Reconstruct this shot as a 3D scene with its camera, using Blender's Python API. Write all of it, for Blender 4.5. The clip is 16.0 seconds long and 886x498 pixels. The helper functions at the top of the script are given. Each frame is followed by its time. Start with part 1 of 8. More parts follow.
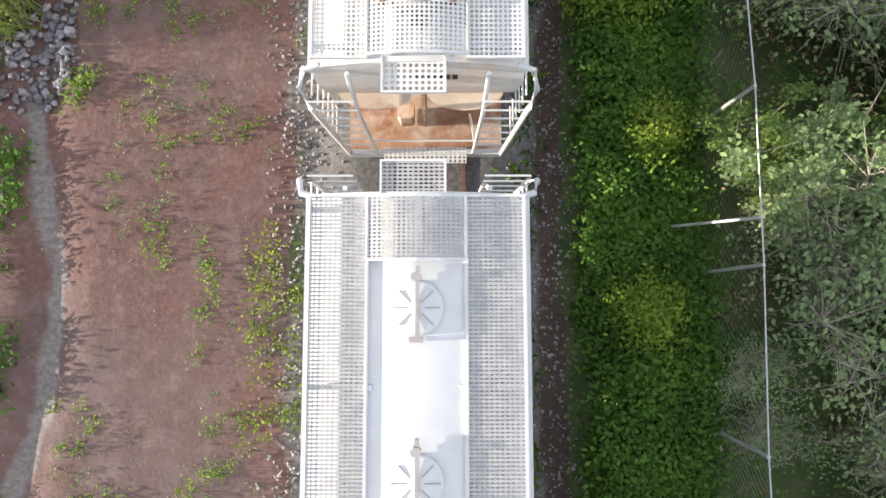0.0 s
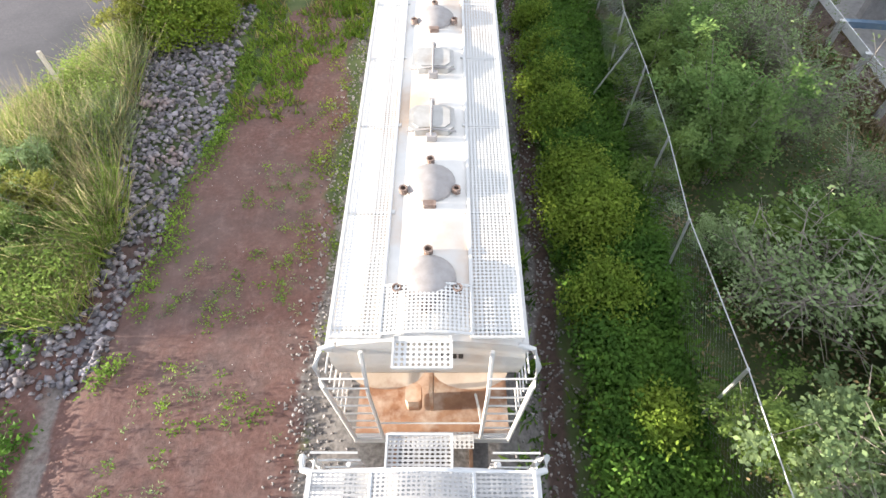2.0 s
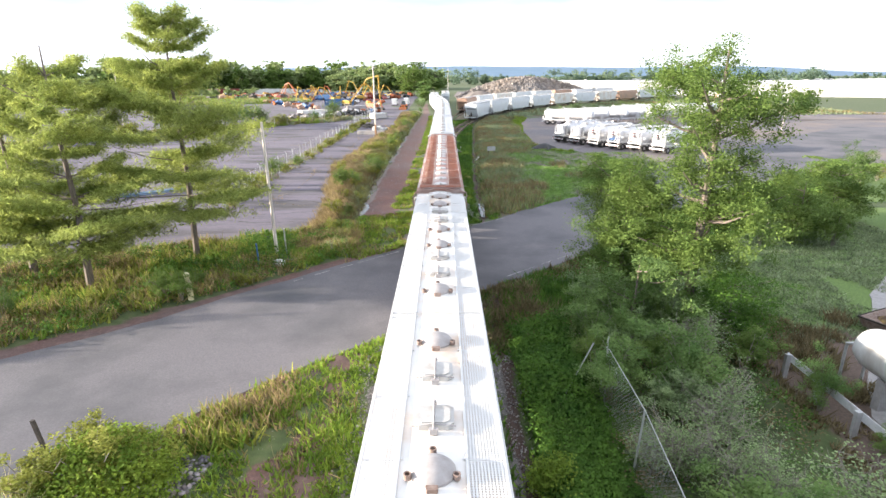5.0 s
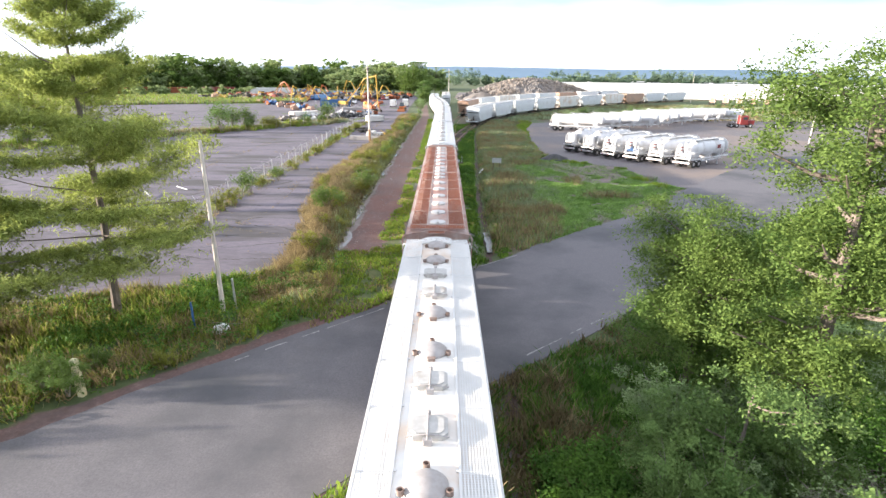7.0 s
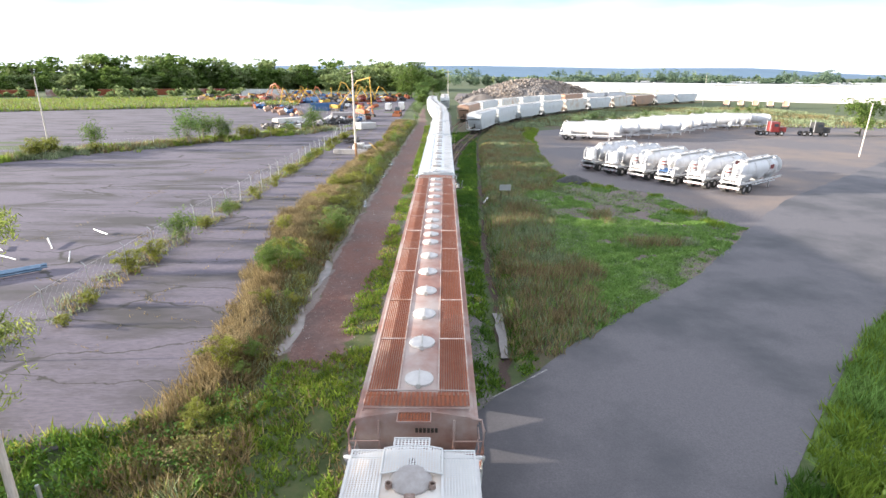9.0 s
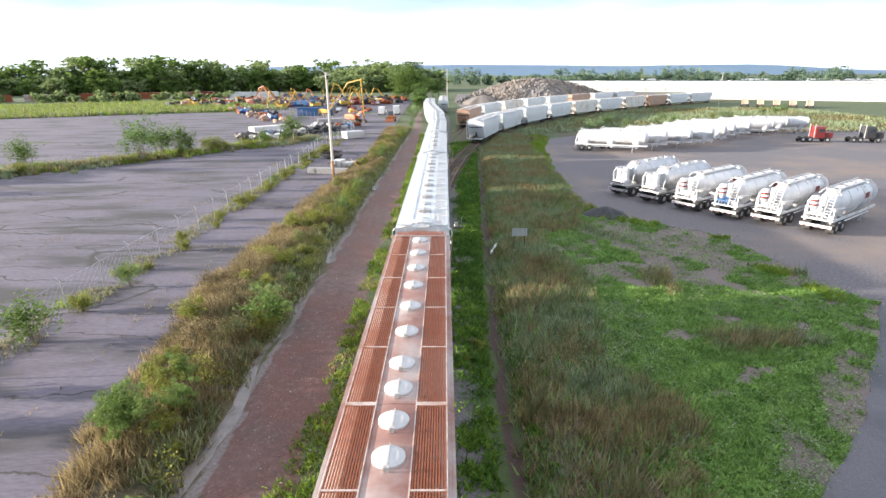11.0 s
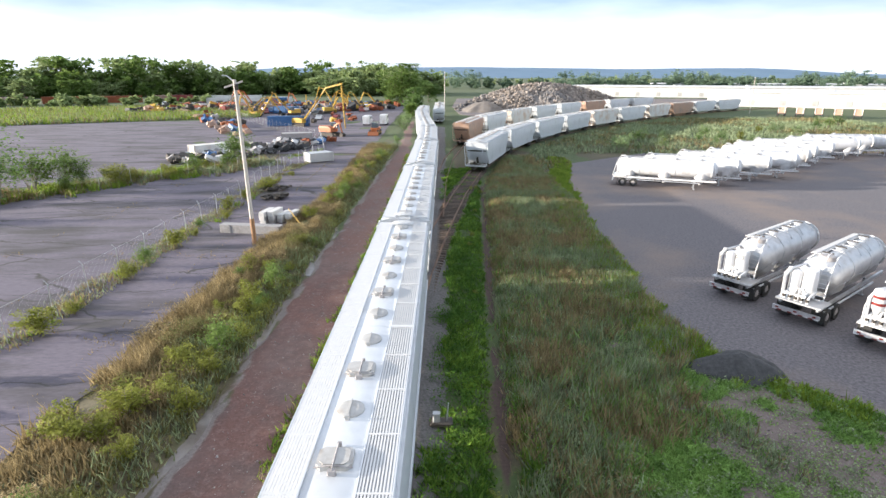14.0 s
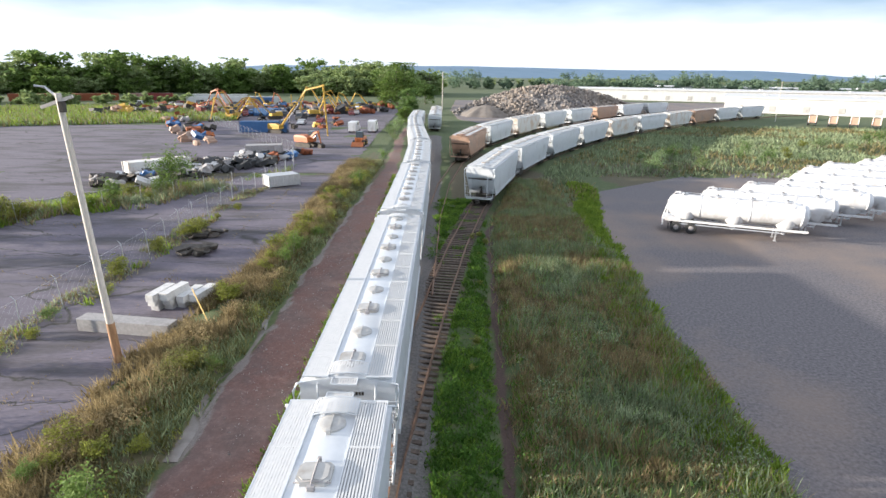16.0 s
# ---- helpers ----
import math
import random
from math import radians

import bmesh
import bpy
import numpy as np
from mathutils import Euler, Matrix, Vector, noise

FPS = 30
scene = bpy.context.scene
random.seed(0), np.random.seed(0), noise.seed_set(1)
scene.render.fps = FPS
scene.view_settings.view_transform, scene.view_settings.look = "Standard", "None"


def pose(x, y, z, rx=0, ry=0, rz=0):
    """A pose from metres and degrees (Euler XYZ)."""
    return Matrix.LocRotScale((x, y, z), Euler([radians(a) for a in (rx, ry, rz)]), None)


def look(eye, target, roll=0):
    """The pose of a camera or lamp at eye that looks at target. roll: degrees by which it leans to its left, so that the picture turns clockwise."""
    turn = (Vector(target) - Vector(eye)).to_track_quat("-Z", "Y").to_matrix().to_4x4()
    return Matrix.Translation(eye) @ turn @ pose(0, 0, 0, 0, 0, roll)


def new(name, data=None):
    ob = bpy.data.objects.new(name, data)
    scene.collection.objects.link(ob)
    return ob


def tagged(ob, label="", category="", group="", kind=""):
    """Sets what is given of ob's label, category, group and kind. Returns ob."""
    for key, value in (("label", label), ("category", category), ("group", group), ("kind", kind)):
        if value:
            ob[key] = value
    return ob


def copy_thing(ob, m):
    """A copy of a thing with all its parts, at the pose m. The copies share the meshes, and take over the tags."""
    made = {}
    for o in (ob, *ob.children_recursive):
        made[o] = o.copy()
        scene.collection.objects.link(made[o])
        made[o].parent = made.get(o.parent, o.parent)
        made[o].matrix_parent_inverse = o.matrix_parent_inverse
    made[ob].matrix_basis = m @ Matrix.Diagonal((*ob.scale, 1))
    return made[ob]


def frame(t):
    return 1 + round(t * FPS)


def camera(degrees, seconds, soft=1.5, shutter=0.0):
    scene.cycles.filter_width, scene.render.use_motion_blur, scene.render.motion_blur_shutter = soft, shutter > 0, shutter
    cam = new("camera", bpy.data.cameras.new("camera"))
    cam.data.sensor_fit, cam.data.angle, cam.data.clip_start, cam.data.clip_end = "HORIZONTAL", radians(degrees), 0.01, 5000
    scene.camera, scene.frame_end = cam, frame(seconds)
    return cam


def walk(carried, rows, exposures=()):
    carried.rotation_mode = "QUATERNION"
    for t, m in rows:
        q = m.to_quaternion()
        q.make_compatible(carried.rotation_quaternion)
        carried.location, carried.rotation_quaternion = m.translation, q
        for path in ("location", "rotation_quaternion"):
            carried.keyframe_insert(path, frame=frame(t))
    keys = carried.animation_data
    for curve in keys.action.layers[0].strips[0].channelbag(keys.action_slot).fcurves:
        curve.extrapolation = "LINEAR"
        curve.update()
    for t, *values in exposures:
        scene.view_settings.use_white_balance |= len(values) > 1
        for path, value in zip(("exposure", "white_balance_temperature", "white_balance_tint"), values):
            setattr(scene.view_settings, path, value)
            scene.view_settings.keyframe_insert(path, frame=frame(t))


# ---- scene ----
cam = camera(78.44, 16.0)
# seconds, eye, yaw, pitch, lean to the left
PATH = [
    (0.0, (0.330, 6.900, 11.250), -0.05, -85.10, 0.00),
    (0.5, (0.330, 6.760, 11.280), -0.60, -77.47, 0.70),
    (1.0, (0.360, 6.600, 11.300), 1.50, -69.10, -1.25),
    (1.5, (0.360, 6.460, 11.340), 1.60, -61.35, -1.32),
    (2.0, (0.330, 6.420, 11.370), 1.11, -53.55, -1.00),
    (2.5, (0.290, 6.780, 11.400), 0.60, -45.92, -0.60),
    (3.0, (0.260, 7.560, 11.430), 0.50, -38.39, -0.58),
    (3.5, (0.220, 8.630, 11.410), 0.33, -30.80, -0.42),
    (4.0, (0.210, 9.726, 11.390), 0.22, -23.30, -0.43),
    (4.2, (0.210, 10.168, 11.400), 0.22, -20.36, -0.45),
    (4.45, (0.215, 10.750, 11.420), 0.20, -18.15, -0.40),
    (4.8, (0.225, 11.660, 11.460), 0.16, -17.78, -0.28),
    (6.5, (0.278, 18.432, 11.701), 0.03, -17.78, 0.39),
    (7.0, (0.293, 21.339, 11.743), 0.02, -17.78, 0.49),
    (7.5, (0.302, 24.567, 11.921), -0.02, -17.82, 0.56),
    (8.0, (0.365, 27.774, 12.160), -0.06, -17.85, 0.52),
    (8.5, (0.479, 31.380, 12.360), -0.07, -17.86, 0.44),
    (9.0, (0.652, 35.156, 12.575), 0.04, -17.87, 0.32),
    (11.5, (1.587, 55.117, 12.990), 0.24, -17.94, -0.30),
    (12.0, (1.892, 59.601, 13.032), 0.30, -17.92, -0.27),
    (12.5, (2.087, 64.178, 13.091), 0.29, -17.81, -0.21),
    (13.0, (2.245, 68.740, 13.155), 0.23, -17.79, -0.15),
    (13.5, (2.417, 73.281, 13.235), 0.20, -17.72, -0.07),
    (14.0, (2.612, 77.992, 13.399), 0.17, -17.73, 0.04),
    (14.5, (2.772, 82.673, 13.517), 0.17, -17.79, 0.19),
    (15.0, (2.955, 87.338, 13.659), 0.15, -17.85, 0.36),
    (15.5, (3.095, 91.997, 13.817), 0.06, -17.78, 0.52),
    (16.0, (3.064, 96.827, 14.054), -0.13, -17.84, 0.74),
]


def aim(eye, yaw, pitch, lean):
    yaw, pitch = radians(yaw), radians(pitch)
    way = Vector((-math.sin(yaw) * math.cos(pitch), math.cos(yaw) * math.cos(pitch), math.sin(pitch)))
    return look(eye, Vector(eye) + 10 * way, lean)


walk(cam, [(t, aim(eye, yaw, pitch, lean)) for t, eye, yaw, pitch, lean in PATH], exposures=((0, 1.54, 5950, 13), (1.2, 1.68, 5950, 13), (3, 1.97, 5920, 14), (4.2, 2.00, 5920, 14), (8, 1.85, 5850, 14), (11.5, 1.66, 5780, 13), (13.5, 1.52, 5740, 12.5), (16, 1.36, 5720, 12)))
# ---- world and sun ----
SUN_WAY = Vector((-0.985, -0.046, 0.160)).normalized()
world = bpy.data.worlds.new("sky")
scene.world = world
world.use_nodes = True
wn, wl = world.node_tree.nodes, world.node_tree.links
sky = wn.new("ShaderNodeTexSky")
sky.sky_type = "NISHITA"
sky.sun_disc = False
sky.sun_elevation = math.asin(SUN_WAY.z)
sky.sun_rotation = math.atan2(SUN_WAY.x, SUN_WAY.y)
sky.air_density, sky.dust_density, sky.ozone_density = 1.0, 2.5, 1.5
cloud = wn.new("ShaderNodeTexNoise")
cloud.inputs["Scale"].default_value, cloud.inputs["Detail"].default_value = 2.2, 7
wmap = wn.new("ShaderNodeMapping")
wmap.inputs["Scale"].default_value = (1, 1, 5)
wco = wn.new("ShaderNodeTexCoord")
wl.new(wco.outputs["Generated"], wmap.inputs["Vector"])
wl.new(wmap.outputs[0], cloud.inputs["Vector"])
cr = wn.new("ShaderNodeMapRange")
cr.inputs["From Min"].default_value, cr.inputs["From Max"].default_value = 0.35, 0.62
cr.inputs["To Min"].default_value, cr.inputs["To Max"].default_value = 0.80, 0.97
wl.new(cloud.outputs["Fac"], cr.inputs["Value"])
wmix = wn.new("ShaderNodeMix")
wmix.data_type = "RGBA"
# white cloud low down, thinning into pale blue higher up
wsep = wn.new("ShaderNodeSeparateXYZ")
wl.new(wco.outputs["Generated"], wsep.inputs[0])
wadd = wn.new("ShaderNodeMath")
wadd.operation = "MULTIPLY_ADD"
wadd.inputs[1].default_value = -0.10
wl.new(cloud.outputs["Fac"], wadd.inputs[0])
wl.new(wsep.outputs["Z"], wadd.inputs[2])
wramp = wn.new("ShaderNodeValToRGB")
for i, (at, level) in enumerate(((0.0, (0.98, 1.0, 1.0)), (0.022, (0.98, 1.0, 1.0)), (0.068, (0.41, 0.54, 0.62)), (0.20, (0.48, 0.57, 0.64)), (0.45, (0.86, 0.87, 0.87)))):
    e = wramp.color_ramp.elements[i] if i < 2 else wramp.color_ramp.elements.new(at)
    e.position, e.color = at, (*level, 1)
wl.new(wadd.outputs[0], wramp.inputs["Fac"])
wscale = wn.new("ShaderNodeVectorMath")
wscale.operation = "SCALE"
wscale.inputs["Scale"].default_value = 9.5
wl.new(wramp.outputs["Color"], wscale.inputs[0])
wl.new(wscale.outputs[0], wmix.inputs["B"])
wl.new(sky.outputs["Color"], wmix.inputs["A"])
wl.new(cr.outputs[0], wmix.inputs["Factor"])
wl.new(wmix.outputs["Result"], wn["Background"].inputs["Color"])
wn["Background"].inputs["Strength"].default_value = 0.055

sun = new("sun", bpy.data.lights.new("sun", "SUN"))
sun.data.energy, sun.data.angle, sun.data.color = 5.0, radians(0.7), (1.0, 0.85, 0.64)
sun.rotation_mode = "QUATERNION"
sun.rotation_quaternion = SUN_WAY.to_track_quat("Z", "Y")

# ---- materials ----


def material(name, dark, light, scale=4.0, rough=0.7, metal=0.0, bump=0.3, stain=None, stain_scale=0.6, stain_at=0.55,
             islands=0.0, stretch=(1, 1, 1), per_object=0.0, detail=5, through_light=0.0, bump_size=0.02, cracks=0.0):
    """Two-scale procedural surface: fine grain between two colours, and stains of a third at a larger scale."""
    m = bpy.data.materials.new(name)
    m.use_nodes = True
    n, l = m.node_tree.nodes, m.node_tree.links
    b = n["Principled BSDF"]
    co = n.new("ShaderNodeNewGeometry")
    mp = n.new("ShaderNodeMapping")
    mp.inputs["Scale"].default_value = stretch
    l.new(co.outputs["Position"], mp.inputs["Vector"])
    grain = n.new("ShaderNodeTexNoise")
    grain.inputs["Scale"].default_value, grain.inputs["Detail"].default_value = scale, detail
    grain.inputs["Roughness"].default_value = 0.65
    l.new(mp.outputs[0], grain.inputs["Vector"])
    ramp = n.new("ShaderNodeValToRGB")
    ramp.color_ramp.elements[0].position, ramp.color_ramp.elements[1].position = 0.3, 0.7
    ramp.color_ramp.elements[0].color, ramp.color_ramp.elements[1].color = (*dark, 1), (*light, 1)
    l.new(grain.outputs["Fac"], ramp.inputs["Fac"])
    colour = ramp.outputs["Color"]
    if stain:
        big = n.new("ShaderNodeTexNoise")
        big.inputs["Scale"].default_value, big.inputs["Detail"].default_value = stain_scale, 6
        big.inputs["Roughness"].default_value = 0.6
        l.new(mp.outputs[0], big.inputs["Vector"])
        rg = n.new("ShaderNodeMapRange")
        rg.inputs["From Min"].default_value, rg.inputs["From Max"].default_value = stain_at - 0.06, stain_at + 0.12
        l.new(big.outputs["Fac"], rg.inputs["Value"])
        mx = n.new("ShaderNodeMix")
        mx.data_type = "RGBA"
        mx.inputs["B"].default_value = (*stain, 1)
        l.new(rg.outputs[0], mx.inputs["Factor"])
        l.new(colour, mx.inputs["A"])
        colour = mx.outputs["Result"]
    if cracks:
        warp = n.new("ShaderNodeVectorMath")
        warp.operation = "MULTIPLY_ADD"
        wob = n.new("ShaderNodeTexNoise")
        long = n.new("ShaderNodeMapping")
        long.inputs["Scale"].default_value = (0.32, 1.3, 1)
        long.inputs["Rotation"].default_value = (0, 0, radians(-16))
        wob.inputs["Scale"].default_value, wob.inputs["Detail"].default_value = 0.5, 4
        l.new(co.outputs["Position"], wob.inputs["Vector"])
        l.new(wob.outputs["Color"], warp.inputs[0])
        warp.inputs[1].default_value = (2.2, 2.2, 0)
        l.new(co.outputs["Position"], warp.inputs[2])
        cell = n.new("ShaderNodeTexVoronoi")
        cell.feature = "DISTANCE_TO_EDGE"
        cell.inputs["Scale"].default_value = cracks
        l.new(warp.outputs[0], long.inputs["Vector"])
        l.new(long.outputs[0], cell.inputs["Vector"])
        rg = n.new("ShaderNodeMapRange")
        rg.inputs["From Min"].default_value, rg.inputs["From Max"].default_value = 0.003, 0.014
        l.new(cell.outputs["Distance"], rg.inputs["Value"])
        mx = n.new("ShaderNodeMix")
        mx.data_type = "RGBA"
        mx.inputs["A"].default_value = (0.045, 0.042, 0.038, 1)
        l.new(rg.outputs[0], mx.inputs["Factor"])
        l.new(colour, mx.inputs["B"])
        colour = mx.outputs["Result"]
    for amount, socket in ((islands, co.outputs["Random Per Island"]), (per_object, None)):
        if amount:
            if socket is None:
                socket = n.new("ShaderNodeObjectInfo").outputs["Random"]
            rg = n.new("ShaderNodeMapRange")
            rg.inputs["To Min"].default_value, rg.inputs["To Max"].default_value = 1 - amount, 1 + amount
            l.new(socket, rg.inputs["Value"])
            hs = n.new("ShaderNodeHueSaturation")
            l.new(rg.outputs[0], hs.inputs["Value"])
            l.new(colour, hs.inputs["Color"])
            colour = hs.outputs["Color"]
    l.new(colour, b.inputs["Base Color"])
    b.inputs["Roughness"].default_value, b.inputs["Metallic"].default_value = rough, metal
    if bump:
        bp = n.new("ShaderNodeBump")
        bp.inputs["Strength"].default_value, bp.inputs["Distance"].default_value = bump, bump_size
        l.new(grain.outputs["Fac"], bp.inputs["Height"])
        l.new(bp.outputs[0], b.inputs["Normal"])
    if through_light:
        tr = n.new("ShaderNodeBsdfTranslucent")
        l.new(colour, tr.inputs["Color"])
        sm = n.new("ShaderNodeMixShader")
        sm.inputs["Fac"].default_value = through_light
        l.new(b.outputs[0], sm.inputs[1])
        l.new(tr.outputs[0], sm.inputs[2])
        l.new(sm.outputs[0], n["Material Output"].inputs["Surface"])
    return m


def leafy(name, dark, light, spread=0.35, glow=0.34, each=0.0):
    m = material(name, dark, light, scale=0.9, rough=0.7, bump=0, islands=spread, per_object=each, through_light=glow, detail=3)
    m.node_tree.nodes["Principled BSDF"].inputs["Specular IOR Level"].default_value = 0.15
    return m


WHITE_A = material("white_roof_paint", (0.560, 0.568, 0.576), (0.620, 0.620, 0.620), 3, 0.45, stain=(0.533, 0.533, 0.533), stain_scale=1.6, stain_at=0.6, bump=0.05)
WHITE_B = material("dusty_white_paint", (0.600, 0.584, 0.554), (0.700, 0.686, 0.655), 2, 0.55, stain=(0.53, 0.41, 0.31), stain_scale=0.5, stain_at=0.55, bump=0.08)
WHITE_D = material("pale_grey_paint", (0.540, 0.562, 0.586), (0.630, 0.650, 0.670), 2, 0.42, stain=(0.46, 0.47, 0.48), stain_scale=0.5, stain_at=0.6, bump=0.05)
TAN = material("tan_car_paint", (0.36, 0.22, 0.15), (0.46, 0.31, 0.22), 1.5, 0.6, stain=(0.32, 0.24, 0.19), stain_scale=0.4, stain_at=0.55, bump=0.1)
WALKWAY = material("walkway_paint", (0.56, 0.56, 0.553), (0.63, 0.622, 0.607), 5, 0.5, bump=0.05)
WALKWAY_A = material("galvanised_grating", (0.336, 0.336, 0.344), (0.496, 0.480, 0.456), 6, 0.45, metal=0.35, bump=0.05)
RUST = material("rust_walkway", (0.150, 0.040, 0.016), (0.290, 0.085, 0.030), 6, 0.85, bump=0.4, stain=(0.44, 0.26, 0.17), stain_scale=0.9, stain_at=0.70)
WORN_EDGE = material("worn_pale_edge_steel", (0.36, 0.27, 0.23), (0.56, 0.48, 0.43), 5, 0.7, stain=(0.30, 0.15, 0.09), stain_scale=1.4, stain_at=0.56, bump=0.1)
BROWN = material("brown_car_paint", (0.223, 0.107, 0.080), (0.321, 0.179, 0.143), 1.5, 0.6, stain=(0.40, 0.33, 0.30), stain_scale=0.4, stain_at=0.5, bump=0.1)
RUST_PRIMER = material("rusted_end_steel", (0.22, 0.10, 0.05), (0.42, 0.25, 0.15), 2.5, 0.8, stain=(0.62, 0.52, 0.42), stain_scale=1.1, stain_at=0.52, bump=0.2)
BIN_TAN = material("tan_bin_steel", (0.48, 0.37, 0.27), (0.66, 0.55, 0.44), 1.8, 0.7, stain=(0.27, 0.13, 0.07), stain_scale=1.3, stain_at=0.60, bump=0.15)
SPOIL = material("brown_spoil", (0.05, 0.032, 0.022), (0.13, 0.085, 0.055), 4, 0.95, stain=(0.42, 0.30, 0.08), stain_scale=0.9, stain_at=0.58, bump=0.6)
LID = material("hatch_lid_grey", (0.281, 0.256, 0.244), (0.390, 0.368, 0.361), 4, 0.6, bump=0.1)
LID_PALE = material("hatch_lid_pale", (0.436, 0.420, 0.412), (0.554, 0.539, 0.523), 4, 0.5, bump=0.1)
LID_DULL = material("hatch_lid_dull", (0.36, 0.35, 0.33), (0.48, 0.47, 0.45), 4, 0.55, stain=(0.30, 0.26, 0.22), stain_scale=1.5, stain_at=0.6, bump=0.1)
RUSTY_BAR = material("rusty_latch", (0.150, 0.093, 0.067), (0.300, 0.238, 0.209), 8, 0.8, bump=0.3)
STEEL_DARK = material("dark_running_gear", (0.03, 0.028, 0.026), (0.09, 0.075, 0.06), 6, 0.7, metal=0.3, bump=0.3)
RAIL = material("rail_steel", (0.12, 0.07, 0.045), (0.24, 0.15, 0.10), 5, 0.6, metal=0.4, bump=0.2)
TIE = material("weathered_tie", (0.06, 0.045, 0.035), (0.16, 0.125, 0.10), 6, 0.9, bump=0.6, per_object=0.3)
STONE = material("crushed_stone", (0.16, 0.15, 0.15), (0.36, 0.34, 0.33), 3, 0.9, islands=0.35, bump=0.3)
RIPRAP = material("riprap_stone", (0.090, 0.086, 0.100), (0.200, 0.190, 0.208), 3, 0.9, islands=0.5, per_object=0.35, bump=0.4, stain=(0.185, 0.140, 0.135), stain_scale=0.7, stain_at=0.60)
ASPHALT = material("worn_asphalt", (0.100, 0.095, 0.104), (0.154, 0.145, 0.155), 14, 0.85, stain=(0.072, 0.072, 0.080), stain_scale=0.14, stain_at=0.5, bump=0.25)
LOT = material("old_lot_paving", (0.098, 0.086, 0.108), (0.165, 0.144, 0.176), 9, 0.9, stain=(0.058, 0.053, 0.055), stain_scale=0.30, stain_at=0.52, bump=0.3, stretch=(0.28, 1, 1), cracks=0.17)
GRAVEL = material("gravel_yard", (0.070, 0.063, 0.069), (0.190, 0.174, 0.180), 6, 0.9, stain=(0.215, 0.168, 0.140), stain_scale=0.06, stain_at=0.52, bump=0.22)
CONCRETE = material("pale_concrete", (0.26, 0.25, 0.245), (0.36, 0.345, 0.335), 5, 0.85, stain=(0.20, 0.185, 0.175), stain_scale=0.8, stain_at=0.6)
BLOCK_PALE = material("bleached_concrete", (0.50, 0.49, 0.48), (0.66, 0.65, 0.63), 4, 0.85, stain=(0.34, 0.32, 0.30), stain_scale=1.2, stain_at=0.62)
LINE_PAINT = material("worn_line_paint", (0.20, 0.20, 0.20), (0.38, 0.37, 0.36), 12, 0.8, bump=0.1, stain=(0.12, 0.12, 0.12), stain_scale=2.5, stain_at=0.5)
POLE_WOOD = material("grey_pole_wood", (0.432, 0.384, 0.336), (0.660, 0.612, 0.552), 4, 0.85, stretch=(6, 6, 0.5), bump=0.3)
PALE_POST = material("pale_yellow_post", (0.46, 0.42, 0.24), (0.62, 0.58, 0.38), 5, 0.8, bump=0.2)
POLE_FOOT = material("brown_pole_foot", (0.26, 0.14, 0.07), (0.40, 0.24, 0.13), 4, 0.85, stretch=(6, 6, 0.5), bump=0.3)
# brighter than ZINC: light on the guard rail is put into its colour
BRIGHT_ZINC = material("lit_zinc", (0.55, 0.56, 0.58), (0.70, 0.70, 0.71), 4, 0.5, metal=0.2, stain=(0.42, 0.40, 0.38), stain_scale=1.5, stain_at=0.62, bump=0.1)
ZINC = material("galvanised_post", (0.42, 0.43, 0.44), (0.58, 0.58, 0.58), 6, 0.45, metal=0.5, bump=0.1)
BARK = material("bark", (0.10, 0.08, 0.065), (0.22, 0.18, 0.15), 6, 0.9, stretch=(3, 3, 0.7), bump=0.6)
TWIG = material("grey_twigs", (0.180, 0.158, 0.128), (0.310, 0.280, 0.236), 5, 0.9, bump=0.2)
WATER = material("muddy_water", (0.12, 0.105, 0.095), (0.19, 0.172, 0.16), 1.5, 0.12, bump=0.02)
TANK_WHITE = material("tank_white", (0.605, 0.605, 0.613), (0.689, 0.689, 0.689), 1.2, 0.35, stain=(0.47, 0.44, 0.41), stain_scale=0.9, stain_at=0.58, stretch=(1, 1, 0.35), bump=0.03)
TANK_STEEL = material("dull_tank_steel", (0.46, 0.47, 0.49), (0.62, 0.62, 0.63), 1.5, 0.35, metal=0.5, stain=(0.42, 0.40, 0.38), stain_scale=0.8, stain_at=0.58, bump=0.05)
RUBBER = material("tyre_rubber", (0.02, 0.02, 0.02), (0.05, 0.048, 0.045), 10, 0.85)
RED = material("red_paint", (0.15, 0.018, 0.016), (0.21, 0.030, 0.026), 3, 0.4, bump=0.05)
BLUE = material("blue_paint", (0.030, 0.090, 0.225), (0.053, 0.143, 0.315), 3, 0.45, bump=0.05)
BARRIER = material("blue_grey_barrier", (0.12, 0.20, 0.30), (0.22, 0.30, 0.40), 3, 0.5, metal=0.3, bump=0.1)
YELLOW = material("yellow_machine_paint", (0.426, 0.254, 0.025), (0.541, 0.344, 0.049), 3, 0.5, bump=0.05)
ORANGE = material("orange_machine_paint", (0.350, 0.091, 0.021), (0.434, 0.140, 0.035), 3, 0.5, bump=0.05)
BLACK = material("black_scrap", (0.02, 0.02, 0.022), (0.06, 0.06, 0.06), 5, 0.7)
GLASS_DARK = material("dark_cab_glass", (0.03, 0.04, 0.05), (0.05, 0.06, 0.07), 2, 0.1, bump=0)
ROOF_WHITE = material("white_membrane_roof", (0.566, 0.558, 0.543), (0.627, 0.620, 0.604), 0.3, 0.6, bump=0)
WALL_PALE = material("pale_shed_wall", (0.56, 0.555, 0.54), (0.66, 0.655, 0.64), 0.6, 0.8, stretch=(1, 1, 0.2), bump=0)
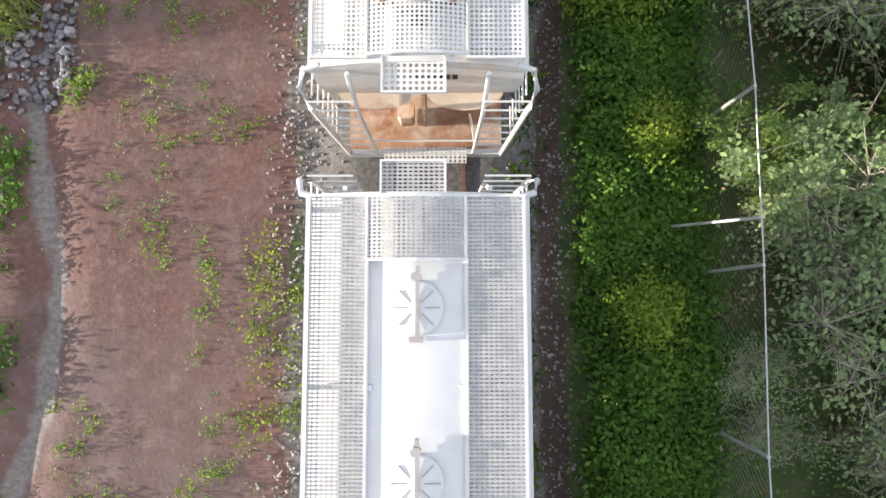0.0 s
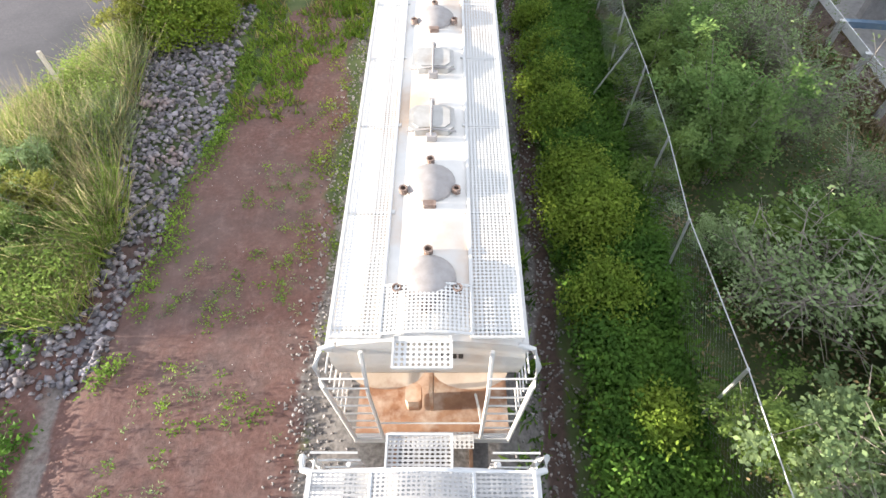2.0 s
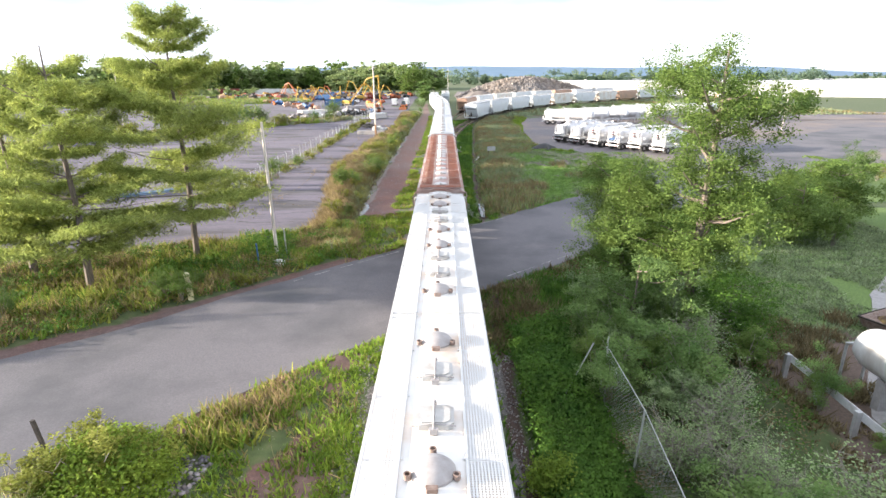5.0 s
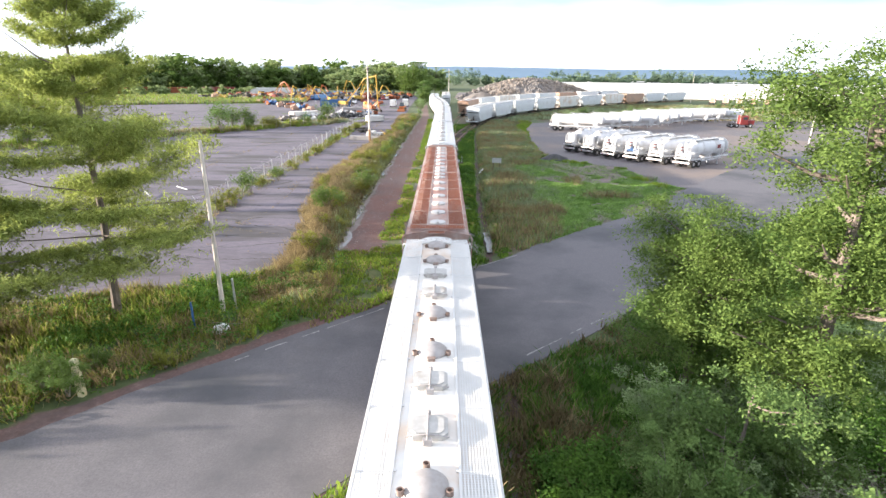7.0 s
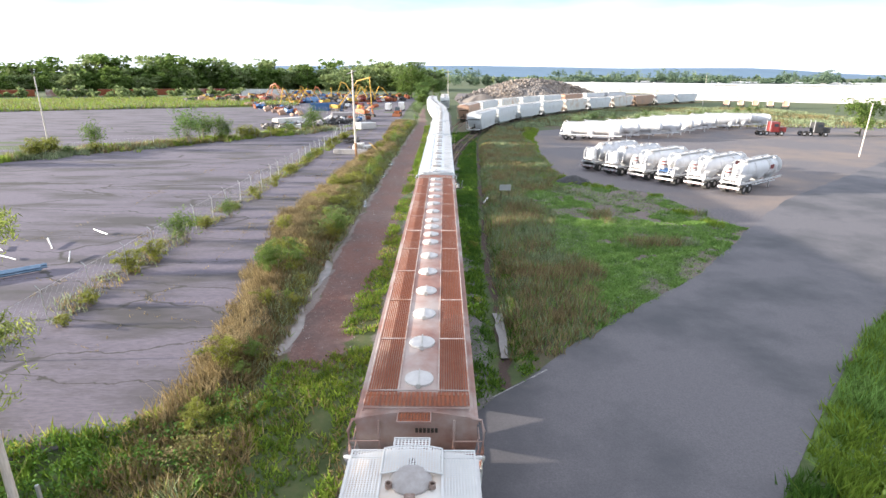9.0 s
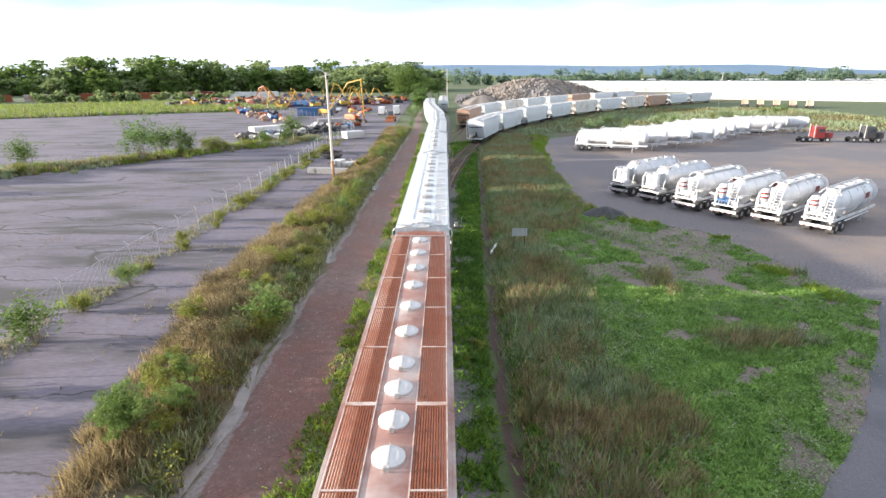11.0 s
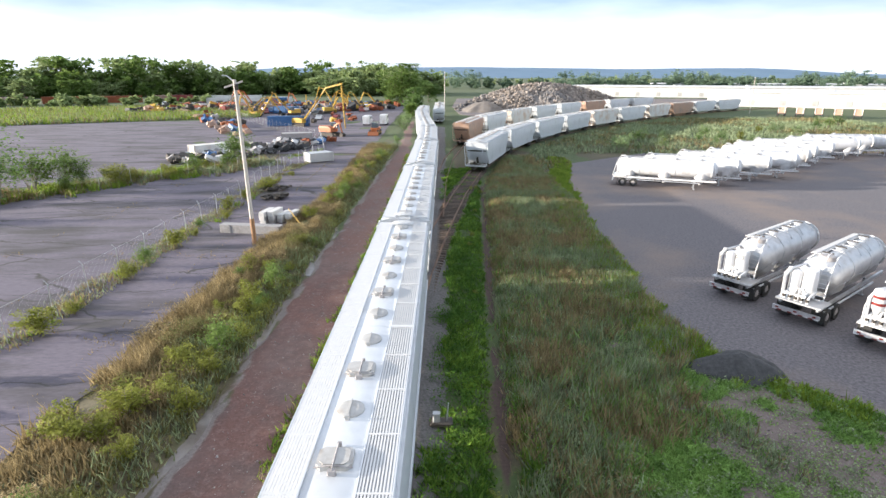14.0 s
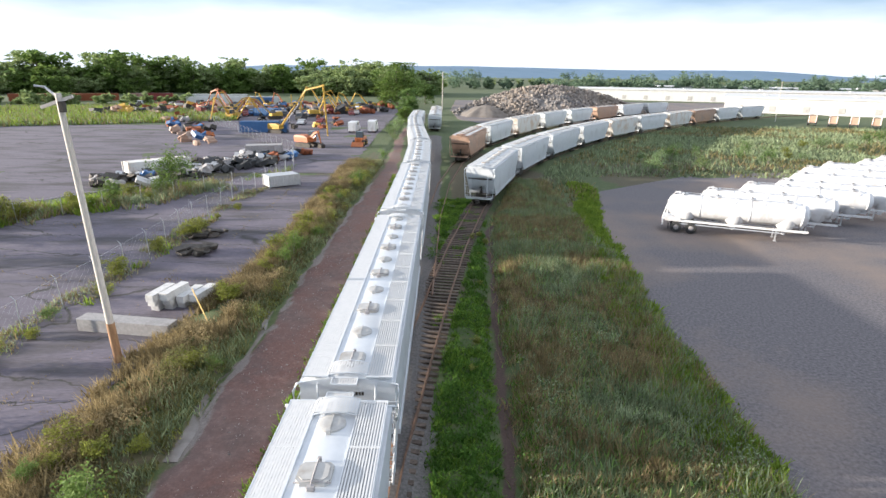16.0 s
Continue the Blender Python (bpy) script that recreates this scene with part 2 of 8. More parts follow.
RUBBLE = material("rubble", (0.167, 0.136, 0.112), (0.310, 0.267, 0.223), 0.8, 0.95, islands=0.3, stain=(0.186, 0.174, 0.167), stain_scale=0.05, stain_at=0.5, bump=0.6)
# distance haze is put into the hills' blue colour
HILL = material("haze_blue_hill", (0.093, 0.166, 0.246), (0.118, 0.194, 0.281), 0.01, 1.0, bump=0)
GRASS_GREEN = leafy("green_grass", (0.095, 0.175, 0.026), (0.215, 0.33, 0.046))
GRASS_DRY = leafy("dry_grass", (0.18, 0.138, 0.068), (0.36, 0.288, 0.152), 0.45, 0.34)
GRASS_GREY = leafy("grey_green_grass", (0.155, 0.2, 0.105), (0.33, 0.38, 0.22), 0.45)
GRASS_BROWN = leafy("brown_grass", (0.132, 0.106, 0.054), (0.255, 0.206, 0.112), 0.45, 0.34)
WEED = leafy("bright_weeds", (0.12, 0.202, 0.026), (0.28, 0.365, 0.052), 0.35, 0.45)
# deep bush green; also puts shade into plants on verge and under trees
BUSH = leafy("bush_and_shade_leaves", (0.048, 0.112, 0.019), (0.115, 0.215, 0.032))
SHRUB = leafy("grey_green_shrub", (0.165, 0.24, 0.105), (0.315, 0.405, 0.185), 0.2, 0.36, 0.26)
TREE = leafy("tree_leaves", (0.09, 0.165, 0.045), (0.21, 0.3, 0.09), 0.2, 0.36, 0.22)
TREE_LIGHT = leafy("light_tree_leaves", (0.088, 0.15, 0.034), (0.2, 0.28, 0.07), 0.14)
PINE = leafy("pine_needles", (0.175, 0.23, 0.056), (0.385, 0.43, 0.112), 0.35, 0.45)
# paler green with the haze of distance put into the leaf colour
FAR_TREE = leafy("hazed_far_leaves", (0.165, 0.23, 0.092), (0.335, 0.395, 0.168), 0.22, 0.34)

FRESH = leafy("fresh_grass", (0.155, 0.245, 0.048), (0.350, 0.460, 0.110), 0.4, 0.46)
REED = leafy("pale_reed", (0.30, 0.27, 0.14), (0.54, 0.48, 0.28), 0.4, 0.48)
OLIVE = leafy("olive_brush", (0.105, 0.108, 0.038), (0.225, 0.215, 0.085), 0.4)
# blue-green leaves that carry distance haze in their colour
HAZY_WOOD = leafy("haze_tinted_wood_leaves", (0.100, 0.155, 0.105), (0.190, 0.260, 0.170), 0.2)
LAWN = leafy("short_lawn_grass", (0.135, 0.24, 0.055), (0.27, 0.41, 0.105), 0.4)
BANK_LEAF = leafy("bank_brush_leaves", (0.155, 0.178, 0.032), (0.32, 0.335, 0.072), 0.4, 0.42)

# ---- mesh tools ----


class Geo:
    """Collects verts and faces for one mesh."""

    def __init__(self):
        self.v, self.f = [], []

    def add(self, verts, faces):
        k = len(self.v)
        self.v += [tuple(p) for p in verts]
        self.f += [tuple(k + i for i in q) for q in faces]
        return self

    def box(self, x, y, z, sx, sy, sz, m=None, chamfer=0.0):
        a, b, c = sx / 2, sy / 2, sz / 2
        k = min(chamfer, a * 0.9, b * 0.9)
        if k:
            ring = [(-a + k, -b), (a - k, -b), (a, -b + k), (a, b - k), (a - k, b), (-a + k, b), (-a, b - k), (-a, -b + k)]
            n = 8
        else:
            ring, n = [(-a, -b), (a, -b), (a, b), (-a, b)], 4
        pts = [Vector((px, py, -c)) for px, py in ring] + [Vector((px, py, c)) for px, py in ring]
        if m is not None:
            pts = [m @ p for p in pts]
        pts = [p + Vector((x, y, z)) for p in pts]
        fs = [tuple(range(n))[::-1], tuple(range(n, 2 * n))] + [(i, (i + 1) % n, n + (i + 1) % n, n + i) for i in range(n)]
        return self.add(pts, fs)

    def loft(self, rings, cap=True, closed=True):
        n = len(rings[0])
        vs = [p for r in rings for p in r]
        fs = []
        for a in range(len(rings) - 1):
            for i in range(n if closed else n - 1):
                j = (i + 1) % n
                fs.append((a * n + i, a * n + j, (a + 1) * n + j, (a + 1) * n + i))
        if cap:
            fs += [tuple(range(n))[::-1], tuple(range((len(rings) - 1) * n, len(rings) * n))]
        return self.add(vs, fs)

    def tube(self, points, r, n=6, r_end=None, cap=True):
        pts = [Vector(p) for p in points]
        rings = []
        for i, p in enumerate(pts):
            d = (pts[min(i + 1, len(pts) - 1)] - pts[max(i - 1, 0)]).normalized()
            u = d.orthogonal().normalized() if abs(d.z) < 0.95 else Vector((1, 0, 0))
            u = (u - d * u.dot(d)).normalized()
            w = d.cross(u)
            k = r if r_end is None else r + (r_end - r) * i / (len(pts) - 1)
            rings.append([p + k * (math.cos(q) * u + math.sin(q) * w) for q in (2 * math.pi * j / n for j in range(n))])
        return self.loft(rings, cap)

    def turn(self, origin, axis, profile, n=16):
        """A body of revolution: profile of (radius, height along axis)."""
        o, d = Vector(origin), Vector(axis).normalized()
        u = d.orthogonal().normalized()
        w = d.cross(u)
        return self.loft([[o + d * h + r * (math.cos(q) * u + math.sin(q) * w) for q in (2 * math.pi * j / n for j in range(n))] for r, h in profile])

    def mesh(self, name, smooth=False):
        me = bpy.data.meshes.new(name)
        me.from_pydata(self.v, [], self.f)
        if smooth:
            me.polygons.foreach_set("use_smooth", [True] * len(me.polygons))
            me.set_sharp_from_angle(angle=radians(40))
        return me


def part(name, geo, mat, parent=None, label="", smooth=False, at=None):
    me = geo if isinstance(geo, bpy.types.Mesh) else geo.mesh(name, smooth)
    if not me.materials:
        me.materials.append(mat)
    ob = new(name, me)
    if at is not None:
        ob.matrix_basis = at
    if parent is not None:
        ob.parent = parent
    if label:
        ob["label"] = label
    return ob


def thing(name, m, label, category, group="", kind=""):
    ob = new(name)
    ob.empty_display_size = 0.3
    ob.matrix_basis = m
    return tagged(ob, label, category, group, kind)


def quads(name, verts, mat, kind="stuff", n=4):
    """One mesh of many free polygons of n corners each, from an array (count * n, 3)."""
    me = bpy.data.meshes.new(name)
    count = len(verts) // n
    me.vertices.add(len(verts))
    me.vertices.foreach_set("co", np.asarray(verts, dtype=np.float32).ravel())
    me.loops.add(count * n)
    me.loops.foreach_set("vertex_index", np.arange(count * n, dtype=np.int32))
    me.polygons.add(count)
    me.polygons.foreach_set("loop_start", np.arange(0, count * n, n, dtype=np.int32))
    me.update(calc_edges=True)
    me.materials.append(mat)
    return me


rng = np.random.default_rng(7)


def leaf_verts(centres, size, flat=0.5, long=1.0):
    """A bent diamond for each centre; flat pulls the leaves towards level."""
    n = len(centres)
    size = np.broadcast_to(np.asarray(size, dtype=float), (n,))[:, None]
    nor = rng.normal(size=(n, 3)) * [1, 1, 1]
    nor[:, 2] = np.abs(nor[:, 2]) + flat
    nor /= np.linalg.norm(nor, axis=1)[:, None]
    a = np.cross(nor, rng.normal(size=(n, 3)))
    a /= np.linalg.norm(a, axis=1)[:, None] + 1e-9
    b = np.cross(nor, a)
    k = rng.uniform(0.6, 1.3, (n, 1)) * size
    out = np.stack([centres - a * k * long, centres - b * k * 0.55, centres + a * k * long - nor * k * 0.3, centres + b * k * 0.55], 1)
    return out.reshape(-1, 3)


def blade_verts(base, height, lean=0.35, width=0.02):
    """A grass blade (a triangle) at each base point."""
    n = len(base)
    h = np.broadcast_to(np.asarray(height, dtype=float), (n,)) * rng.uniform(0.5, 1.25, n)
    q = rng.uniform(0, 2 * math.pi, n)
    side = np.stack([np.cos(q), np.sin(q), np.zeros(n)], 1) * (width * rng.uniform(0.6, 1.6, n))[:, None]
    tip = base + np.stack([rng.normal(0, lean, n) * h, rng.normal(0, lean, n) * h, h], 1)
    return np.stack([base - side, base + side, tip], 1).reshape(-1, 3)


def noise2(x, y, s, seed=0.0):
    """Smooth 2D value noise in 0..1 for arrays."""
    x, y = np.asarray(x, float) / s + seed * 17.3, np.asarray(y, float) / s + seed * 9.1
    i, j = np.floor(x), np.floor(y)
    u, v = x - i, y - j
    u, v = u * u * (3 - 2 * u), v * v * (3 - 2 * v)

    def h(a, b):
        k = np.sin(a * 127.1 + b * 311.7 + seed * 74.7) * 43758.5453
        return k - np.floor(k)
    return (h(i, j) * (1 - u) + h(i + 1, j) * u) * (1 - v) + (h(i, j + 1) * (1 - u) + h(i + 1, j + 1) * u) * v


def fbm(x, y, s, seed=0.0):
    return 0.5 * noise2(x, y, s, seed) + 0.3 * noise2(x, y, s / 2.3, seed + 1) + 0.2 * noise2(x, y, s / 5.1, seed + 2)


def smooth(a, b, x):
    t = np.clip((np.asarray(x, float) - a) / (b - a), 0, 1)
    return t * t * (3 - 2 * t)

# ---- the plan, as lines along y ----


def line(ys, xs):
    return lambda y: np.interp(y, ys, xs)


DIRT_L = line([-40, 8, 14, 20, 26, 29, 56, 70, 115, 150, 185, 215, 245], [-12, -12.5, -8.4, -6.6, -6.0, -4.0, -6.6, -7.0, -6.9, -6.6, -6.3, -7.2, -7.5])
DIRT_R = line([-40, 20, 29, 56, 70, 115, 150, 185, 215, 245], [-2.5, -2.6, -3.6, -4.4, -3.7, -3.4, -3.4, -4.0, -5.6, -6.5])
LOT_R = line([40, 50, 57, 63, 80, 110, 143, 170], [-10.4, -10.0, -10.0, -10.8, -13.6, -12.8, -10.8, -12])
DITCH = line([-60, 30, 58, 79, 103, 130, 148, 175], [2.7, 2.75, 3.6, 4.1, 5.3, 6.6, 7.6, 13])
ROAD_NEAR = [(-60, -12), (-30, 6), (-17, 16), (-13.4, 20.0), (-12.0, 22.2), (-9.5, 28.0), (-6.2, 31.6), (-2.8, 34.7), (2.5, 40.6), (4.7, 42.4),
             (9, 46.2), (11.6, 49.2), (15.2, 53.1), (19.4, 57.5), (24.8, 62.5), (60, 92), (120, 138)]
ROAD_FAR = [(-78, 4), (-42, 19), (-28, 27), (-21.4, 30.9), (-16.2, 34.6), (-11.2, 39.9), (-7.1, 44.0), (-4.6, 46.4), (-2.5, 48.6), (2.4, 53.8),
            (5.5, 57.4), (10.4, 62.3), (17.2, 68.5), (21.5, 73.5), (25.8, 79.0), (36.7, 91.5), (90, 138)]
YARD_EDGE = [(26.2, 80.5), (25.0, 88), (24.2, 94.5), (19.8, 98.4), (16.2, 102), (15.4, 109), (15.8, 116), (16.3, 122), (16.1, 127.5), (17.6, 137), (19.2, 151), (22.7, 165), (40, 178), (75, 186), (160, 186)]


def seg_y(points):
    xs, ys = [p[0] for p in points], [p[1] for p in points]
    return lambda x: np.interp(x, xs, ys)


NEAR_Y, FAR_Y = seg_y(ROAD_NEAR), seg_y(ROAD_FAR)


def on_road(x, y, grow=0.0):
    return (y > NEAR_Y(x) - grow) & (y < FAR_Y(x) + grow)


def on_yard(x, y, grow=0.0):
    edge = np.interp(y, [p[1] for p in YARD_EDGE[:12]], [p[0] for p in YARD_EDGE[:12]])
    return (y > 80.5) & (y < 176) & (x > edge - grow)


def on_lot(x, y, grow=0.0):
    """The old paved lots on the left."""
    return (x < LOT_R(y) + grow) & (y > 51.4 + 0.482 * (x + 12) - grow) & (y < 165 + 1.35 * (x + 29)) & (x > -110)


def height(x, y):
    x, y = np.asarray(x, float), np.asarray(y, float)
    z = (0.10 * (noise2(x, y, 7, 9) - 0.5) + 0.05 * (noise2(x, y, 2.9, 8) - 0.5)) * (np.abs(x) > 2.3)
    d = np.abs(x - DITCH(y))
    road = smooth(3.0, 0.2, np.maximum(0, np.maximum(NEAR_Y(x) - y, y - FAR_Y(x))))
    z = z - 0.45 * smooth(1.3, 0.15, d) * (1 - road) * (y < 175)
    w = np.where(y < 15, -8.0, DIRT_L(y) - 0.5)
    z = z - 0.17 * smooth(0.75, 0.0, np.abs(x - w + 0.25 * np.sin(y * 0.7))) * smooth(0, 3, np.maximum(0, FAR_Y(x) - 1 - y) + np.maximum(0, y - FAR_Y(x))) * (np.abs(y - 40) > 14)
    bank = (x < DIRT_L(y) - 0.8) & (x > LOT_R(y)) & (y > 55) & (y < 175)
    z = z + np.where(bank, 0.35 * smooth(0, 1.5, np.minimum(DIRT_L(y) - 0.8 - x, x - LOT_R(y))), 0)
    z = z + 0.22 * smooth(2.6, 1.5, np.abs(x))
    flat = on_road(x, y, 0.6) | ((x > 19.0) & (y < 48)) | ((x > 14.4) & (y < 31)) | on_yard(x, y, 0.5) | on_lot(x, y, 0.3)
    return np.where(flat, -0.015, z)


# ---- ground: one sheet to the horizon ----
gx = np.concatenate([[-3500, -1500, -700, -350, -200, -120, -80, -60, -48], np.arange(-40, -14, 1.0), np.arange(-14, 8, 0.3), np.arange(8, 30, 0.7), np.arange(30, 60, 3.0), [70, 100, 160, 260, 500, 1000, 2000, 3500]])
gy = np.concatenate([[-800, -300, -120, -70], np.arange(-45, -12, 2.0), np.arange(-12, 70, 0.35), np.arange(70, 170, 0.7), np.arange(170, 260, 4.0), [280, 320, 380, 460, 600, 800, 1100, 1600, 2400, 4500]])
mx_, my_ = np.meshgrid(gx, gy)
gz = height(mx_, my_)
far = (np.abs(mx_) > 90) | (my_ > 262) | (my_ < -50)
gz[far] = -0.05
nx, ny = len(gx), len(gy)
gme = bpy.data.meshes.new("ground")
idx = np.arange(nx * ny).reshape(ny, nx)
gfaces = np.stack([idx[:-1, :-1], idx[:-1, 1:], idx[1:, 1:], idx[1:, :-1]], -1).reshape(-1, 4)
gme.vertices.add(nx * ny)
gme.vertices.foreach_set("co", np.stack([mx_, my_, gz], -1).astype(np.float32).ravel())
gme.loops.add(len(gfaces) * 4)
gme.loops.foreach_set("vertex_index", gfaces.astype(np.int32).ravel())
gme.polygons.add(len(gfaces))
gme.polygons.foreach_set("loop_start", np.arange(0, len(gfaces) * 4, 4, dtype=np.int32))
gme.update(calc_edges=True)
gme.polygons.foreach_set("use_smooth", [True] * len(gfaces))

X, Y = mx_.ravel(), my_.ravel()
wob = 1.5 * (fbm(X, Y, 3, 3) - 0.5) + 0.5 * (noise2(X, Y, 0.8, 4) - 0.5)
red = smooth(-0.5, 0.4, np.minimum(X + wob - DIRT_L(Y), DIRT_R(Y) + wob - X)) * ((Y < 33) | (Y > 56.5 + wob)) * (Y < 250)
red = np.maximum(red, 0.9 * smooth(-14, -10, X) * smooth(-8, -9, X) * smooth(13, 8, Y) * smooth(-0.2, 0.4, fbm(X, Y, 4, 8) - 0.3))
edge = np.minimum(np.abs(Y - NEAR_Y(X)), np.abs(Y - FAR_Y(X)))
red = np.maximum(red, smooth(1.7, 0.9, edge + 0.6 * wob) * (X < -2) * (X > -60))
stone = smooth(3.2, 2.4, np.abs(X + wob * 0.6)) * (Y < 230)
mud = smooth(0.42, 0.1, np.abs(X + 0.4 * wob - DITCH(Y))) * (Y < 150) * np.maximum(smooth(0.2, 0.45, fbm(X, Y, 5, 19)), Y < 42)
dry = smooth(0.35, 0.75, fbm(X, Y, 9, 5) + 0.25 * (fbm(X, Y, 1.5, 6) - 0.5)) * (Y > 52) * ((X > 4.2) | (X < DIRT_L(Y))) * (Y < 200)
bare = smooth(0.66, 0.5, fbm(X, Y, 2.4, 11) * 0.85 + 0.45 * (noise2(X, Y, 1.1, 37) - 0.5) * smooth(9.5, 14, X) + 0.16 * smooth(22, 11, X) + 0.07 + 0.1 * smooth(86, 76, Y) - 0.12 * smooth(82, 92, Y) * smooth(12.5, 16, X)) * ((Y > 64) & (Y < 104) & (X > 10) & (X < 34))
bare = np.maximum(bare, smooth(3.0, 0.5, np.interp(Y, [p[1] for p in YARD_EDGE[:12]], [p[0] for p in YARD_EDGE[:12]]) - X + 2 * wob) * (Y > 78) * (Y < 130))
lawn = smooth(0.3, 0.5, fbm(X, Y, 5, 12) + 0.2) * (((Y > 62) & (Y < 100) & (X > 9)) | ((X > 13) & (Y < 60)))
pale = smooth(0.42, 0.06, np.abs(X + 0.7 * wob - DIRT_L(Y) + 0.1)) * smooth(0.25, 0.5, fbm(X, Y, 3, 29)) * (Y > 58) * (Y < 170)
pale = np.maximum(pale, 0.8 * smooth(0.42, 0.1, np.abs(X + 0.6 * wob + 8.0 + 0.25 * np.sin(Y * 0.7))) * (Y < 11.5))
brown = smooth(12.8, 13.8, X + wob) * smooth(21, 20, X + wob) * smooth(37, 34, Y)
for nm, val in (("red", red), ("stone", stone), ("dry", dry), ("bare", bare), ("mud", mud), ("lawn", lawn), ("pale", pale), ("brown", brown)):
    at = gme.attributes.new(nm, "FLOAT", "POINT")
    at.data.foreach_set("value", np.clip(val, 0, 1).astype(np.float32))


def ground_material():
    m = bpy.data.materials.new("ground_cover")
    m.use_nodes = True
    n, l = m.node_tree.nodes, m.node_tree.links
    b = n["Principled BSDF"]
    b.inputs["Roughness"].default_value = 0.95
    geo = n.new("ShaderNodeNewGeometry")

    def tex(scale, detail=6, rough=0.65):
        t = n.new("ShaderNodeTexNoise")
        t.inputs["Scale"].default_value, t.inputs["Detail"].default_value, t.inputs["Roughness"].default_value = scale, detail, rough
        l.new(geo.outputs["Position"], t.inputs["Vector"])
        return t.outputs["Fac"]

    def ramp(fac, *stops):
        r = n.new("ShaderNodeValToRGB")
        for i, (p, c) in enumerate(stops):
            e = r.color_ramp.elements[i] if i < 2 else r.color_ramp.elements.new(p)
            e.position, e.color = p, (*c, 1)
        l.new(fac, r.inputs["Fac"])
        return r.outputs["Color"]

    def mix(fac, a, c):
        x = n.new("ShaderNodeMix")
        x.data_type = "RGBA"
        l.new(fac, x.inputs["Factor"])
        l.new(a, x.inputs["A"])
        l.new(c, x.inputs["B"])
        return x.outputs["Result"]

    def mask(name, fine):
        a = n.new("ShaderNodeAttribute")
        a.attribute_name = name
        s = n.new("ShaderNodeMath")
        s.operation = "ADD"
        l.new(a.outputs["Fac"], s.inputs[0])
        l.new(fine, s.inputs[1])
        r = n.new("ShaderNodeMapRange")
        r.inputs["From Min"].default_value, r.inputs["From Max"].default_value = 0.85, 1.15
        l.new(s.outputs[0], r.inputs["Value"])
        return r.outputs[0]

    fine, mid, big = tex(9.0), tex(1.3), tex(0.16)
    col = ramp(mid, (0.3, (0.042, 0.062, 0.020)), (0.5, (0.065, 0.092, 0.030)), (0.72, (0.105, 0.112, 0.050)))
    col = mix(mask("dry", mid), col, ramp(fine, (0.3, (0.055, 0.050, 0.028)), (0.7, (0.115, 0.098, 0.056))))
    col = mix(mask("lawn", mid), col, ramp(fine, (0.3, (0.07, 0.118, 0.026)), (0.7, (0.15, 0.225, 0.055))))
    col = mix(mask("brown", mid), col, ramp(fine, (0.3, (0.07, 0.05, 0.04)), (0.7, (0.16, 0.115, 0.09))))
    col = mix(mask("bare", fine), col, ramp(fine, (0.3, (0.105, 0.080, 0.072)), (0.7, (0.235, 0.19, 0.17))))
    dirt = ramp(fine, (0.25, (0.078, 0.041, 0.035)), (0.5, (0.118, 0.063, 0.054)), (0.75, (0.165, 0.098, 0.085)))
    dirt = mix(ramp(big, (0.45, (0, 0, 0)), (0.62, (1, 1, 1))), dirt, ramp(mid, (0.3, (0.090, 0.062, 0.058)), (0.7, (0.155, 0.108, 0.100))))
    dirt = mix(ramp(tex(0.55), (0.48, (0, 0, 0)), (0.66, (0.75, 0.75, 0.75))), dirt, ramp(fine, (0.3, (0.062, 0.046, 0.044)), (0.7, (0.112, 0.082, 0.078))))
    dirt = mix(ramp(tex(2.6), (0.50, (0, 0, 0)), (0.68, (0.5, 0.5, 0.5))), dirt, ramp(fine, (0.3, (0.125, 0.080, 0.072)), (0.7, (0.230, 0.165, 0.150))))
    col = mix(mask("red", mid), col, dirt)
    col = mix(mask("pale", mid), col, ramp(fine, (0.3, (0.11, 0.095, 0.09)), (0.7, (0.23, 0.205, 0.195))))
    col = mix(mask("stone", fine), col, ramp(fine, (0.3, (0.07, 0.064, 0.06)), (0.7, (0.20, 0.188, 0.18))))
    col = mix(mask("mud", mid), col, ramp(fine, (0.3, (0.045, 0.03, 0.025)), (0.7, (0.095, 0.062, 0.052))))
    l.new(col, b.inputs["Base Color"])
    bp = n.new("ShaderNodeBump")
    bp.inputs["Strength"].default_value, bp.inputs["Distance"].default_value = 0.4, 0.04
    l.new(fine, bp.inputs["Height"])
    l.new(bp.outputs[0], b.inputs["Normal"])
    return m


gme.materials.append(ground_material())
ground = tagged(new("ground", gme), "red dirt and rough grass beside a railway line", "ground", kind="structure")


def strip(name, near, far, z, thick, mat, label, category, jag=0.25, step=0.8):
    """A paved sheet between two edge lines with ragged, crumbled edges and real thickness."""
    def dense(pts):
        out = []
        for (ax, ay), (bx, by) in zip(pts, pts[1:]):
            k = max(1, min(60, int(math.hypot(bx - ax, by - ay) / step)))
            out += [(ax + (bx - ax) * i / k, ay + (by - ay) * i / k) for i in range(k)]
        return out + [pts[-1]]
    a, b = dense(near), dense(far)
    k = max(len(a), len(b))
    a = [a[round(i * (len(a) - 1) / (k - 1))] for i in range(k)]
    b = [b[round(i * (len(b) - 1) / (k - 1))] for i in range(k)]
    g = Geo()
    rows = []
    for i in range(k):
        (ax, ay), (bx, by) = a[i], b[i]
        ja, jb = jag * (noise2(ax, ay, 1.3, 4) - 0.5), jag * (noise2(bx, by, 1.3, 6) - 0.5)
        rows.append([(ax + ja, ay + ja, z - thick), (ax + ja, ay + ja, z), (bx + jb, by - jb, z), (bx + jb, by - jb, z - thick)])
    g.loft(rows, cap=True)
    return tagged(part(name, g, mat), label, category, kind="structure")


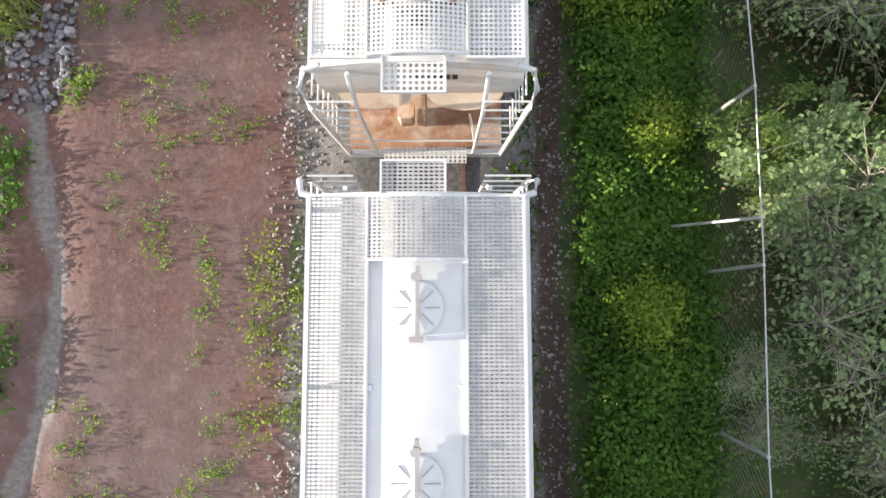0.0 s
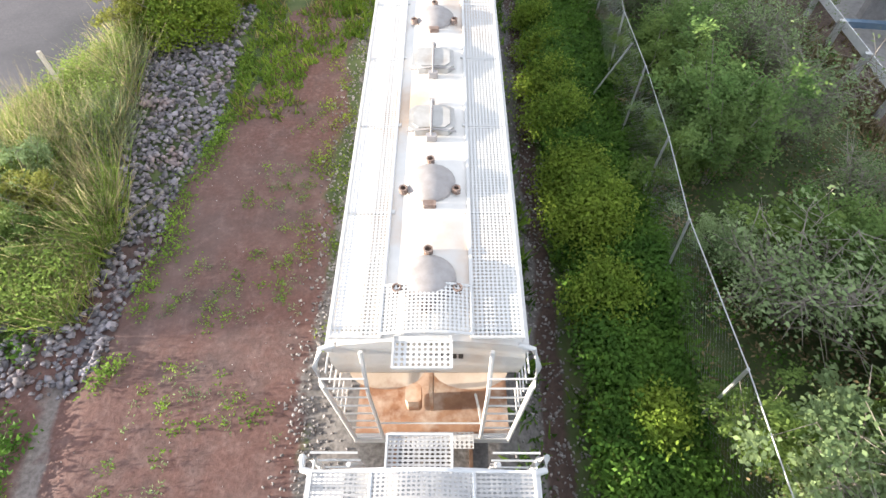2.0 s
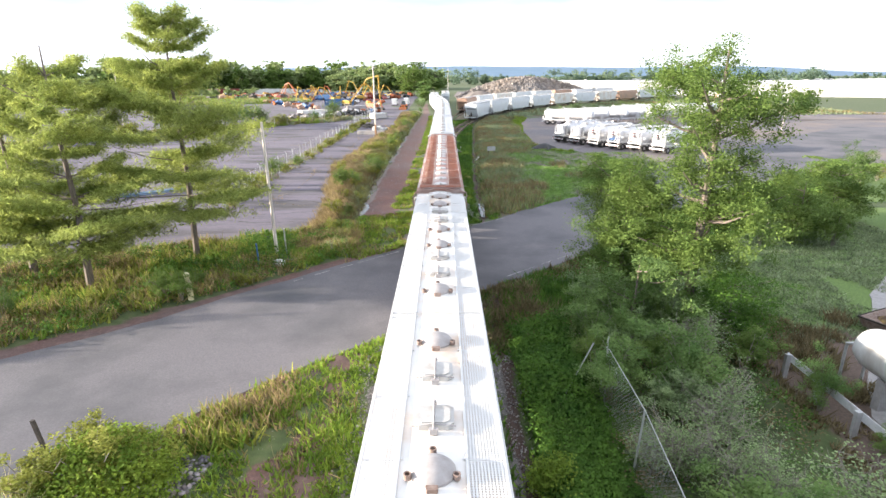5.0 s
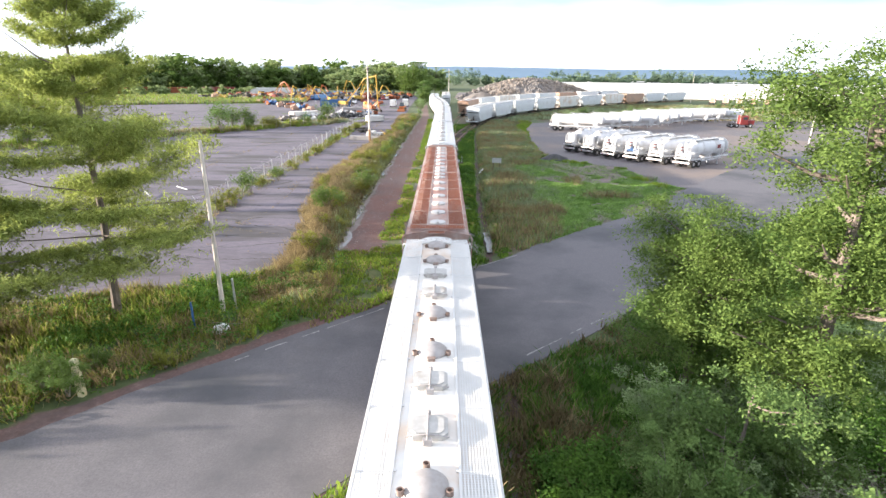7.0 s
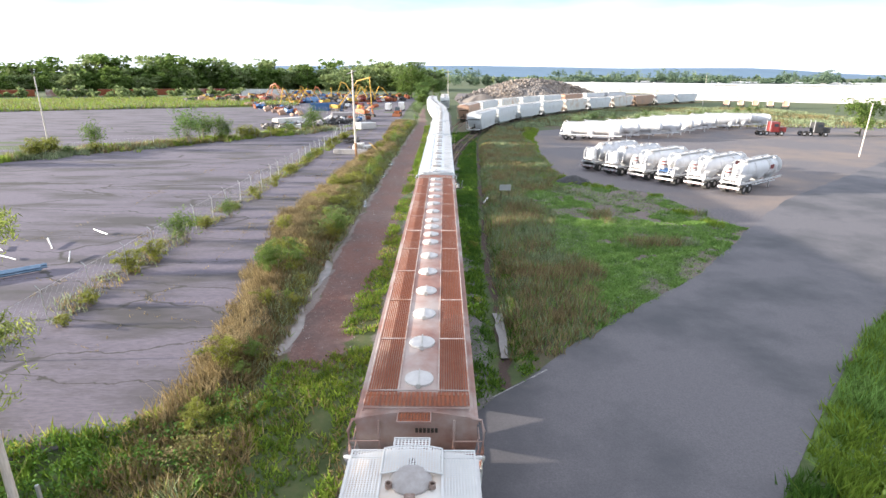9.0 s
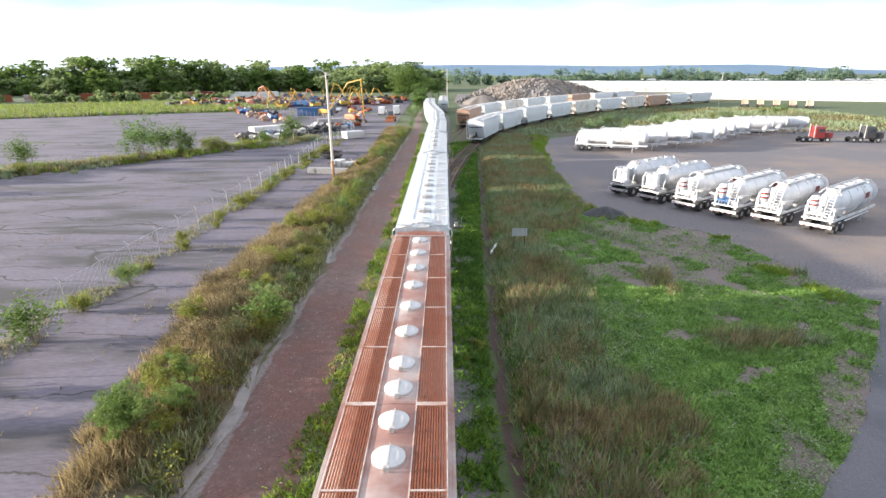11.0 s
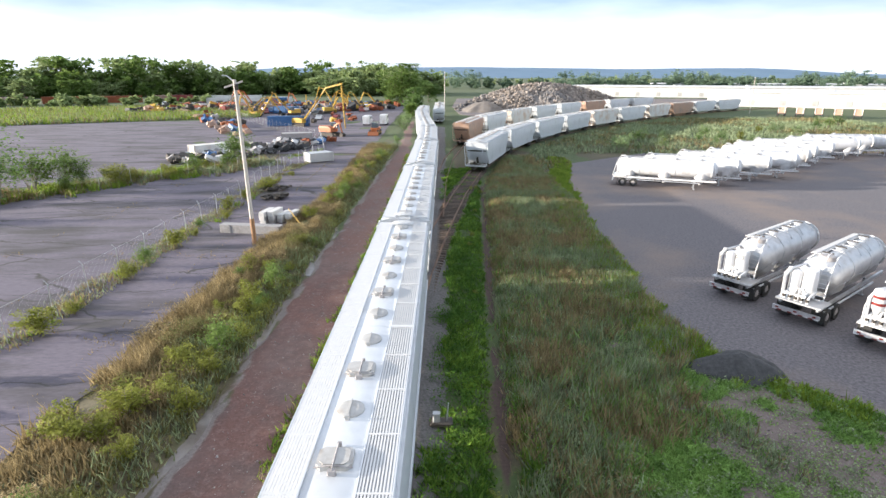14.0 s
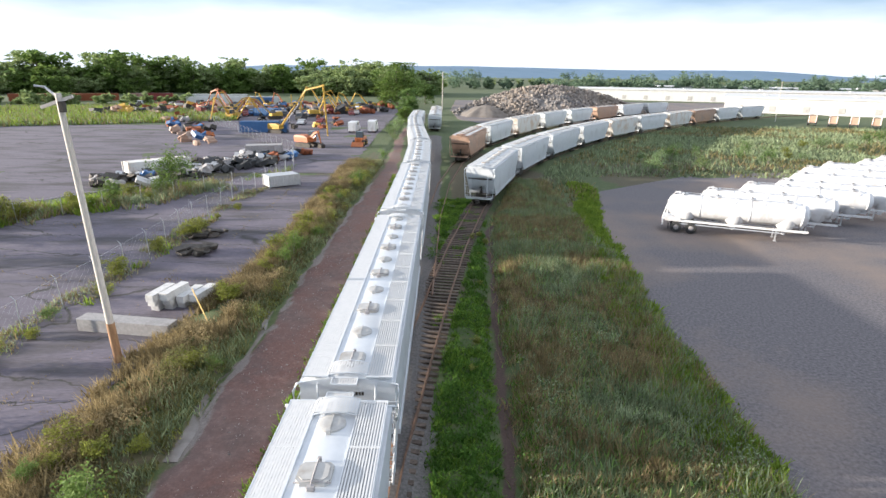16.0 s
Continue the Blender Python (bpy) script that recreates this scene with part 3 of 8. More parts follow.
strip("road", ROAD_NEAR, ROAD_FAR, 0.02, 0.08, ASPHALT, "worn grey asphalt road crossing the railway tracks", "road")
strip("gravel_yard", YARD_EDGE, [(p[0] + 150 - 0.9 * max(0, p[0] - 26), 78 + (p[1] - 80) * 0.98) for p in YARD_EDGE], 0.006, 0.05, GRAVEL, "grey gravel trailer yard with brown patches", "yard", jag=0.9)
lot_r = [(float(LOT_R(y)), y) for y in (52.4, 57, 62, 70, 80, 95, 110, 125, 143, 160, 175)]
lot_l = [(-95, 11.4), (-100, 16), (-105, 22), (-112, 30), (-118, 38), (-112, 58), (-96, 80), (-76, 104), (-55, 131), (-36, 158), (-30, 172)]
strip("old_lot", lot_r, lot_l, 0.03, 0.08, LOT, "cracked grey paving of an abandoned lot", "paving", jag=0.8)
strip("rear_lot", [(-31, 172), (-50, 145), (-66, 124), (-160, 60)], [(-62, 250), (-90, 245), (-150, 226), (-330, 160)], 0.03, 0.08, LOT, "cracked grey paving of the rear lot", "paving", jag=0.8)
strip("machine_yard", [(-11.5, 176), (-12, 200), (-13, 240), (-14, 300), (-14, 345)], [(-36, 175), (-52, 200), (-68, 240), (-92, 290), (-110, 345)], 0.035, 0.08, LOT, "grey paving of a scrap and machine yard", "paving", jag=0.8)
strip("far_yard", [(16, 262), (8, 280), (6, 330), (10, 420)], [(40, 262), (90, 300), (150, 340), (260, 420)], 0.03, 0.08, GRAVEL, "gravel of the rubble yard behind the wagons", "yard", jag=0.8)
strip("side_yard", [(14.9, -6), (14.8, 12), (14.7, 24), (15.1, 28.5), (17.2, 31.5), (20.0, 34.5), (23.3, 39.6), (27, 43), (31.8, 46.5)], [(60, -10), (60, 10), (60, 33), (60, 40), (62, 46), (64, 52)], 0.03, 0.08, CONCRETE, "pale concrete apron behind the guard rail", "paving", jag=0.9)


def puddle(name, pts, half, label, z):
    left = [(x - half * (0.25 + 1.4 * fbm(x, y, 1.6, 2)), y) for x, y in pts]
    right = [(x + half * (0.25 + 1.4 * fbm(x, y, 1.6, 5)), y) for x, y in pts]
    g = Geo().loft([[(a[0], a[1], z - 0.05), (a[0], a[1], z), (b[0], b[1], z), (b[0], b[1], z - 0.05)] for a, b in zip(left, right)])
    return tagged(part(name, g, WATER), label, "puddle", kind="structure")


for y0, y1 in ((58, 84), (88, 110), (114, 128)):
    puddle("verge_puddle", [(float(DIRT_L(y)) - 0.5 - 0.25 * math.sin(y * 0.7), y) for y in np.arange(y0, y1, 0.6)], 0.36, "narrow strip of standing water beside the dirt track", -0.125)
puddle("ditch_water", [(float(DITCH(y)), y) for y in np.arange(58.2, 63.5, 0.3)], 0.24, "dark standing water in the ditch", -0.30)

# ---- tracks ----


def track(name, centre, label):
    """Two rails on ties along a line of points."""
    pts = [Vector((*p, 0)) for p in centre]
    root = thing(name, Matrix(), label, "railway track", kind="structure")
    for s in (-0.755, 0.755):
        rings = []
        for i, p in enumerate(pts):
            d = (pts[min(i + 1, len(pts) - 1)] - pts[max(i - 1, 0)]).normalized()
            w = Vector((d.y, -d.x, 0))
            q = p + w * s
            rings.append([(q + w * a).to_tuple()[:2] + (z,) for a, z in ((-0.07, 0.12), (0.07, 0.12), (0.036, 0.17), (0.036, 0.27), (-0.036, 0.27), (-0.036, 0.17))])
        part("rail", Geo().loft(rings), RAIL, root)
    return root, pts


TIE_MESH = Geo().box(0, 0, 0.06, 2.5, 0.23, 0.16, chamfer=0.03).mesh("tie")
TIE_MESH.materials.append(TIE)


def lay_ties(root, pts, y0, y1, gap=0.55):
    d = 0.0
    k = 0
    for a, b in zip(pts, pts[1:]):
        n = max(1, int((b - a).length / gap))
        for i in range(n):
            p = a.lerp(b, i / n)
            if y0 < p.y < y1 and k < 290:
                k += 1
                part("tie", TIE_MESH, TIE, root, at=Matrix.Translation(p) @ Matrix.Rotation(-math.atan2(b.x - a.x, b.y - a.y) + random.uniform(-0.03, 0.03), 4, "Z"))


def side_x(y):
    return np.interp(y, [p[1] for p in SIDE], [p[0] for p in SIDE])


MAIN = [(0, y) for y in range(-60, 170, 10)] + [(-0.25, 178), (-0.9, 188), (-1.9, 200), (-3.0, 214), (-3.6, 228), (-3.7, 245), (-3.7, 300)]
SIDE = [(0.05, 90), (0.15, 98), (0.45, 106), (1.0, 114), (1.9, 122), (3.0, 131), (4.4, 141), (6.9, 155), (11.0, 170), (17.5, 186), (26, 202), (38, 221), (53, 240), (68, 256), (84, 273), (104, 291), (128, 309), (160, 328)]
REAR = [(1.7, 130), (2.1, 150), (3.2, 168), (5.5, 186), (11, 208), (19.5, 228), (31, 249), (45.5, 271), (63, 292), (82, 312), (110, 338), (140, 360)]
main_track, main_pts = track("main_track", MAIN, "rusty steel rails on dark wooden ties")
side_track, side_pts = track("side_track", SIDE, "rusty curved siding rails half sunk in weeds")
rear_track, rear_pts = track("rear_track", REAR, "rusty rails of the second siding")

for a, b in (((2.6, 54.3), (5.4, 56.7)), ((-8.6, 42.0), (-2.8, 47.6)), ((4.0, 42.7), (9.4, 47.4))):
    d = Vector((b[0] - a[0], b[1] - a[1], 0))
    w = Vector((-d.y, d.x, 0)).normalized()
    g = Geo()
    u = 0.0
    while u < d.length:
        k = random.uniform(0.25, 1.1)
        p, q = Vector((*a, 0.024)) + d.normalized() * u, Vector((*a, 0.024)) + d.normalized() * min(d.length, u + k)
        h0, h1, off = random.uniform(0.012, 0.045), random.uniform(0.012, 0.045), random.uniform(-0.02, 0.02)
        pts4 = [p - w * (h0 + off), q - w * (h1 + off), q + w * (h1 - off), p + w * (h0 - off)]
        g.add(pts4 + [v - Vector((0, 0, 0.006)) for v in pts4], [(0, 1, 2, 3), (0, 4, 5, 1), (1, 5, 6, 2), (2, 6, 7, 3), (3, 7, 4, 0)])
        u += k + (random.uniform(0.05, 0.9) if random.random() < 0.5 else 0.0)
    tagged(part("road_marking", g, LINE_PAINT), "worn broken white edge line on the road", "road marking", kind="structure")

# ---- covered hopper wagons ----


def grating(w, length, cell_x, cell_y, hole_x, hole_y, bow=0.0, z=0.0):
    """A perforated steel plate: a ring of eight quads for each hole."""
    g = Geo()
    nx_, ny_ = max(1, round(w / cell_x)), max(1, round(length / cell_y))
    cx, cy = w / nx_, length / ny_
    ring = [(math.cos(a), math.sin(a)) for a in (math.pi / 8 + k * math.pi / 4 for k in range(8))]
    sq = [(1, 0.42), (0.42, 1), (-0.42, 1), (-1, 0.42), (-1, -0.42), (-0.42, -1), (0.42, -1), (1, -0.42)]
    corner = {0: (1, 1), 2: (-1, 1), 4: (-1, -1), 6: (1, -1)}
    vs, fs, seen = [], [], {}
    for j in range(ny_):
        for i in range(nx_):
            x0, y0 = -w / 2 + (i + 0.5) * cx, -length / 2 + (j + 0.5) * cy + (0.0)
            pts = [(x0 + p[0] * cx / 2, y0 + p[1] * cy / 2) for p in sq] + [(x0 + p[0] * hole_x / 2, y0 + p[1] * hole_y / 2) for p in ring]
            pts += [(x0 + p[0] * cx / 2, y0 + p[1] * cy / 2) for p in corner.values()]
            at = []
            for px, py in pts:
                key = (round(px, 4), round(py, 4))
                if key not in seen:
                    seen[key] = len(vs)
                    vs.append((px, py, z - bow * (2 * px / w) ** 2))
                at.append(seen[key])
            for q in range(8):
                r = (q + 1) % 8
                if q in corner:
                    fs.append((at[q], at[16 + list(corner).index(q)], at[r], at[8 + r], at[8 + q]))
                else:
                    fs.append((at[q], at[r], at[8 + r], at[8 + q]))
    return g.add(vs, fs)


def bar_walk(w, length, n, bar, every=2.25):
    """A walkway of lengthwise bars on cross bearers."""
    g = Geo()
    for i in range(n):
        g.box(-w / 2 + w * (i + 0.5) / n, 0, 0, bar, length, 0.03)
    k = max(2, round(length / every))
    for j in range(k + 1):
        g.box(0, -length / 2 + 0.04 + (length - 0.08) * j / k, -0.002, w, 0.05, 0.05)
    return g


def frame_edges(w, length, t=0.03, h=0.05):
    g = Geo()
    for s in (-1, 1):
        g.box(s * (w / 2 + t / 2), 0, 0, t, length, h)
        g.box(0, s * (length / 2 + t / 2), 0, w + 2 * t, t, h)
    return g


def section(half, crown, low, bulge=0.05):
    """The wagon's cross-section, counter-clockwise seen from behind."""
    k = 1.0 if low < 3 else 0.6
    right = [(half - 0.04, low), (half + bulge * k, (low + crown - 0.4) / 2), (half, crown - 0.4), (half - 0.05, crown - 0.24), (half - 0.2, crown - 0.16), (0.72, crown - 0.06), (0.38, crown - 0.015)]
    return [(x, z) for x, z in right] + [(0, crown)] + [(-x, z) for x, z in reversed(right)]


HATCH_CACHE = {}


def hatch(kind, parent, y, z, mat, bar_mat):
    if kind not in HATCH_CACHE:
        a, b = Geo(), Geo()
        if kind == "dome":
            a.turn((0, 0, 0), (0, 0, 1), [(0.44, -0.02), (0.44, 0.05), (0.41, 0.08), (0.33, 0.15), (0.18, 0.20), (0.0001, 0.215)], 24)
            b.box(0, -0.52, 0.05, 0.22, 0.12, 0.09, chamfer=0.02)
            k = Geo().turn((0.5, 0, 0.02), (0, 0, 1), [(0.075, 0), (0.075, 0.11), (0.05, 0.11), (0.05, 0.03)], 10)
            k.box(0.42, 0, 0.04, 0.16, 0.05, 0.04)
            HATCH_CACHE["bolt"] = k.mesh("swing_bolt")
            HATCH_CACHE["bolt"].materials.append(RUSTY_BAR)
        elif kind == "square":
            a.box(0, 0, 0.06, 0.86, 0.74, 0.12, chamfer=0.12)
            a.box(0, 0, 0.125, 0.70, 0.58, 0.04, chamfer=0.1)
            b.tube([(0, -0.52, 0.13), (0, -0.2, 0.16), (0, 0.2, 0.16), (0, 0.52, 0.13)], 0.022)
            b.tube([(-0.46, -0.34, 0.08), (0, -0.36, 0.16), (0.46, -0.34, 0.08)], 0.018)
            b.box(0, -0.5, 0.08, 0.20, 0.12, 0.12, chamfer=0.02)
            b.box(0, 0.52, 0.08, 0.10, 0.10, 0.10, chamfer=0.02)
        elif kind == "ribbed":
            a.turn((0, 0, 0), (0, 0, 1), [(0.46, -0.02), (0.46, 0.06), (0.44, 0.075), (0.42, 0.078), (0.0001, 0.10)], 32)
            HATCH_CACHE["rib"] = Geo().box(0.27, 0, 0.088, 0.26, 0.016, 0.018).mesh("rib")
            HATCH_CACHE["rib"].materials.append(LID)
            b.box(0.02, 0, 0.125, 0.06, 0.98, 0.05, chamfer=0.01)
            b.box(0, 0.52, 0.12, 0.17, 0.14, 0.13, chamfer=0.04)
            b.box(0.02, 0.64, 0.1, 0.06, 0.14, 0.08)
            b.box(0, -0.53, 0.08, 0.24, 0.08, 0.08)
        else:
            a.turn((0, 0, 0), (0, 0, 1), [(0.40, -0.02), (0.40, 0.05), (0.38, 0.064), (0.22, 0.078), (0.0001, 0.082)], 28)
            b.box(0, 0, 0.09, 0.035, 0.80, 0.03, chamfer=0.01)
            b.box(0, -0.48, 0.09, 0.12, 0.08, 0.14)
        HATCH_CACHE[kind] = (a.mesh("hatch", True), b.mesh("latch_bar"))
    ma, mb = HATCH_CACHE[kind]
    if not ma.materials:
        ma.materials.append(None), mb.materials.append(None)
    at = Matrix.Translation((0, y, z)) @ Matrix.Diagonal((0.74, 0.74, 0.85, 1) if kind == "ribbed" else (1, 1, 1, 1))
    h = part("hatch", ma, mat, parent, at=at)
    c = part("latch_bar", mb, bar_mat, h)
    if kind == "dome":
        for q in (90, 205, 335):
            part("swing_bolt", HATCH_CACHE["bolt"], RUSTY_BAR, h, at=Matrix.Rotation(radians(q), 4, "Z"))
    if kind == "ribbed":
        for q in range(8):
            if q % 4 != 2:
                part("rib", HATCH_CACHE["rib"], LID, h, at=Matrix.Rotation(q * math.pi / 4, 4, "Z"))
    for ob, m in ((h, mat), (c, bar_mat)):
        ob.material_slots[0].link = "OBJECT"
        ob.material_slots[0].material = m
    return h


WHEEL = Geo().turn((-0.07, 0, 0), (1, 0, 0), [(0.0001, 0), (0.40, 0), (0.46, 0.0), (0.46, 0.03), (0.42, 0.04), (0.42, 0.14), (0.34, 0.14), (0.30, 0.10), (0.12, 0.10), (0.10, 0.15), (0.0001, 0.15)], 12).mesh("wheel", True)
AXLE = Geo().tube([(-0.9, 0, 0), (0.9, 0, 0)], 0.08, 8).mesh("axle")
FRAME_SIDE = Geo().loft([[(x, -1.1, 0.38), (x, -1.1, 0.56), (x, -0.45, 0.78), (x, 0.45, 0.78), (x, 1.1, 0.56), (x, 1.1, 0.38), (x, 0.5, 0.30), (x, -0.5, 0.30)] for x in (-0.08, 0.08)]).mesh("side_frame")
BOLSTER = Geo().box(0, 0, 0.62, 2.3, 0.36, 0.24, chamfer=0.05).mesh("bolster")
COUPLER = Geo().box(0, 0, 0.85, 0.22, 0.9, 0.24, chamfer=0.03).box(0, 0.5, 0.85, 0.42, 0.26, 0.30, chamfer=0.08).mesh("coupler")
for me_ in (WHEEL, AXLE, FRAME_SIDE, BOLSTER, COUPLER):
    me_.materials.append(STEEL_DARK)


def bogie(parent, y):
    t = part("bogie", BOLSTER, STEEL_DARK, parent, at=Matrix.Translation((0, y, 0)))
    for s in (-1, 1):
        part("side_frame", FRAME_SIDE, STEEL_DARK, t, at=Matrix.Translation((s * 1.0, 0, 0)))
        part("axle", AXLE, STEEL_DARK, t, at=Matrix.Translation((0, s * 0.87, 0.46)))
        for q in (-1, 1):
            part("wheel", WHEEL, STEEL_DARK, t, at=Matrix.Translation((s * 0.755, q * 0.87, 0.46)) @ Matrix.Rotation(0 if s < 0 else math.pi, 4, "Z"))


def hopper(m, length, style, label, group="wagons of the train", ends=(True, True)):
    """A covered hopper wagon on its rails, along y, with its middle at m. ends: whether its back and front have a
    platform; an end without one meets the next body in a near-hidden seam, to fit the camera's view.
    """
    st = dict(body=WHITE_B, walk=WALKWAY, hatches="ddss", lid=LID, bar=RUSTY_BAR, end=RUST_PRIMER, half=1.53, crown=4.60, inner=0.73, outer=1.45, kind="holes", trim=None)
    st.update(style)
    root = thing("hopper_wagon", m, label, "railway wagon", group)
    half, crown, h = st["half"], st["crown"], length / 2
    trim = st["trim"] or st["body"]
    rings = []
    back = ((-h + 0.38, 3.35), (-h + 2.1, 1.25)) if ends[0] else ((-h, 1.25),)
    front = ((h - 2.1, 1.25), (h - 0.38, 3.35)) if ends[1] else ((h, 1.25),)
    for y, low in back + front:
        rings.append([(x, y, z) for x, z in section(half, crown, low)])
    g = Geo().loft(rings)
    part("body", g, st["body"], root, smooth=True)
    # slope sheets, end sills and outlets below
    for s in (-1, 1):
        bogie(root, s * (h - 2.5))
        if not ends[s > 0]:
            continue
        e = Geo()
        e.loft([[(-1.35, s * (h - 0.42), 3.32), (1.35, s * (h - 0.42), 3.32), (1.35, s * (h - 0.46), 3.25), (-1.35, s * (h - 0.46), 3.25)],
                [(-1.30, s * (h - 2.15), 1.22), (1.30, s * (h - 2.15), 1.22), (1.30, s * (h - 2.2), 1.15), (-1.30, s * (h - 2.2), 1.15)]])
        e.box(0, s * (h - 1.25), 1.75, 0.06, 1.5, 0.9)
        e.box(0, s * (h - 0.9), 1.02, 2.9, 1.7, 0.10)
        e.box(-0.35, s * (h - 0.75), 1.35, 0.3, 0.35, 0.45, chamfer=0.05)
        part("end_slope_sheet", e, st["end"], root, "rust-stained sloping end sheet")
        if st["kind"] == "holes":
            for q in (-1, 1):
                b = []
                for k in range(9):
                    z, u = 3.30 - 2.05 * k / 8, 0.46 + 1.70 * k / 8
                    b.append([(q * 0.66 + 0.60 * math.cos(math.pi * j / 10), s * (h - u + 0.34 * math.sin(math.pi * j / 10)), z) for j in range(11)] + [(q * 0.66, s * (h - u - 0.04), z)])
                part("end_bin", Geo().loft(b), BIN_TAN, root, "rounded tan rust-streaked bin end", smooth=True)
        part("end_sill", Geo().box(0, s * (h - 0.06), 1.08, 2.9, 0.10, 0.22), trim, root)
        for q in (-1, 1):
            d = Geo()
            # bent corner post from the roof corner down to the sill
            d.tube([(q * (half - 0.12), s * (h - 0.42), crown - 0.22), (q * (half + 0.10), s * (h - 0.36), crown - 0.24), (q * (half + 0.17), s * (h - 0.16), crown - 0.40), (q * (half + 0.13), s * (h - 0.06), 3.6), (q * (half - 0.03), s * (h - 0.04), 1.1)], 0.045, 8)
            part("corner_post", d, trim, root, smooth=True)
            d = Geo().tube([(q * 0.95, s * (h - 0.30), crown - 0.20), (q * 0.93, s * (h - 0.06), 3.3), (q * 0.9, s * (h - 0.04), 1.1)], 0.035, 6)
            part("ladder_stile", d, trim, root)
        for q in (-1, 1):
            near = isinstance(st["kind"], str) and length < 22
            l = Geo().box(q * (half - 0.28), s * (h - 0.05), 1.2, 0.6, 0.03, 0.05)
            rungs = []
            for k in range(8):
                z = 1.35 + k * 0.36
                rungs.append(((q * 0.91, s * (h - 0.05), z), (q * (half - 0.02 + 0.02 * k), s * (h - 0.05), z)))
                if k > 1:
                    rungs.append(((q * (half + 0.05), s * (h - 0.14), z), (q * (half + 0.05), s * (h - 0.62), z)))
            if not near:
                for p0, p1 in rungs:
                    l.tube([p0, p1], 0.016, 5)
            lo = part("ladder", l, trim, root)
            if near:
                for p0, p1 in rungs:
                    part("rung", Geo().tube([p0, p1], 0.016, 5), trim, lo)
        if st["kind"] != 5:
            for k in range(6):
                part("lettering_bar", Geo().box(0.0 + 0.10 * k, s * (h - 0.372), 3.95, 0.07, 0.012, 0.13), STEEL_DARK, root, "small dark lettering bar")
        r = Geo().tube([(-0.92, s * (h - 0.05), 1.95), (0.92, s * (h - 0.05), 1.95)], 0.018, 6)
        r.tube([(0.88, s * (h - 0.05), 1.95), (0.82, s * (h - 0.1), 2.5), (0.75, s * (h - 0.2), 2.9)], 0.02, 6)
        part("end_handrail", r, trim, root)
        cp = grating(1.55, 0.30, 0.085, 0.085, 0.05, 0.05)
        c = part("crossover_platform", cp, st["walk"], root, at=Matrix.Translation((0, s * (h + 0.02), 1.22)))
        part("coupler", COUPLER, STEEL_DARK, root, at=Matrix.Translation((0, s * (h + 0.2), 0)) @ Matrix.Rotation(0 if s > 0 else math.pi, 4, "Z"))
    for k in range(4):
        y = -h + 5.0 + (length - 10) * k / 3
        o = Geo().loft([[(-1.3, y - 1.8, 1.3), (1.3, y - 1.8, 1.3), (1.3, y + 1.8, 1.3), (-1.3, y + 1.8, 1.3)], [(-0.4, y - 0.4, 0.45), (0.4, y - 0.4, 0.45), (0.4, y + 0.4, 0.45), (-0.4, y + 0.4, 0.45)]])
        part("outlet_hopper", o, st["body"], root)
    for s in (-1, 1):
        y0, y1 = -h + (2.1 if ends[0] else 0.0), h - (2.1 if ends[1] else 0.0)
        part("side_sill", Geo().box(s * (half - 0.03), (y0 + y1) / 2, 1.22, 0.12, y1 - y0, 0.24), trim, root)
        y0, y1 = -h + (0.37 if ends[0] else 0.0), h - (0.37 if ends[1] else 0.0)
        part("top_chord", Geo().box(s * (half - 0.01), (y0 + y1) / 2, crown - 0.30, 0.09, y1 - y0, 0.14), trim, root)
    # walkways along the roof and across its ends
    w, mid = st["outer"] - st["inner"], (st["outer"] + st["inner"]) / 2
    inset = 0.45 if st["kind"] != 12 else 1.15
    y0, y1 = -h + (inset if ends[0] else 0.0), h - (inset if ends[1] else 0.0)
    run, mid_y = y1 - y0, (y0 + y1) / 2
    zw = crown - 0.015
    for s in (-1, 1):
        if st["kind"] == "holes":
            key = ("walk", round(run, 2), round(w, 3), st["walk"].name)
            if key not in HATCH_CACHE:
                HATCH_CACHE[key] = grating(w, run, 0.064, 0.064, 0.043, 0.043).mesh("walkway")
        elif st["kind"] == "mesh":
            key = ("walk", round(run, 2), round(w, 3), "m")
            if key not in HATCH_CACHE:
                HATCH_CACHE[key] = grating(w, run, 0.066, 0.05, 0.054, 0.028).mesh("walkway")
        else:
            key = ("walk", round(run, 2), round(w, 3), st["kind"])
            if key not in HATCH_CACHE:
                HATCH_CACHE[key] = (bar_walk(w, run, st["kind"], w / st["kind"] * 0.55) if st["kind"] < 7 else frame_edges(w, run)).mesh("walkway")
        slatted = not isinstance(st["kind"], str) and st["kind"] >= 7
        wk = part("walkway", HATCH_CACHE[key], st.get("edge", trim) if slatted else st["walk"], root, at=Matrix.Translation((s * mid, mid_y, zw)))
        if not slatted:
            part("walkway_frame", frame_edges(w, run), trim, wk)
        else:
            nb = max(2, round(run / (3.1 if st["kind"] == 12 else 2.25)))
            bk = ("bearer", round(w, 3), st["walk"].name)
            if bk not in HATCH_CACHE:
                HATCH_CACHE[bk] = Geo().box(0, 0, -0.002, w, 0.06, 0.052).mesh("bearer")
            for j in range(nb + 1):
                part("bearer", HATCH_CACHE[bk], st.get("edge", st["walk"]), wk, at=Matrix.Translation((0, -run / 2 + 0.04 + (run - 0.08) * j / nb, 0)))
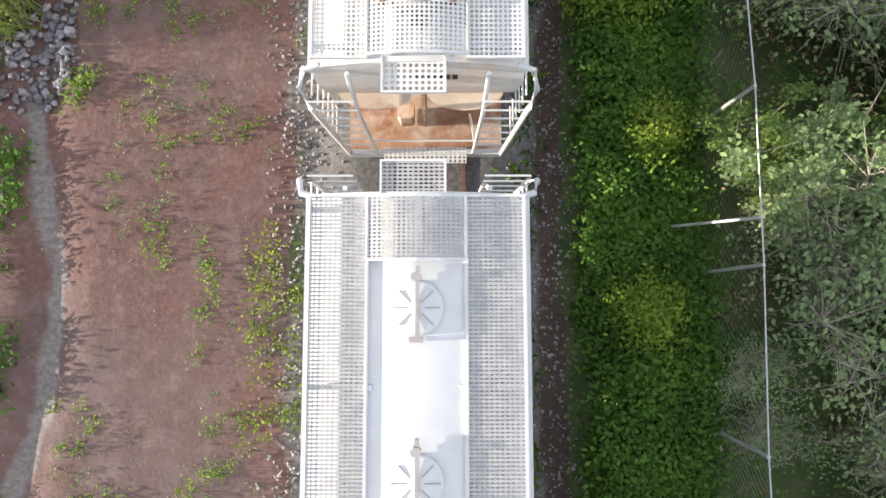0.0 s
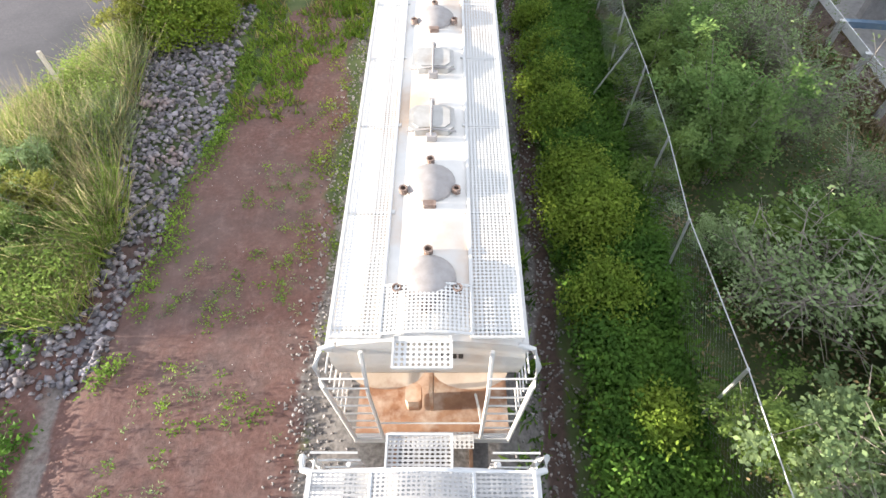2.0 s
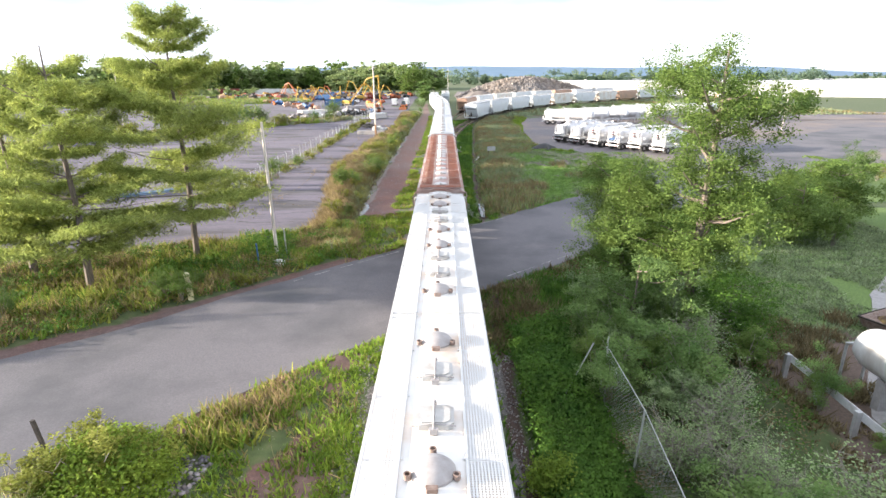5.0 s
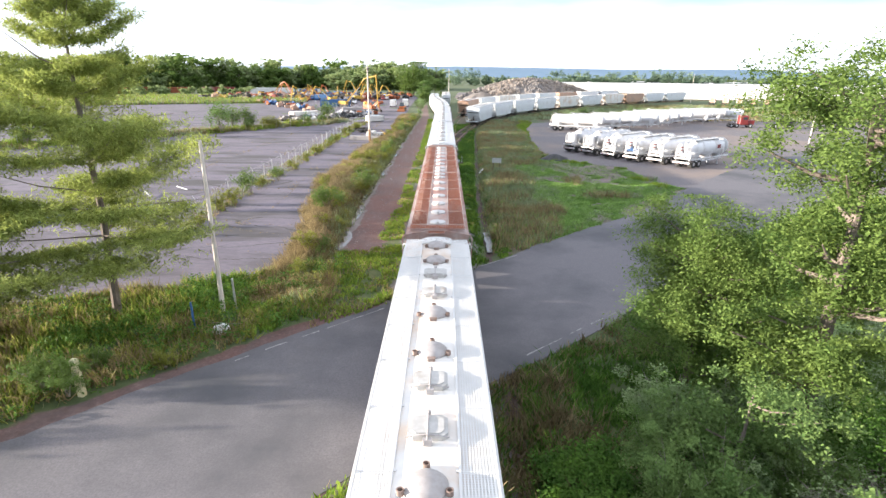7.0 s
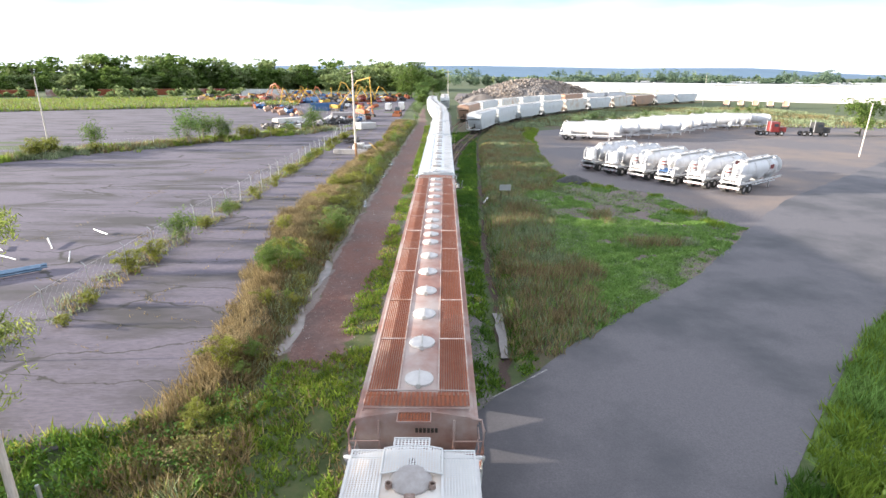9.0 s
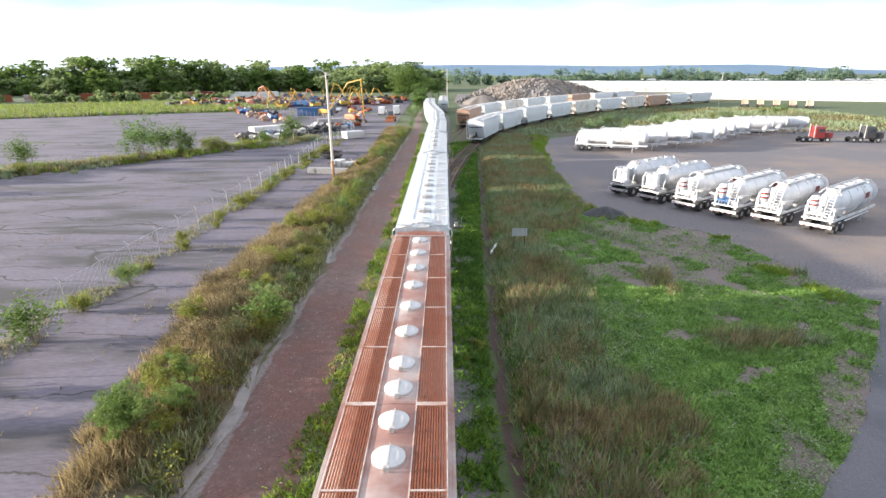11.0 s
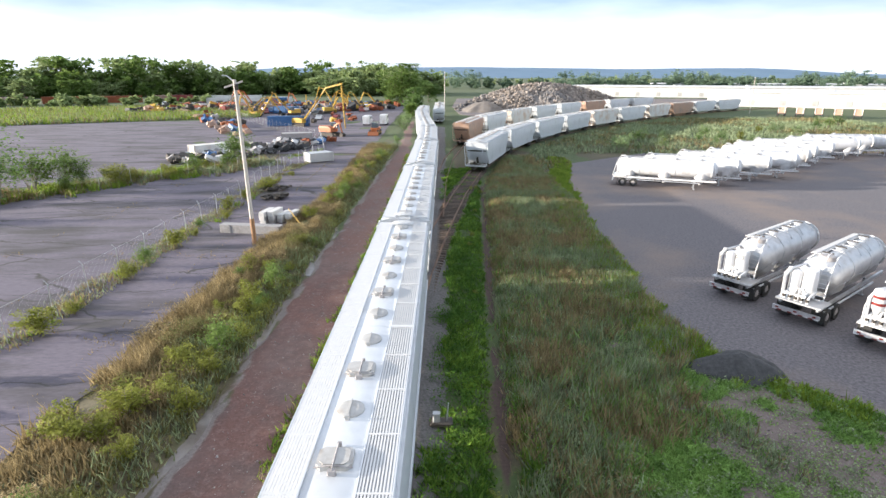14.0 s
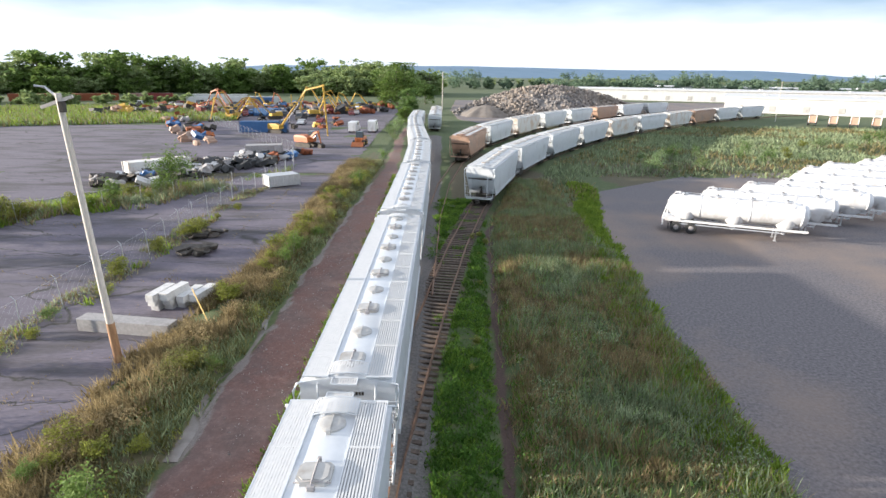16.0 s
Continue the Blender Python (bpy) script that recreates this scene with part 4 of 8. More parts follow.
        if slatted:
            n = st["kind"]
            # left slats widened: sun glare over the gaps is put into the shape
            fill = 0.93 if n == 10 and s < 0 else 0.55
            sk = ("slat", n, round(run, 2), round(w, 3), fill)
            if sk not in HATCH_CACHE:
                HATCH_CACHE[sk] = Geo().box(0, 0, 0.004, w / n * fill, run, 0.03).mesh("slat")
                HATCH_CACHE[sk].materials.append(None)
            for i in range(n):
                sl = part("slat", HATCH_CACHE[sk], st["walk"], wk, at=Matrix.Translation((-w / 2 + w * (i + 0.5) / n, 0, 0)))
                sl.material_slots[0].link, sl.material_slots[0].material = "OBJECT", st["walk"]
        nb = round(run / 2.25)
        for j in range(nb + 1 if st["kind"] in ("holes", "mesh") else 0):
            y = mid_y - run / 2 + 0.15 + (run - 0.3) * j / nb
            key = ("bracket", s, st["inner"], st["outer"], crown, trim.name)
            if key not in HATCH_CACHE:
                br = Geo().box(s * mid, 0, zw - 0.05, w + 0.06, 0.06, 0.05)
                br.box(s * (st["inner"] - 0.045), 0, zw - 0.03, 0.11, 0.07, 0.07)
                HATCH_CACHE[key] = br.mesh("walkway_bracket")
            part("walkway_bracket", HATCH_CACHE[key], trim, root, at=Matrix.Translation((0, y, 0)))
        # end walkway bowed over the roof
        if not ends[s > 0]:
            continue
        ew = 2 * st["inner"] - 0.06
        if st["kind"] in ("holes", "mesh"):
            c = grating(ew, 0.78, 0.062, 0.062 if st["kind"] == "holes" else 0.05, 0.042, 0.042 if st["kind"] == "holes" else 0.028, bow=0.09)
        elif st["kind"] == 12:
            ew = 2 * st["outer"]
            c = grating(ew, 0.62, 0.11, 0.06, 0.07, 0.035)
        else:
            c = grating(ew, 0.72, 0.09, 0.06, 0.06, 0.035, bow=0.06)
        ewo = part("end_walkway", c, st["walk"], root, at=Matrix.Translation((0.0, s * (h - 0.85), zw + (0.165 if st["kind"] != 12 else 0.08))))
        rim = Geo()
        for k in (-1, 1):
            lo = 0.09 if st["kind"] != 12 else 0.01
            rim.tube([(-ew / 2, k * 0.40, -lo), (-ew / 4, k * 0.40, -lo / 4), (0, k * 0.40, 0.0), (ew / 4, k * 0.40, -lo / 4), (ew / 2, k * 0.40, -lo)], 0.022, 6)
            rim.tube([(k * ew / 2, -0.4, -0.09), (k * ew / 2, 0.4, -0.09)], 0.02, 6)
        part("walkway_rim", rim, trim, ewo)
        step = part("end_step", grating(0.80, 0.46, 0.08, 0.08, 0.052, 0.052) if st["kind"] != "mesh" else grating(0.80, 0.46, 0.066, 0.05, 0.054, 0.028), st["walk"], root, at=Matrix.Translation((-0.05, s * (h - 0.22), zw - 0.02)))
        part("step_frame", frame_edges(0.80, 0.46, 0.025, 0.06), trim, step)
    # roof edge channels
    for s in (-1, 1):
        part("roof_channel", Geo().box(s * (st["inner"] - 0.03), mid_y, crown - 0.03, 0.035, run, 0.07), trim, root)
    kinds = {"d": "dome", "s": "square", "r": "ribbed", "o": "disc"}
    ys = st.get("at") or [(-h + 1.55 + (length - 3.1) * i / (st["count"] - 1)) for i in range(st["count"])]
    for i, y in enumerate(ys):
        k = st["hatches"][i % len(st["hatches"])]
        hatch(kinds[k], root, y, crown - 0.005, st["lid"] if k in "do" else st.get("lid2", st["lid"]), st["bar"] if k != "s" else LID)
    return root


B_AT = (1.4, 3.4, 5.0, 6.9, 8.6, 11.1, 12.7, 14.6, 16.3)
A_STYLE = dict(body=WHITE_A, walk=WALKWAY_A, hatches="r", at=[10.65 - 1.85 - 2.1 * k for k in range(9)], lid=WHITE_A, bar=LID, kind="mesh", trim=WHITE_A, half=1.43, crown=4.45, inner=0.645, outer=1.345)
B_STYLE = dict(lid2=LID_DULL, hatches="ddssddssd", trim=WALKWAY, half=1.45, crown=4.45, inner=0.68, outer=1.37)
C_STYLE = dict(body=BROWN, walk=RUST, hatches="o", lid=LID_PALE, bar=LID_DULL, kind=12, half=1.53, crown=4.5, inner=0.56, outer=1.345, end=BROWN, trim=BROWN, edge=WORN_EDGE)
D_STYLE = dict(body=WHITE_D, walk=WALKWAY, hatches="osos", count=10, lid=LID_DULL, lid2=LID_DULL, bar=LID_DULL, kind=10, trim=WHITE_D, half=1.56, crown=4.55, inner=0.66, outer=1.46)


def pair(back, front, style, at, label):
    """Two hopper bodies end to end with a near-hidden seam, their span set so the joints fit the camera's view;
    platforms at the outer ends only; at: the hatches' distances from those ends.
    """
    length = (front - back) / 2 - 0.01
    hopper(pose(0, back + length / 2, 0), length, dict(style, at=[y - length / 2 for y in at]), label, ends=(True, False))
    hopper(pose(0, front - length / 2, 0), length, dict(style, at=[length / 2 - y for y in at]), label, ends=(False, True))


# wagon lengths and joints are set to fit the camera's view
hopper(pose(0, -2.05, 0), 21.3, A_STYLE, "clean white covered hopper wagon with galvanised walkways")
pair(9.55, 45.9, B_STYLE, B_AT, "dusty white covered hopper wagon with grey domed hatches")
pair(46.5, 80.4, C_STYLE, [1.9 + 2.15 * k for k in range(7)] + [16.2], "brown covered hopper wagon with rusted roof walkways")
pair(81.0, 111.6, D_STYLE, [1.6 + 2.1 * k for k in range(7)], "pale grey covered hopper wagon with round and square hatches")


def on_line(pts, dist):
    """The pose at a distance along a line of points."""
    for a, b in zip(pts, pts[1:]):
        k = (b - a).length
        if dist <= k:
            break
        dist -= k
    return Matrix.Translation(a.lerp(b, dist / k)) @ Matrix.Rotation(-math.atan2(b.x - a.x, b.y - a.y), 4, "Z")


def set_on(pts, start, length):
    """A wagon's pose with both ends on the track."""
    a, b = on_line(pts, start).translation, on_line(pts, start + length).translation
    return Matrix.Translation((a + b) / 2) @ Matrix.Rotation(-math.atan2(b.x - a.x, b.y - a.y), 4, "Z")


for k in range(6):
    y = 111.5 + k * 23.4
    hopper(set_on(main_pts, y + 60 + 0.6, 22.4), 22.4, dict(D_STYLE, hatches="osos" if k % 2 else "soso", kind=8 if k > 1 else 10), "pale grey covered hopper wagon with square and round hatches")

# wagons on the curved sidings
FAR = dict(D_STYLE, kind=5, half=1.55)
group = "wagons on the sidings"
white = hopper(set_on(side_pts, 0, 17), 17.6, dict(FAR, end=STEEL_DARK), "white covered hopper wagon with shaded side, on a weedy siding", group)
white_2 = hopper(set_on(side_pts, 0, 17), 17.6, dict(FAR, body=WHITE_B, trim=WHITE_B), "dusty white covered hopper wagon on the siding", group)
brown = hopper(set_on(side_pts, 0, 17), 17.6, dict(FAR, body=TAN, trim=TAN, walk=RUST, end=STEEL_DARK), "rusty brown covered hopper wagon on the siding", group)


def distance_to(pts, y):
    d = 0
    for a, b in zip(pts, pts[1:]):
        if b.y >= y:
            return d + (b - a).length * (y - a.y) / (b.y - a.y)
        d += (b - a).length
    return d


def train_on(pts, y, order, pitch):
    d = distance_to(pts, y)
    for c in order:
        made = copy_thing({"w": white, "d": white_2, "b": brown}[c], set_on(pts, d, pitch - 1.0))
        d += pitch


train_on(side_pts, 155.3, "wwwwdwdbww", 18.6 * 1.02)
train_on(rear_pts, 186, "bwdwwbww", 20.5)
rear2 = [Vector(p) for p in ((0.9, 225, 0), (0.9, 300, 0))]
train_on(rear2, 236, "wd", 19.5)
for ob in (white, white_2, brown):
    for o in (*ob.children_recursive, ob):
        bpy.data.objects.remove(o)
lay_ties(main_track, main_pts, -12, 60)
lay_ties(side_track, side_pts, 98, 158)

# ---- stones ----


def rock(seed, n=1):
    r = np.random.default_rng(seed)
    bm = bmesh.new()
    bmesh.ops.create_icosphere(bm, subdivisions=1, radius=0.5)
    for v in bm.verts:
        v.co *= r.uniform(0.55, 1.2)
        v.co.z *= 0.6
    me = bpy.data.meshes.new("stone")
    bm.to_mesh(me)
    bm.free()
    return me


ROCKS = [rock(k) for k in range(7)]


def in_rock_bed(x, y):
    return (y > 10.8) & (y < 26.5) & (x > np.interp(y, [10.8, 12.5, 17, 22, 26.5], [-9.6, -11.0, -11.3, -11.2, -9.6])) & (x < np.interp(y, [10.8, 12.5, 16, 19, 23, 26.5], [-7.9, -7.5, -7.3, -7.0, -7.1, -7.1]) + 0.5 * (noise2(x, y, 1.1, 3) - 0.5))


riprap = thing("rock_bed", Matrix(), "bed of broken grey riprap stones beside the dirt track", "rocks", kind="structure")
for me_ in ROCKS:
    me_.materials.append(None)
k = 0
rest = []
while k < 4200:
    x, y = rng.uniform(-11.6, -6.7), rng.uniform(10.7, 26.6)
    if not in_rock_bed(x, y):
        continue
    s = rng.uniform(0.16, 0.34) if k < 240 else rng.uniform(0.09, 0.24)
    z = float(height(x, y)) + s * 0.05 + 0.16 * rng.random() ** 2
    m = Matrix.Translation((x, y, z)) @ Euler(rng.uniform(-1, 1, 3) * [0.5, 0.5, 3.1]).to_matrix().to_4x4() @ Matrix.Diagonal((s * rng.uniform(0.8, 1.3), s, s, 1))
    if k < 240:
        ob = part("stone", ROCKS[k % 7], RIPRAP, riprap, at=m)
        ob.material_slots[0].link, ob.material_slots[0].material = "OBJECT", RIPRAP
    else:
        rest.append((ROCKS[k % 7], m))
    k += 1


def joined(name, items, mat, label, category):
    """Many small stones in one mesh."""
    vs, fs, k0 = [], [], 0
    for me, m in items:
        co = np.empty(len(me.vertices) * 3)
        me.vertices.foreach_get("co", co)
        r = np.array(m)
        vs.append(co.reshape(-1, 3) @ r[:3, :3].T + r[:3, 3])
        f = np.empty(len(me.polygons) * 3, dtype=np.int32)
        me.polygons.foreach_get("vertices", f)
        fs.append(f.reshape(-1, 3) + k0)
        k0 += len(me.vertices)
    v, f = np.concatenate(vs), np.concatenate(fs)
    out = bpy.data.meshes.new(name)
    out.vertices.add(len(v))
    out.vertices.foreach_set("co", v.astype(np.float32).ravel())
    out.loops.add(len(f) * 3)
    out.loops.foreach_set("vertex_index", f.ravel().astype(np.int32))
    out.polygons.add(len(f))
    out.polygons.foreach_set("loop_start", np.arange(0, len(f) * 3, 3, dtype=np.int32))
    out.update(calc_edges=True)
    out.materials.append(mat)
    return tagged(new(name, out), label, category, kind="stuff")


joined("riprap_rubble", rest, RIPRAP, "smaller broken grey stones in the rock bed", "rocks")
ball = []
for _ in range(6500):
    x, y = rng.choice([-1, 1]) * rng.triangular(1.5, 2.7, 3.5), rng.uniform(-8, 34)
    if on_road(x, y, 0.5):
        continue
    s = rng.uniform(0.05, 0.12)
    ball.append((ROCKS[int(rng.integers(7))], Matrix.Translation((x, y, float(height(x, y)) + s * 0.2)) @ Euler(rng.uniform(-1, 1, 3) * 2).to_matrix().to_4x4() @ Matrix.Diagonal((s, s, s, 1))))
for _ in range(500):
    x, y = rng.uniform(-10, -3.6), rng.uniform(-8, 28)
    s = rng.uniform(0.02, 0.05)
    ball.append((ROCKS[int(rng.integers(7))], Matrix.Translation((x, y, float(height(x, y)) + s * 0.1)) @ Matrix.Diagonal((s, s, s, 1))))
for _ in range(6000):
    x, y = rng.uniform(10, 27), rng.uniform(61, 103)
    if on_yard(x, y, -1.5) or on_road(x, y, -0.5) or rng.random() > (x - 9) / 14:
        continue
    s = rng.uniform(0.03, 0.13)
    ball.append((ROCKS[int(rng.integers(7))], Matrix.Translation((x, y, float(height(x, y)) + s * 0.2)) @ Euler(rng.uniform(-1, 1, 3) * 2).to_matrix().to_4x4() @ Matrix.Diagonal((s * 1.5, s, s * 0.7, 1))))
for _ in range(3800):
    y = rng.uniform(56, 150)
    x = float(DIRT_L(y)) + (float(DIRT_R(y)) - float(DIRT_L(y)) + 0.8) * rng.random() ** 0.8
    s = rng.uniform(0.02, 0.05) if rng.random() < 0.85 else rng.uniform(0.05, 0.13)
    ball.append((ROCKS[int(rng.integers(7))], Matrix.Translation((x, y, float(height(x, y)) + s * 0.15)) @ Euler(rng.uniform(-1, 1, 3) * 2).to_matrix().to_4x4() @ Matrix.Diagonal((s, s, s * 0.8, 1))))
joined("ballast_stones", ball, STONE, "scattered grey ballast stones along the rails", "gravel")

# ---- grass and weeds ----


def scatter(n, x0, x1, y0, y1, keep=None, clump=0, spread=0.16):
    """Points over a stretch; with clump they stand in tufts of about that many."""
    m = n // clump if clump else n
    x, y = rng.uniform(x0, x1, m), rng.uniform(y0, y1, m)
    if keep is not None:
        k = keep(x, y)
        x, y = x[k], y[k]
    if clump:
        x = np.repeat(x, clump) + rng.normal(0, spread, len(x) * clump)
        y = np.repeat(y, clump) + rng.normal(0, spread, len(y) * clump)
    return np.stack([x, y, height(x, y)], 1)


def clear(x, y):
    return ~on_road(x, y, 0.15) & ~on_yard(x, y, 0.1)


def grass(name, pts, tall, mat, label, lean=0.35, width=0.02):
    if len(pts):
        tall = tall * (0.25 + 1.5 * fbm(pts[:, 0], pts[:, 1], 2.4, 23))
        me = quads(name, blade_verts(pts, tall, lean, width), mat, n=3)
        return tagged(new(name, me), label, "grass", kind="stuff")


def split(pts, *mats, size=5.0, seed=20, sway=0.12):
    """Deals points to kinds of grass by patches."""
    f = fbm(pts[:, 0], pts[:, 1], size, seed) + rng.normal(0, sway * 0.5, len(pts))
    cuts = np.quantile(f, np.linspace(0, 1, len(mats) + 1)[1:-1]) if len(mats) > 1 else []
    which = np.digitize(f, cuts)
    return [pts[which == i] for i in range(len(mats))]


def band(x, y):
    return (x < DIRT_L(y) - 0.7) & (x > LOT_R(y) - 0.7 * noise2(x, y, 3, 31)) & clear(x, y)


pts = scatter(230000, -15.5, -5.5, 48, 188, lambda x, y: band(x, y) & (noise2(x, y, 1.5, 19) > 0.16), 24, 0.2)
across = (pts[:, 0] - LOT_R(pts[:, 1])) / (DIRT_L(pts[:, 1]) - LOT_R(pts[:, 1])) + 0.9 * (fbm(pts[:, 0], pts[:, 1], 3.2, 21) - 0.5) + rng.normal(0, 0.1, len(pts))
p_dry, p_mid, p_green = pts[across < 0.36], pts[(across >= 0.36) & (across < 0.58)], pts[across >= 0.58]
grass("dry_bank_grass", p_dry, 0.62, GRASS_DRY, "tall dry straw-coloured grass on the bank", 0.4, 0.028)
grass("bank_grass", p_mid, 0.55, GRASS_BROWN, "withered brown grass on the bank", 0.4, 0.03)
grass("lush_bank_grass", p_green[::2], 0.45, OLIVE, "olive-green weeds on the bank", 0.45, 0.035)
grass("green_bank_grass", p_green[1::2], 0.5, GRASS_GREY, "grey-green grass on the bank", 0.4, 0.035)
pts = scatter(380000, 4.0, 26, 58, 172, lambda x, y: (x > DITCH(y) + 0.3) & clear(x, y) & ((x < 17) | (y < 96)) & ((x < 8.6 + 2.5 * noise2(x, y, 5, 12)) | ((y > 90 + 8 * noise2(x, y, 4, 13)) & (x < 16 - 3 * noise2(x, y, 2.2, 26))) | (y > 103) | (noise2(x, y, 3.2, 14) > 0.86)), 20, 0.22)
f_grey, f_green, f_dry = split(pts, 0, 1, 2, size=3.0, seed=41, sway=0.3)
grass("field_grass", f_grey, 0.58, GRASS_GREY, "tall grey-green meadow grass", 0.35, 0.028)
grass("green_field_grass", f_green[::2], 0.44, LAWN, "green meadow grass", 0.4, 0.035)
grass("seeding_field_grass", f_green[1::4], 0.60, GRASS_DRY, "pale seeding meadow grass", 0.35, 0.026)
grass("dry_field_grass", f_dry, 0.64, GRASS_DRY, "tall dry meadow grass", 0.35, 0.024)
pts = scatter(170000, 1.7, 7.5, -14, 160, lambda x, y: (x < DITCH(y) + 1.2) & (np.abs(x - DITCH(y)) > np.where(y > 57, 0.55, 0.48)) & clear(x, y) & (noise2(x, y, 2.2, 50) > 0.12) & ((y < 95) | (np.abs(x - side_x(y)) > 1.5) | (noise2(x, y, 0.9, 51) > 0.75)) & ((y < 95) | (x > 2.4 + 0.8 * noise2(x, y, 1.5, 52))), 14, 0.14)
v_a, v_b = split(pts, 0, 1, size=4, seed=51, sway=0.3)
# the train's shade is put into the dark green of this grass
grass("verge_grass", v_a, 0.30, BUSH, "verge grass beside the rails, train shade put into its dark green", 0.5, 0.035)
grass("verge_weeds", v_b, 0.24, GRASS_GREEN, "green weeds beside the rails", 0.6, 0.05)
pts = scatter(180000, -8, -1.8, 20, 175, lambda x, y: (x > np.where(y < 36, -7.2, np.where(y < 57, DIRT_L(y) - 0.5, DIRT_R(y) - 0.3))) & clear(x, y) & (noise2(x, y, 1.7, 61) > np.where((y < 30) & (x > DIRT_L(y)), np.interp(y, [20, 25], [0.66, 0.38]), 0.30)) & ~in_rock_bed(x, y), 12, 0.13)
w_a, w_b, w_c = split(pts, 0, 1, 2, size=3, seed=62, sway=0.3)
grass("track_grass", w_a, 0.22, GRASS_GREEN, "short green grass between dirt track and rails", 0.5, 0.035)
grass("track_weeds", w_b, 0.24, WEED, "yellow-green weeds between dirt track and rails", 0.5, 0.045)
grass("track_straw", w_c[::2], 0.25, GRASS_DRY, "straw-coloured grass between dirt track and rails", 0.5, 0.025)
pts = scatter(230000, -50, -5.5, 12, 60, lambda x, y: (((y > FAR_Y(x) + 1.1 + 0.9 * noise2(x, y, 1.6, 18)) & (y < 52.4 + 0.482 * (x + 12))) | ((y < NEAR_Y(x) - 0.6) & (y > NEAR_Y(x) - 4.5) & (x > -16))) & ~in_rock_bed(x, y) & ((x < DIRT_L(y)) | (y < 31)), 20, 0.2)
r_a, r_b, r_c = split(pts, 0, 1, 2, size=5, seed=71, sway=0.2)
grass("roadside_grass", r_a, 0.45, GRASS_GREEN, "rank green grass along the road edge", 0.45, 0.04)
grass("roadside_weeds", r_b, 0.5, BANK_LEAF, "yellow-green weeds along the road edge", 0.45, 0.05)
grass("roadside_straw", r_c, 0.6, GRASS_DRY, "dry grass along the road edge", 0.4, 0.03)
pts = scatter(60000, -110, -19, 62, 182, lambda x, y: (np.abs(x + 20.2) < 1.1) & (noise2(x, y, 2.6, 81) > 0.45) | (np.abs(y - (165 + 1.36 * (x + 29))) < 3.2) & (noise2(x, y, 3, 82) > 0.3), 16, 0.25)
g_a, g_b = split(pts, 0, 1, size=6, seed=83)
grass("lot_weeds", g_a, 0.55, WEED, "weeds along the lot fence", 0.4, 0.05)
t_ = rng.uniform(0, 1, 2600)
sx_, sy_ = -26 - 84 * t_ + rng.normal(0, 1.5, 2600), 165 - 108 * t_ + rng.normal(0, 1.5, 2600)
sx_, sy_ = np.repeat(sx_, 22) + rng.normal(0, 0.3, 57200), np.repeat(sy_, 22) + rng.normal(0, 0.3, 57200)
s_a, s_b, s_c = split(np.stack([sx_, sy_, height(sx_, sy_)], 1), 0, 1, 2, size=7, seed=88)
grass("hedge_weeds", s_a, 0.9, WEED, "rank weeds in the strip between the lots", 0.4, 0.07)
grass("hedge_straw", s_b, 0.9, GRASS_DRY, "tall straw in the strip between the lots", 0.4, 0.05)
grass("hedge_grass", s_c, 0.8, GRASS_GREY, "grey-green grass in the strip between the lots", 0.4, 0.06)
foot_ = scatter(60000, -21.4, -19.2, 57, 165, lambda x, y: noise2(x, y, 2.2, 89) > 0.35, 16, 0.2)
grass("fence_straw", foot_[::6], 0.3, GRASS_DRY, "dry grass at the foot of the lot fence", 0.4, 0.03)
grass("fence_weeds", foot_[1::7], 0.3, GRASS_GREY, "grey-green grass at the foot of the lot fence", 0.4, 0.035)
grass("lot_straw", g_b, 0.6, GRASS_DRY, "straw along the lot fence", 0.4, 0.035)
pts = scatter(60000, -34, -12, 56, 165, lambda x, y: (x < LOT_R(y)) & (np.abs(np.sin(x * 0.42 + 0.8 * noise2(x, y, 6, 84)) * np.sin(y * 0.23 + 1.4 * noise2(x, y, 9, 85))) < 0.02) | ((x > -20) & (np.abs((y + 0.35 * x + 1.2 * noise2(x, y, 2.5, 86)) % 4.6 - 2.3) < 0.12) & (noise2(x, y, 1.4, 87) > 0.45)))
grass("crack_weeds", pts, 0.16, GRASS_DRY, "thin weeds in the cracks of the old paving", 0.5, 0.03)
pts = scatter(160000, -260, -28, 175, 330, lambda x, y: (y > 262 + 0.55 * (x + 62)) & (x < -70 + 0.3 * (300 - y)) & (y < 345 + 0.5 * (x + 80)))
grass("rear_straw", pts[1::3], 1.3, GRASS_DRY, "dry grass behind the rear lot", 0.4, 0.14)
grass("rear_weeds", pts[2::3], 1.5, WEED, "bright weeds behind the rear lot", 0.4, 0.18)
grass("rear_field", pts[::3], 1.3, GRASS_GREY, "rank grass behind the rear lot", 0.4, 0.16)
pts = scatter(60000, 9, 130, 158, 262, lambda x, y: (y < 262) & (np.abs(x - np.interp(y, [155, 186, 221, 256, 291], [8, 18, 38, 68, 104])) > 3) & (x > np.interp(y, [155, 186, 221, 256, 291], [8, 18, 38, 68, 104])) & ~on_yard(x, y, 0.0))
y_a, y_b = split(pts, 0, 1, size=12, seed=91)
grass("siding_weeds", y_b[1::3], 0.6, OLIVE, "olive weeds between siding and trailer yard", 0.4, 0.10)
grass("siding_grass", y_a, 0.7, GRASS_GREY, "green scrub between siding and trailer yard", 0.4, 0.10)
grass("siding_straw", y_b[::3], 0.7, GRASS_DRY, "dry scrub between siding and trailer yard", 0.4, 0.08)


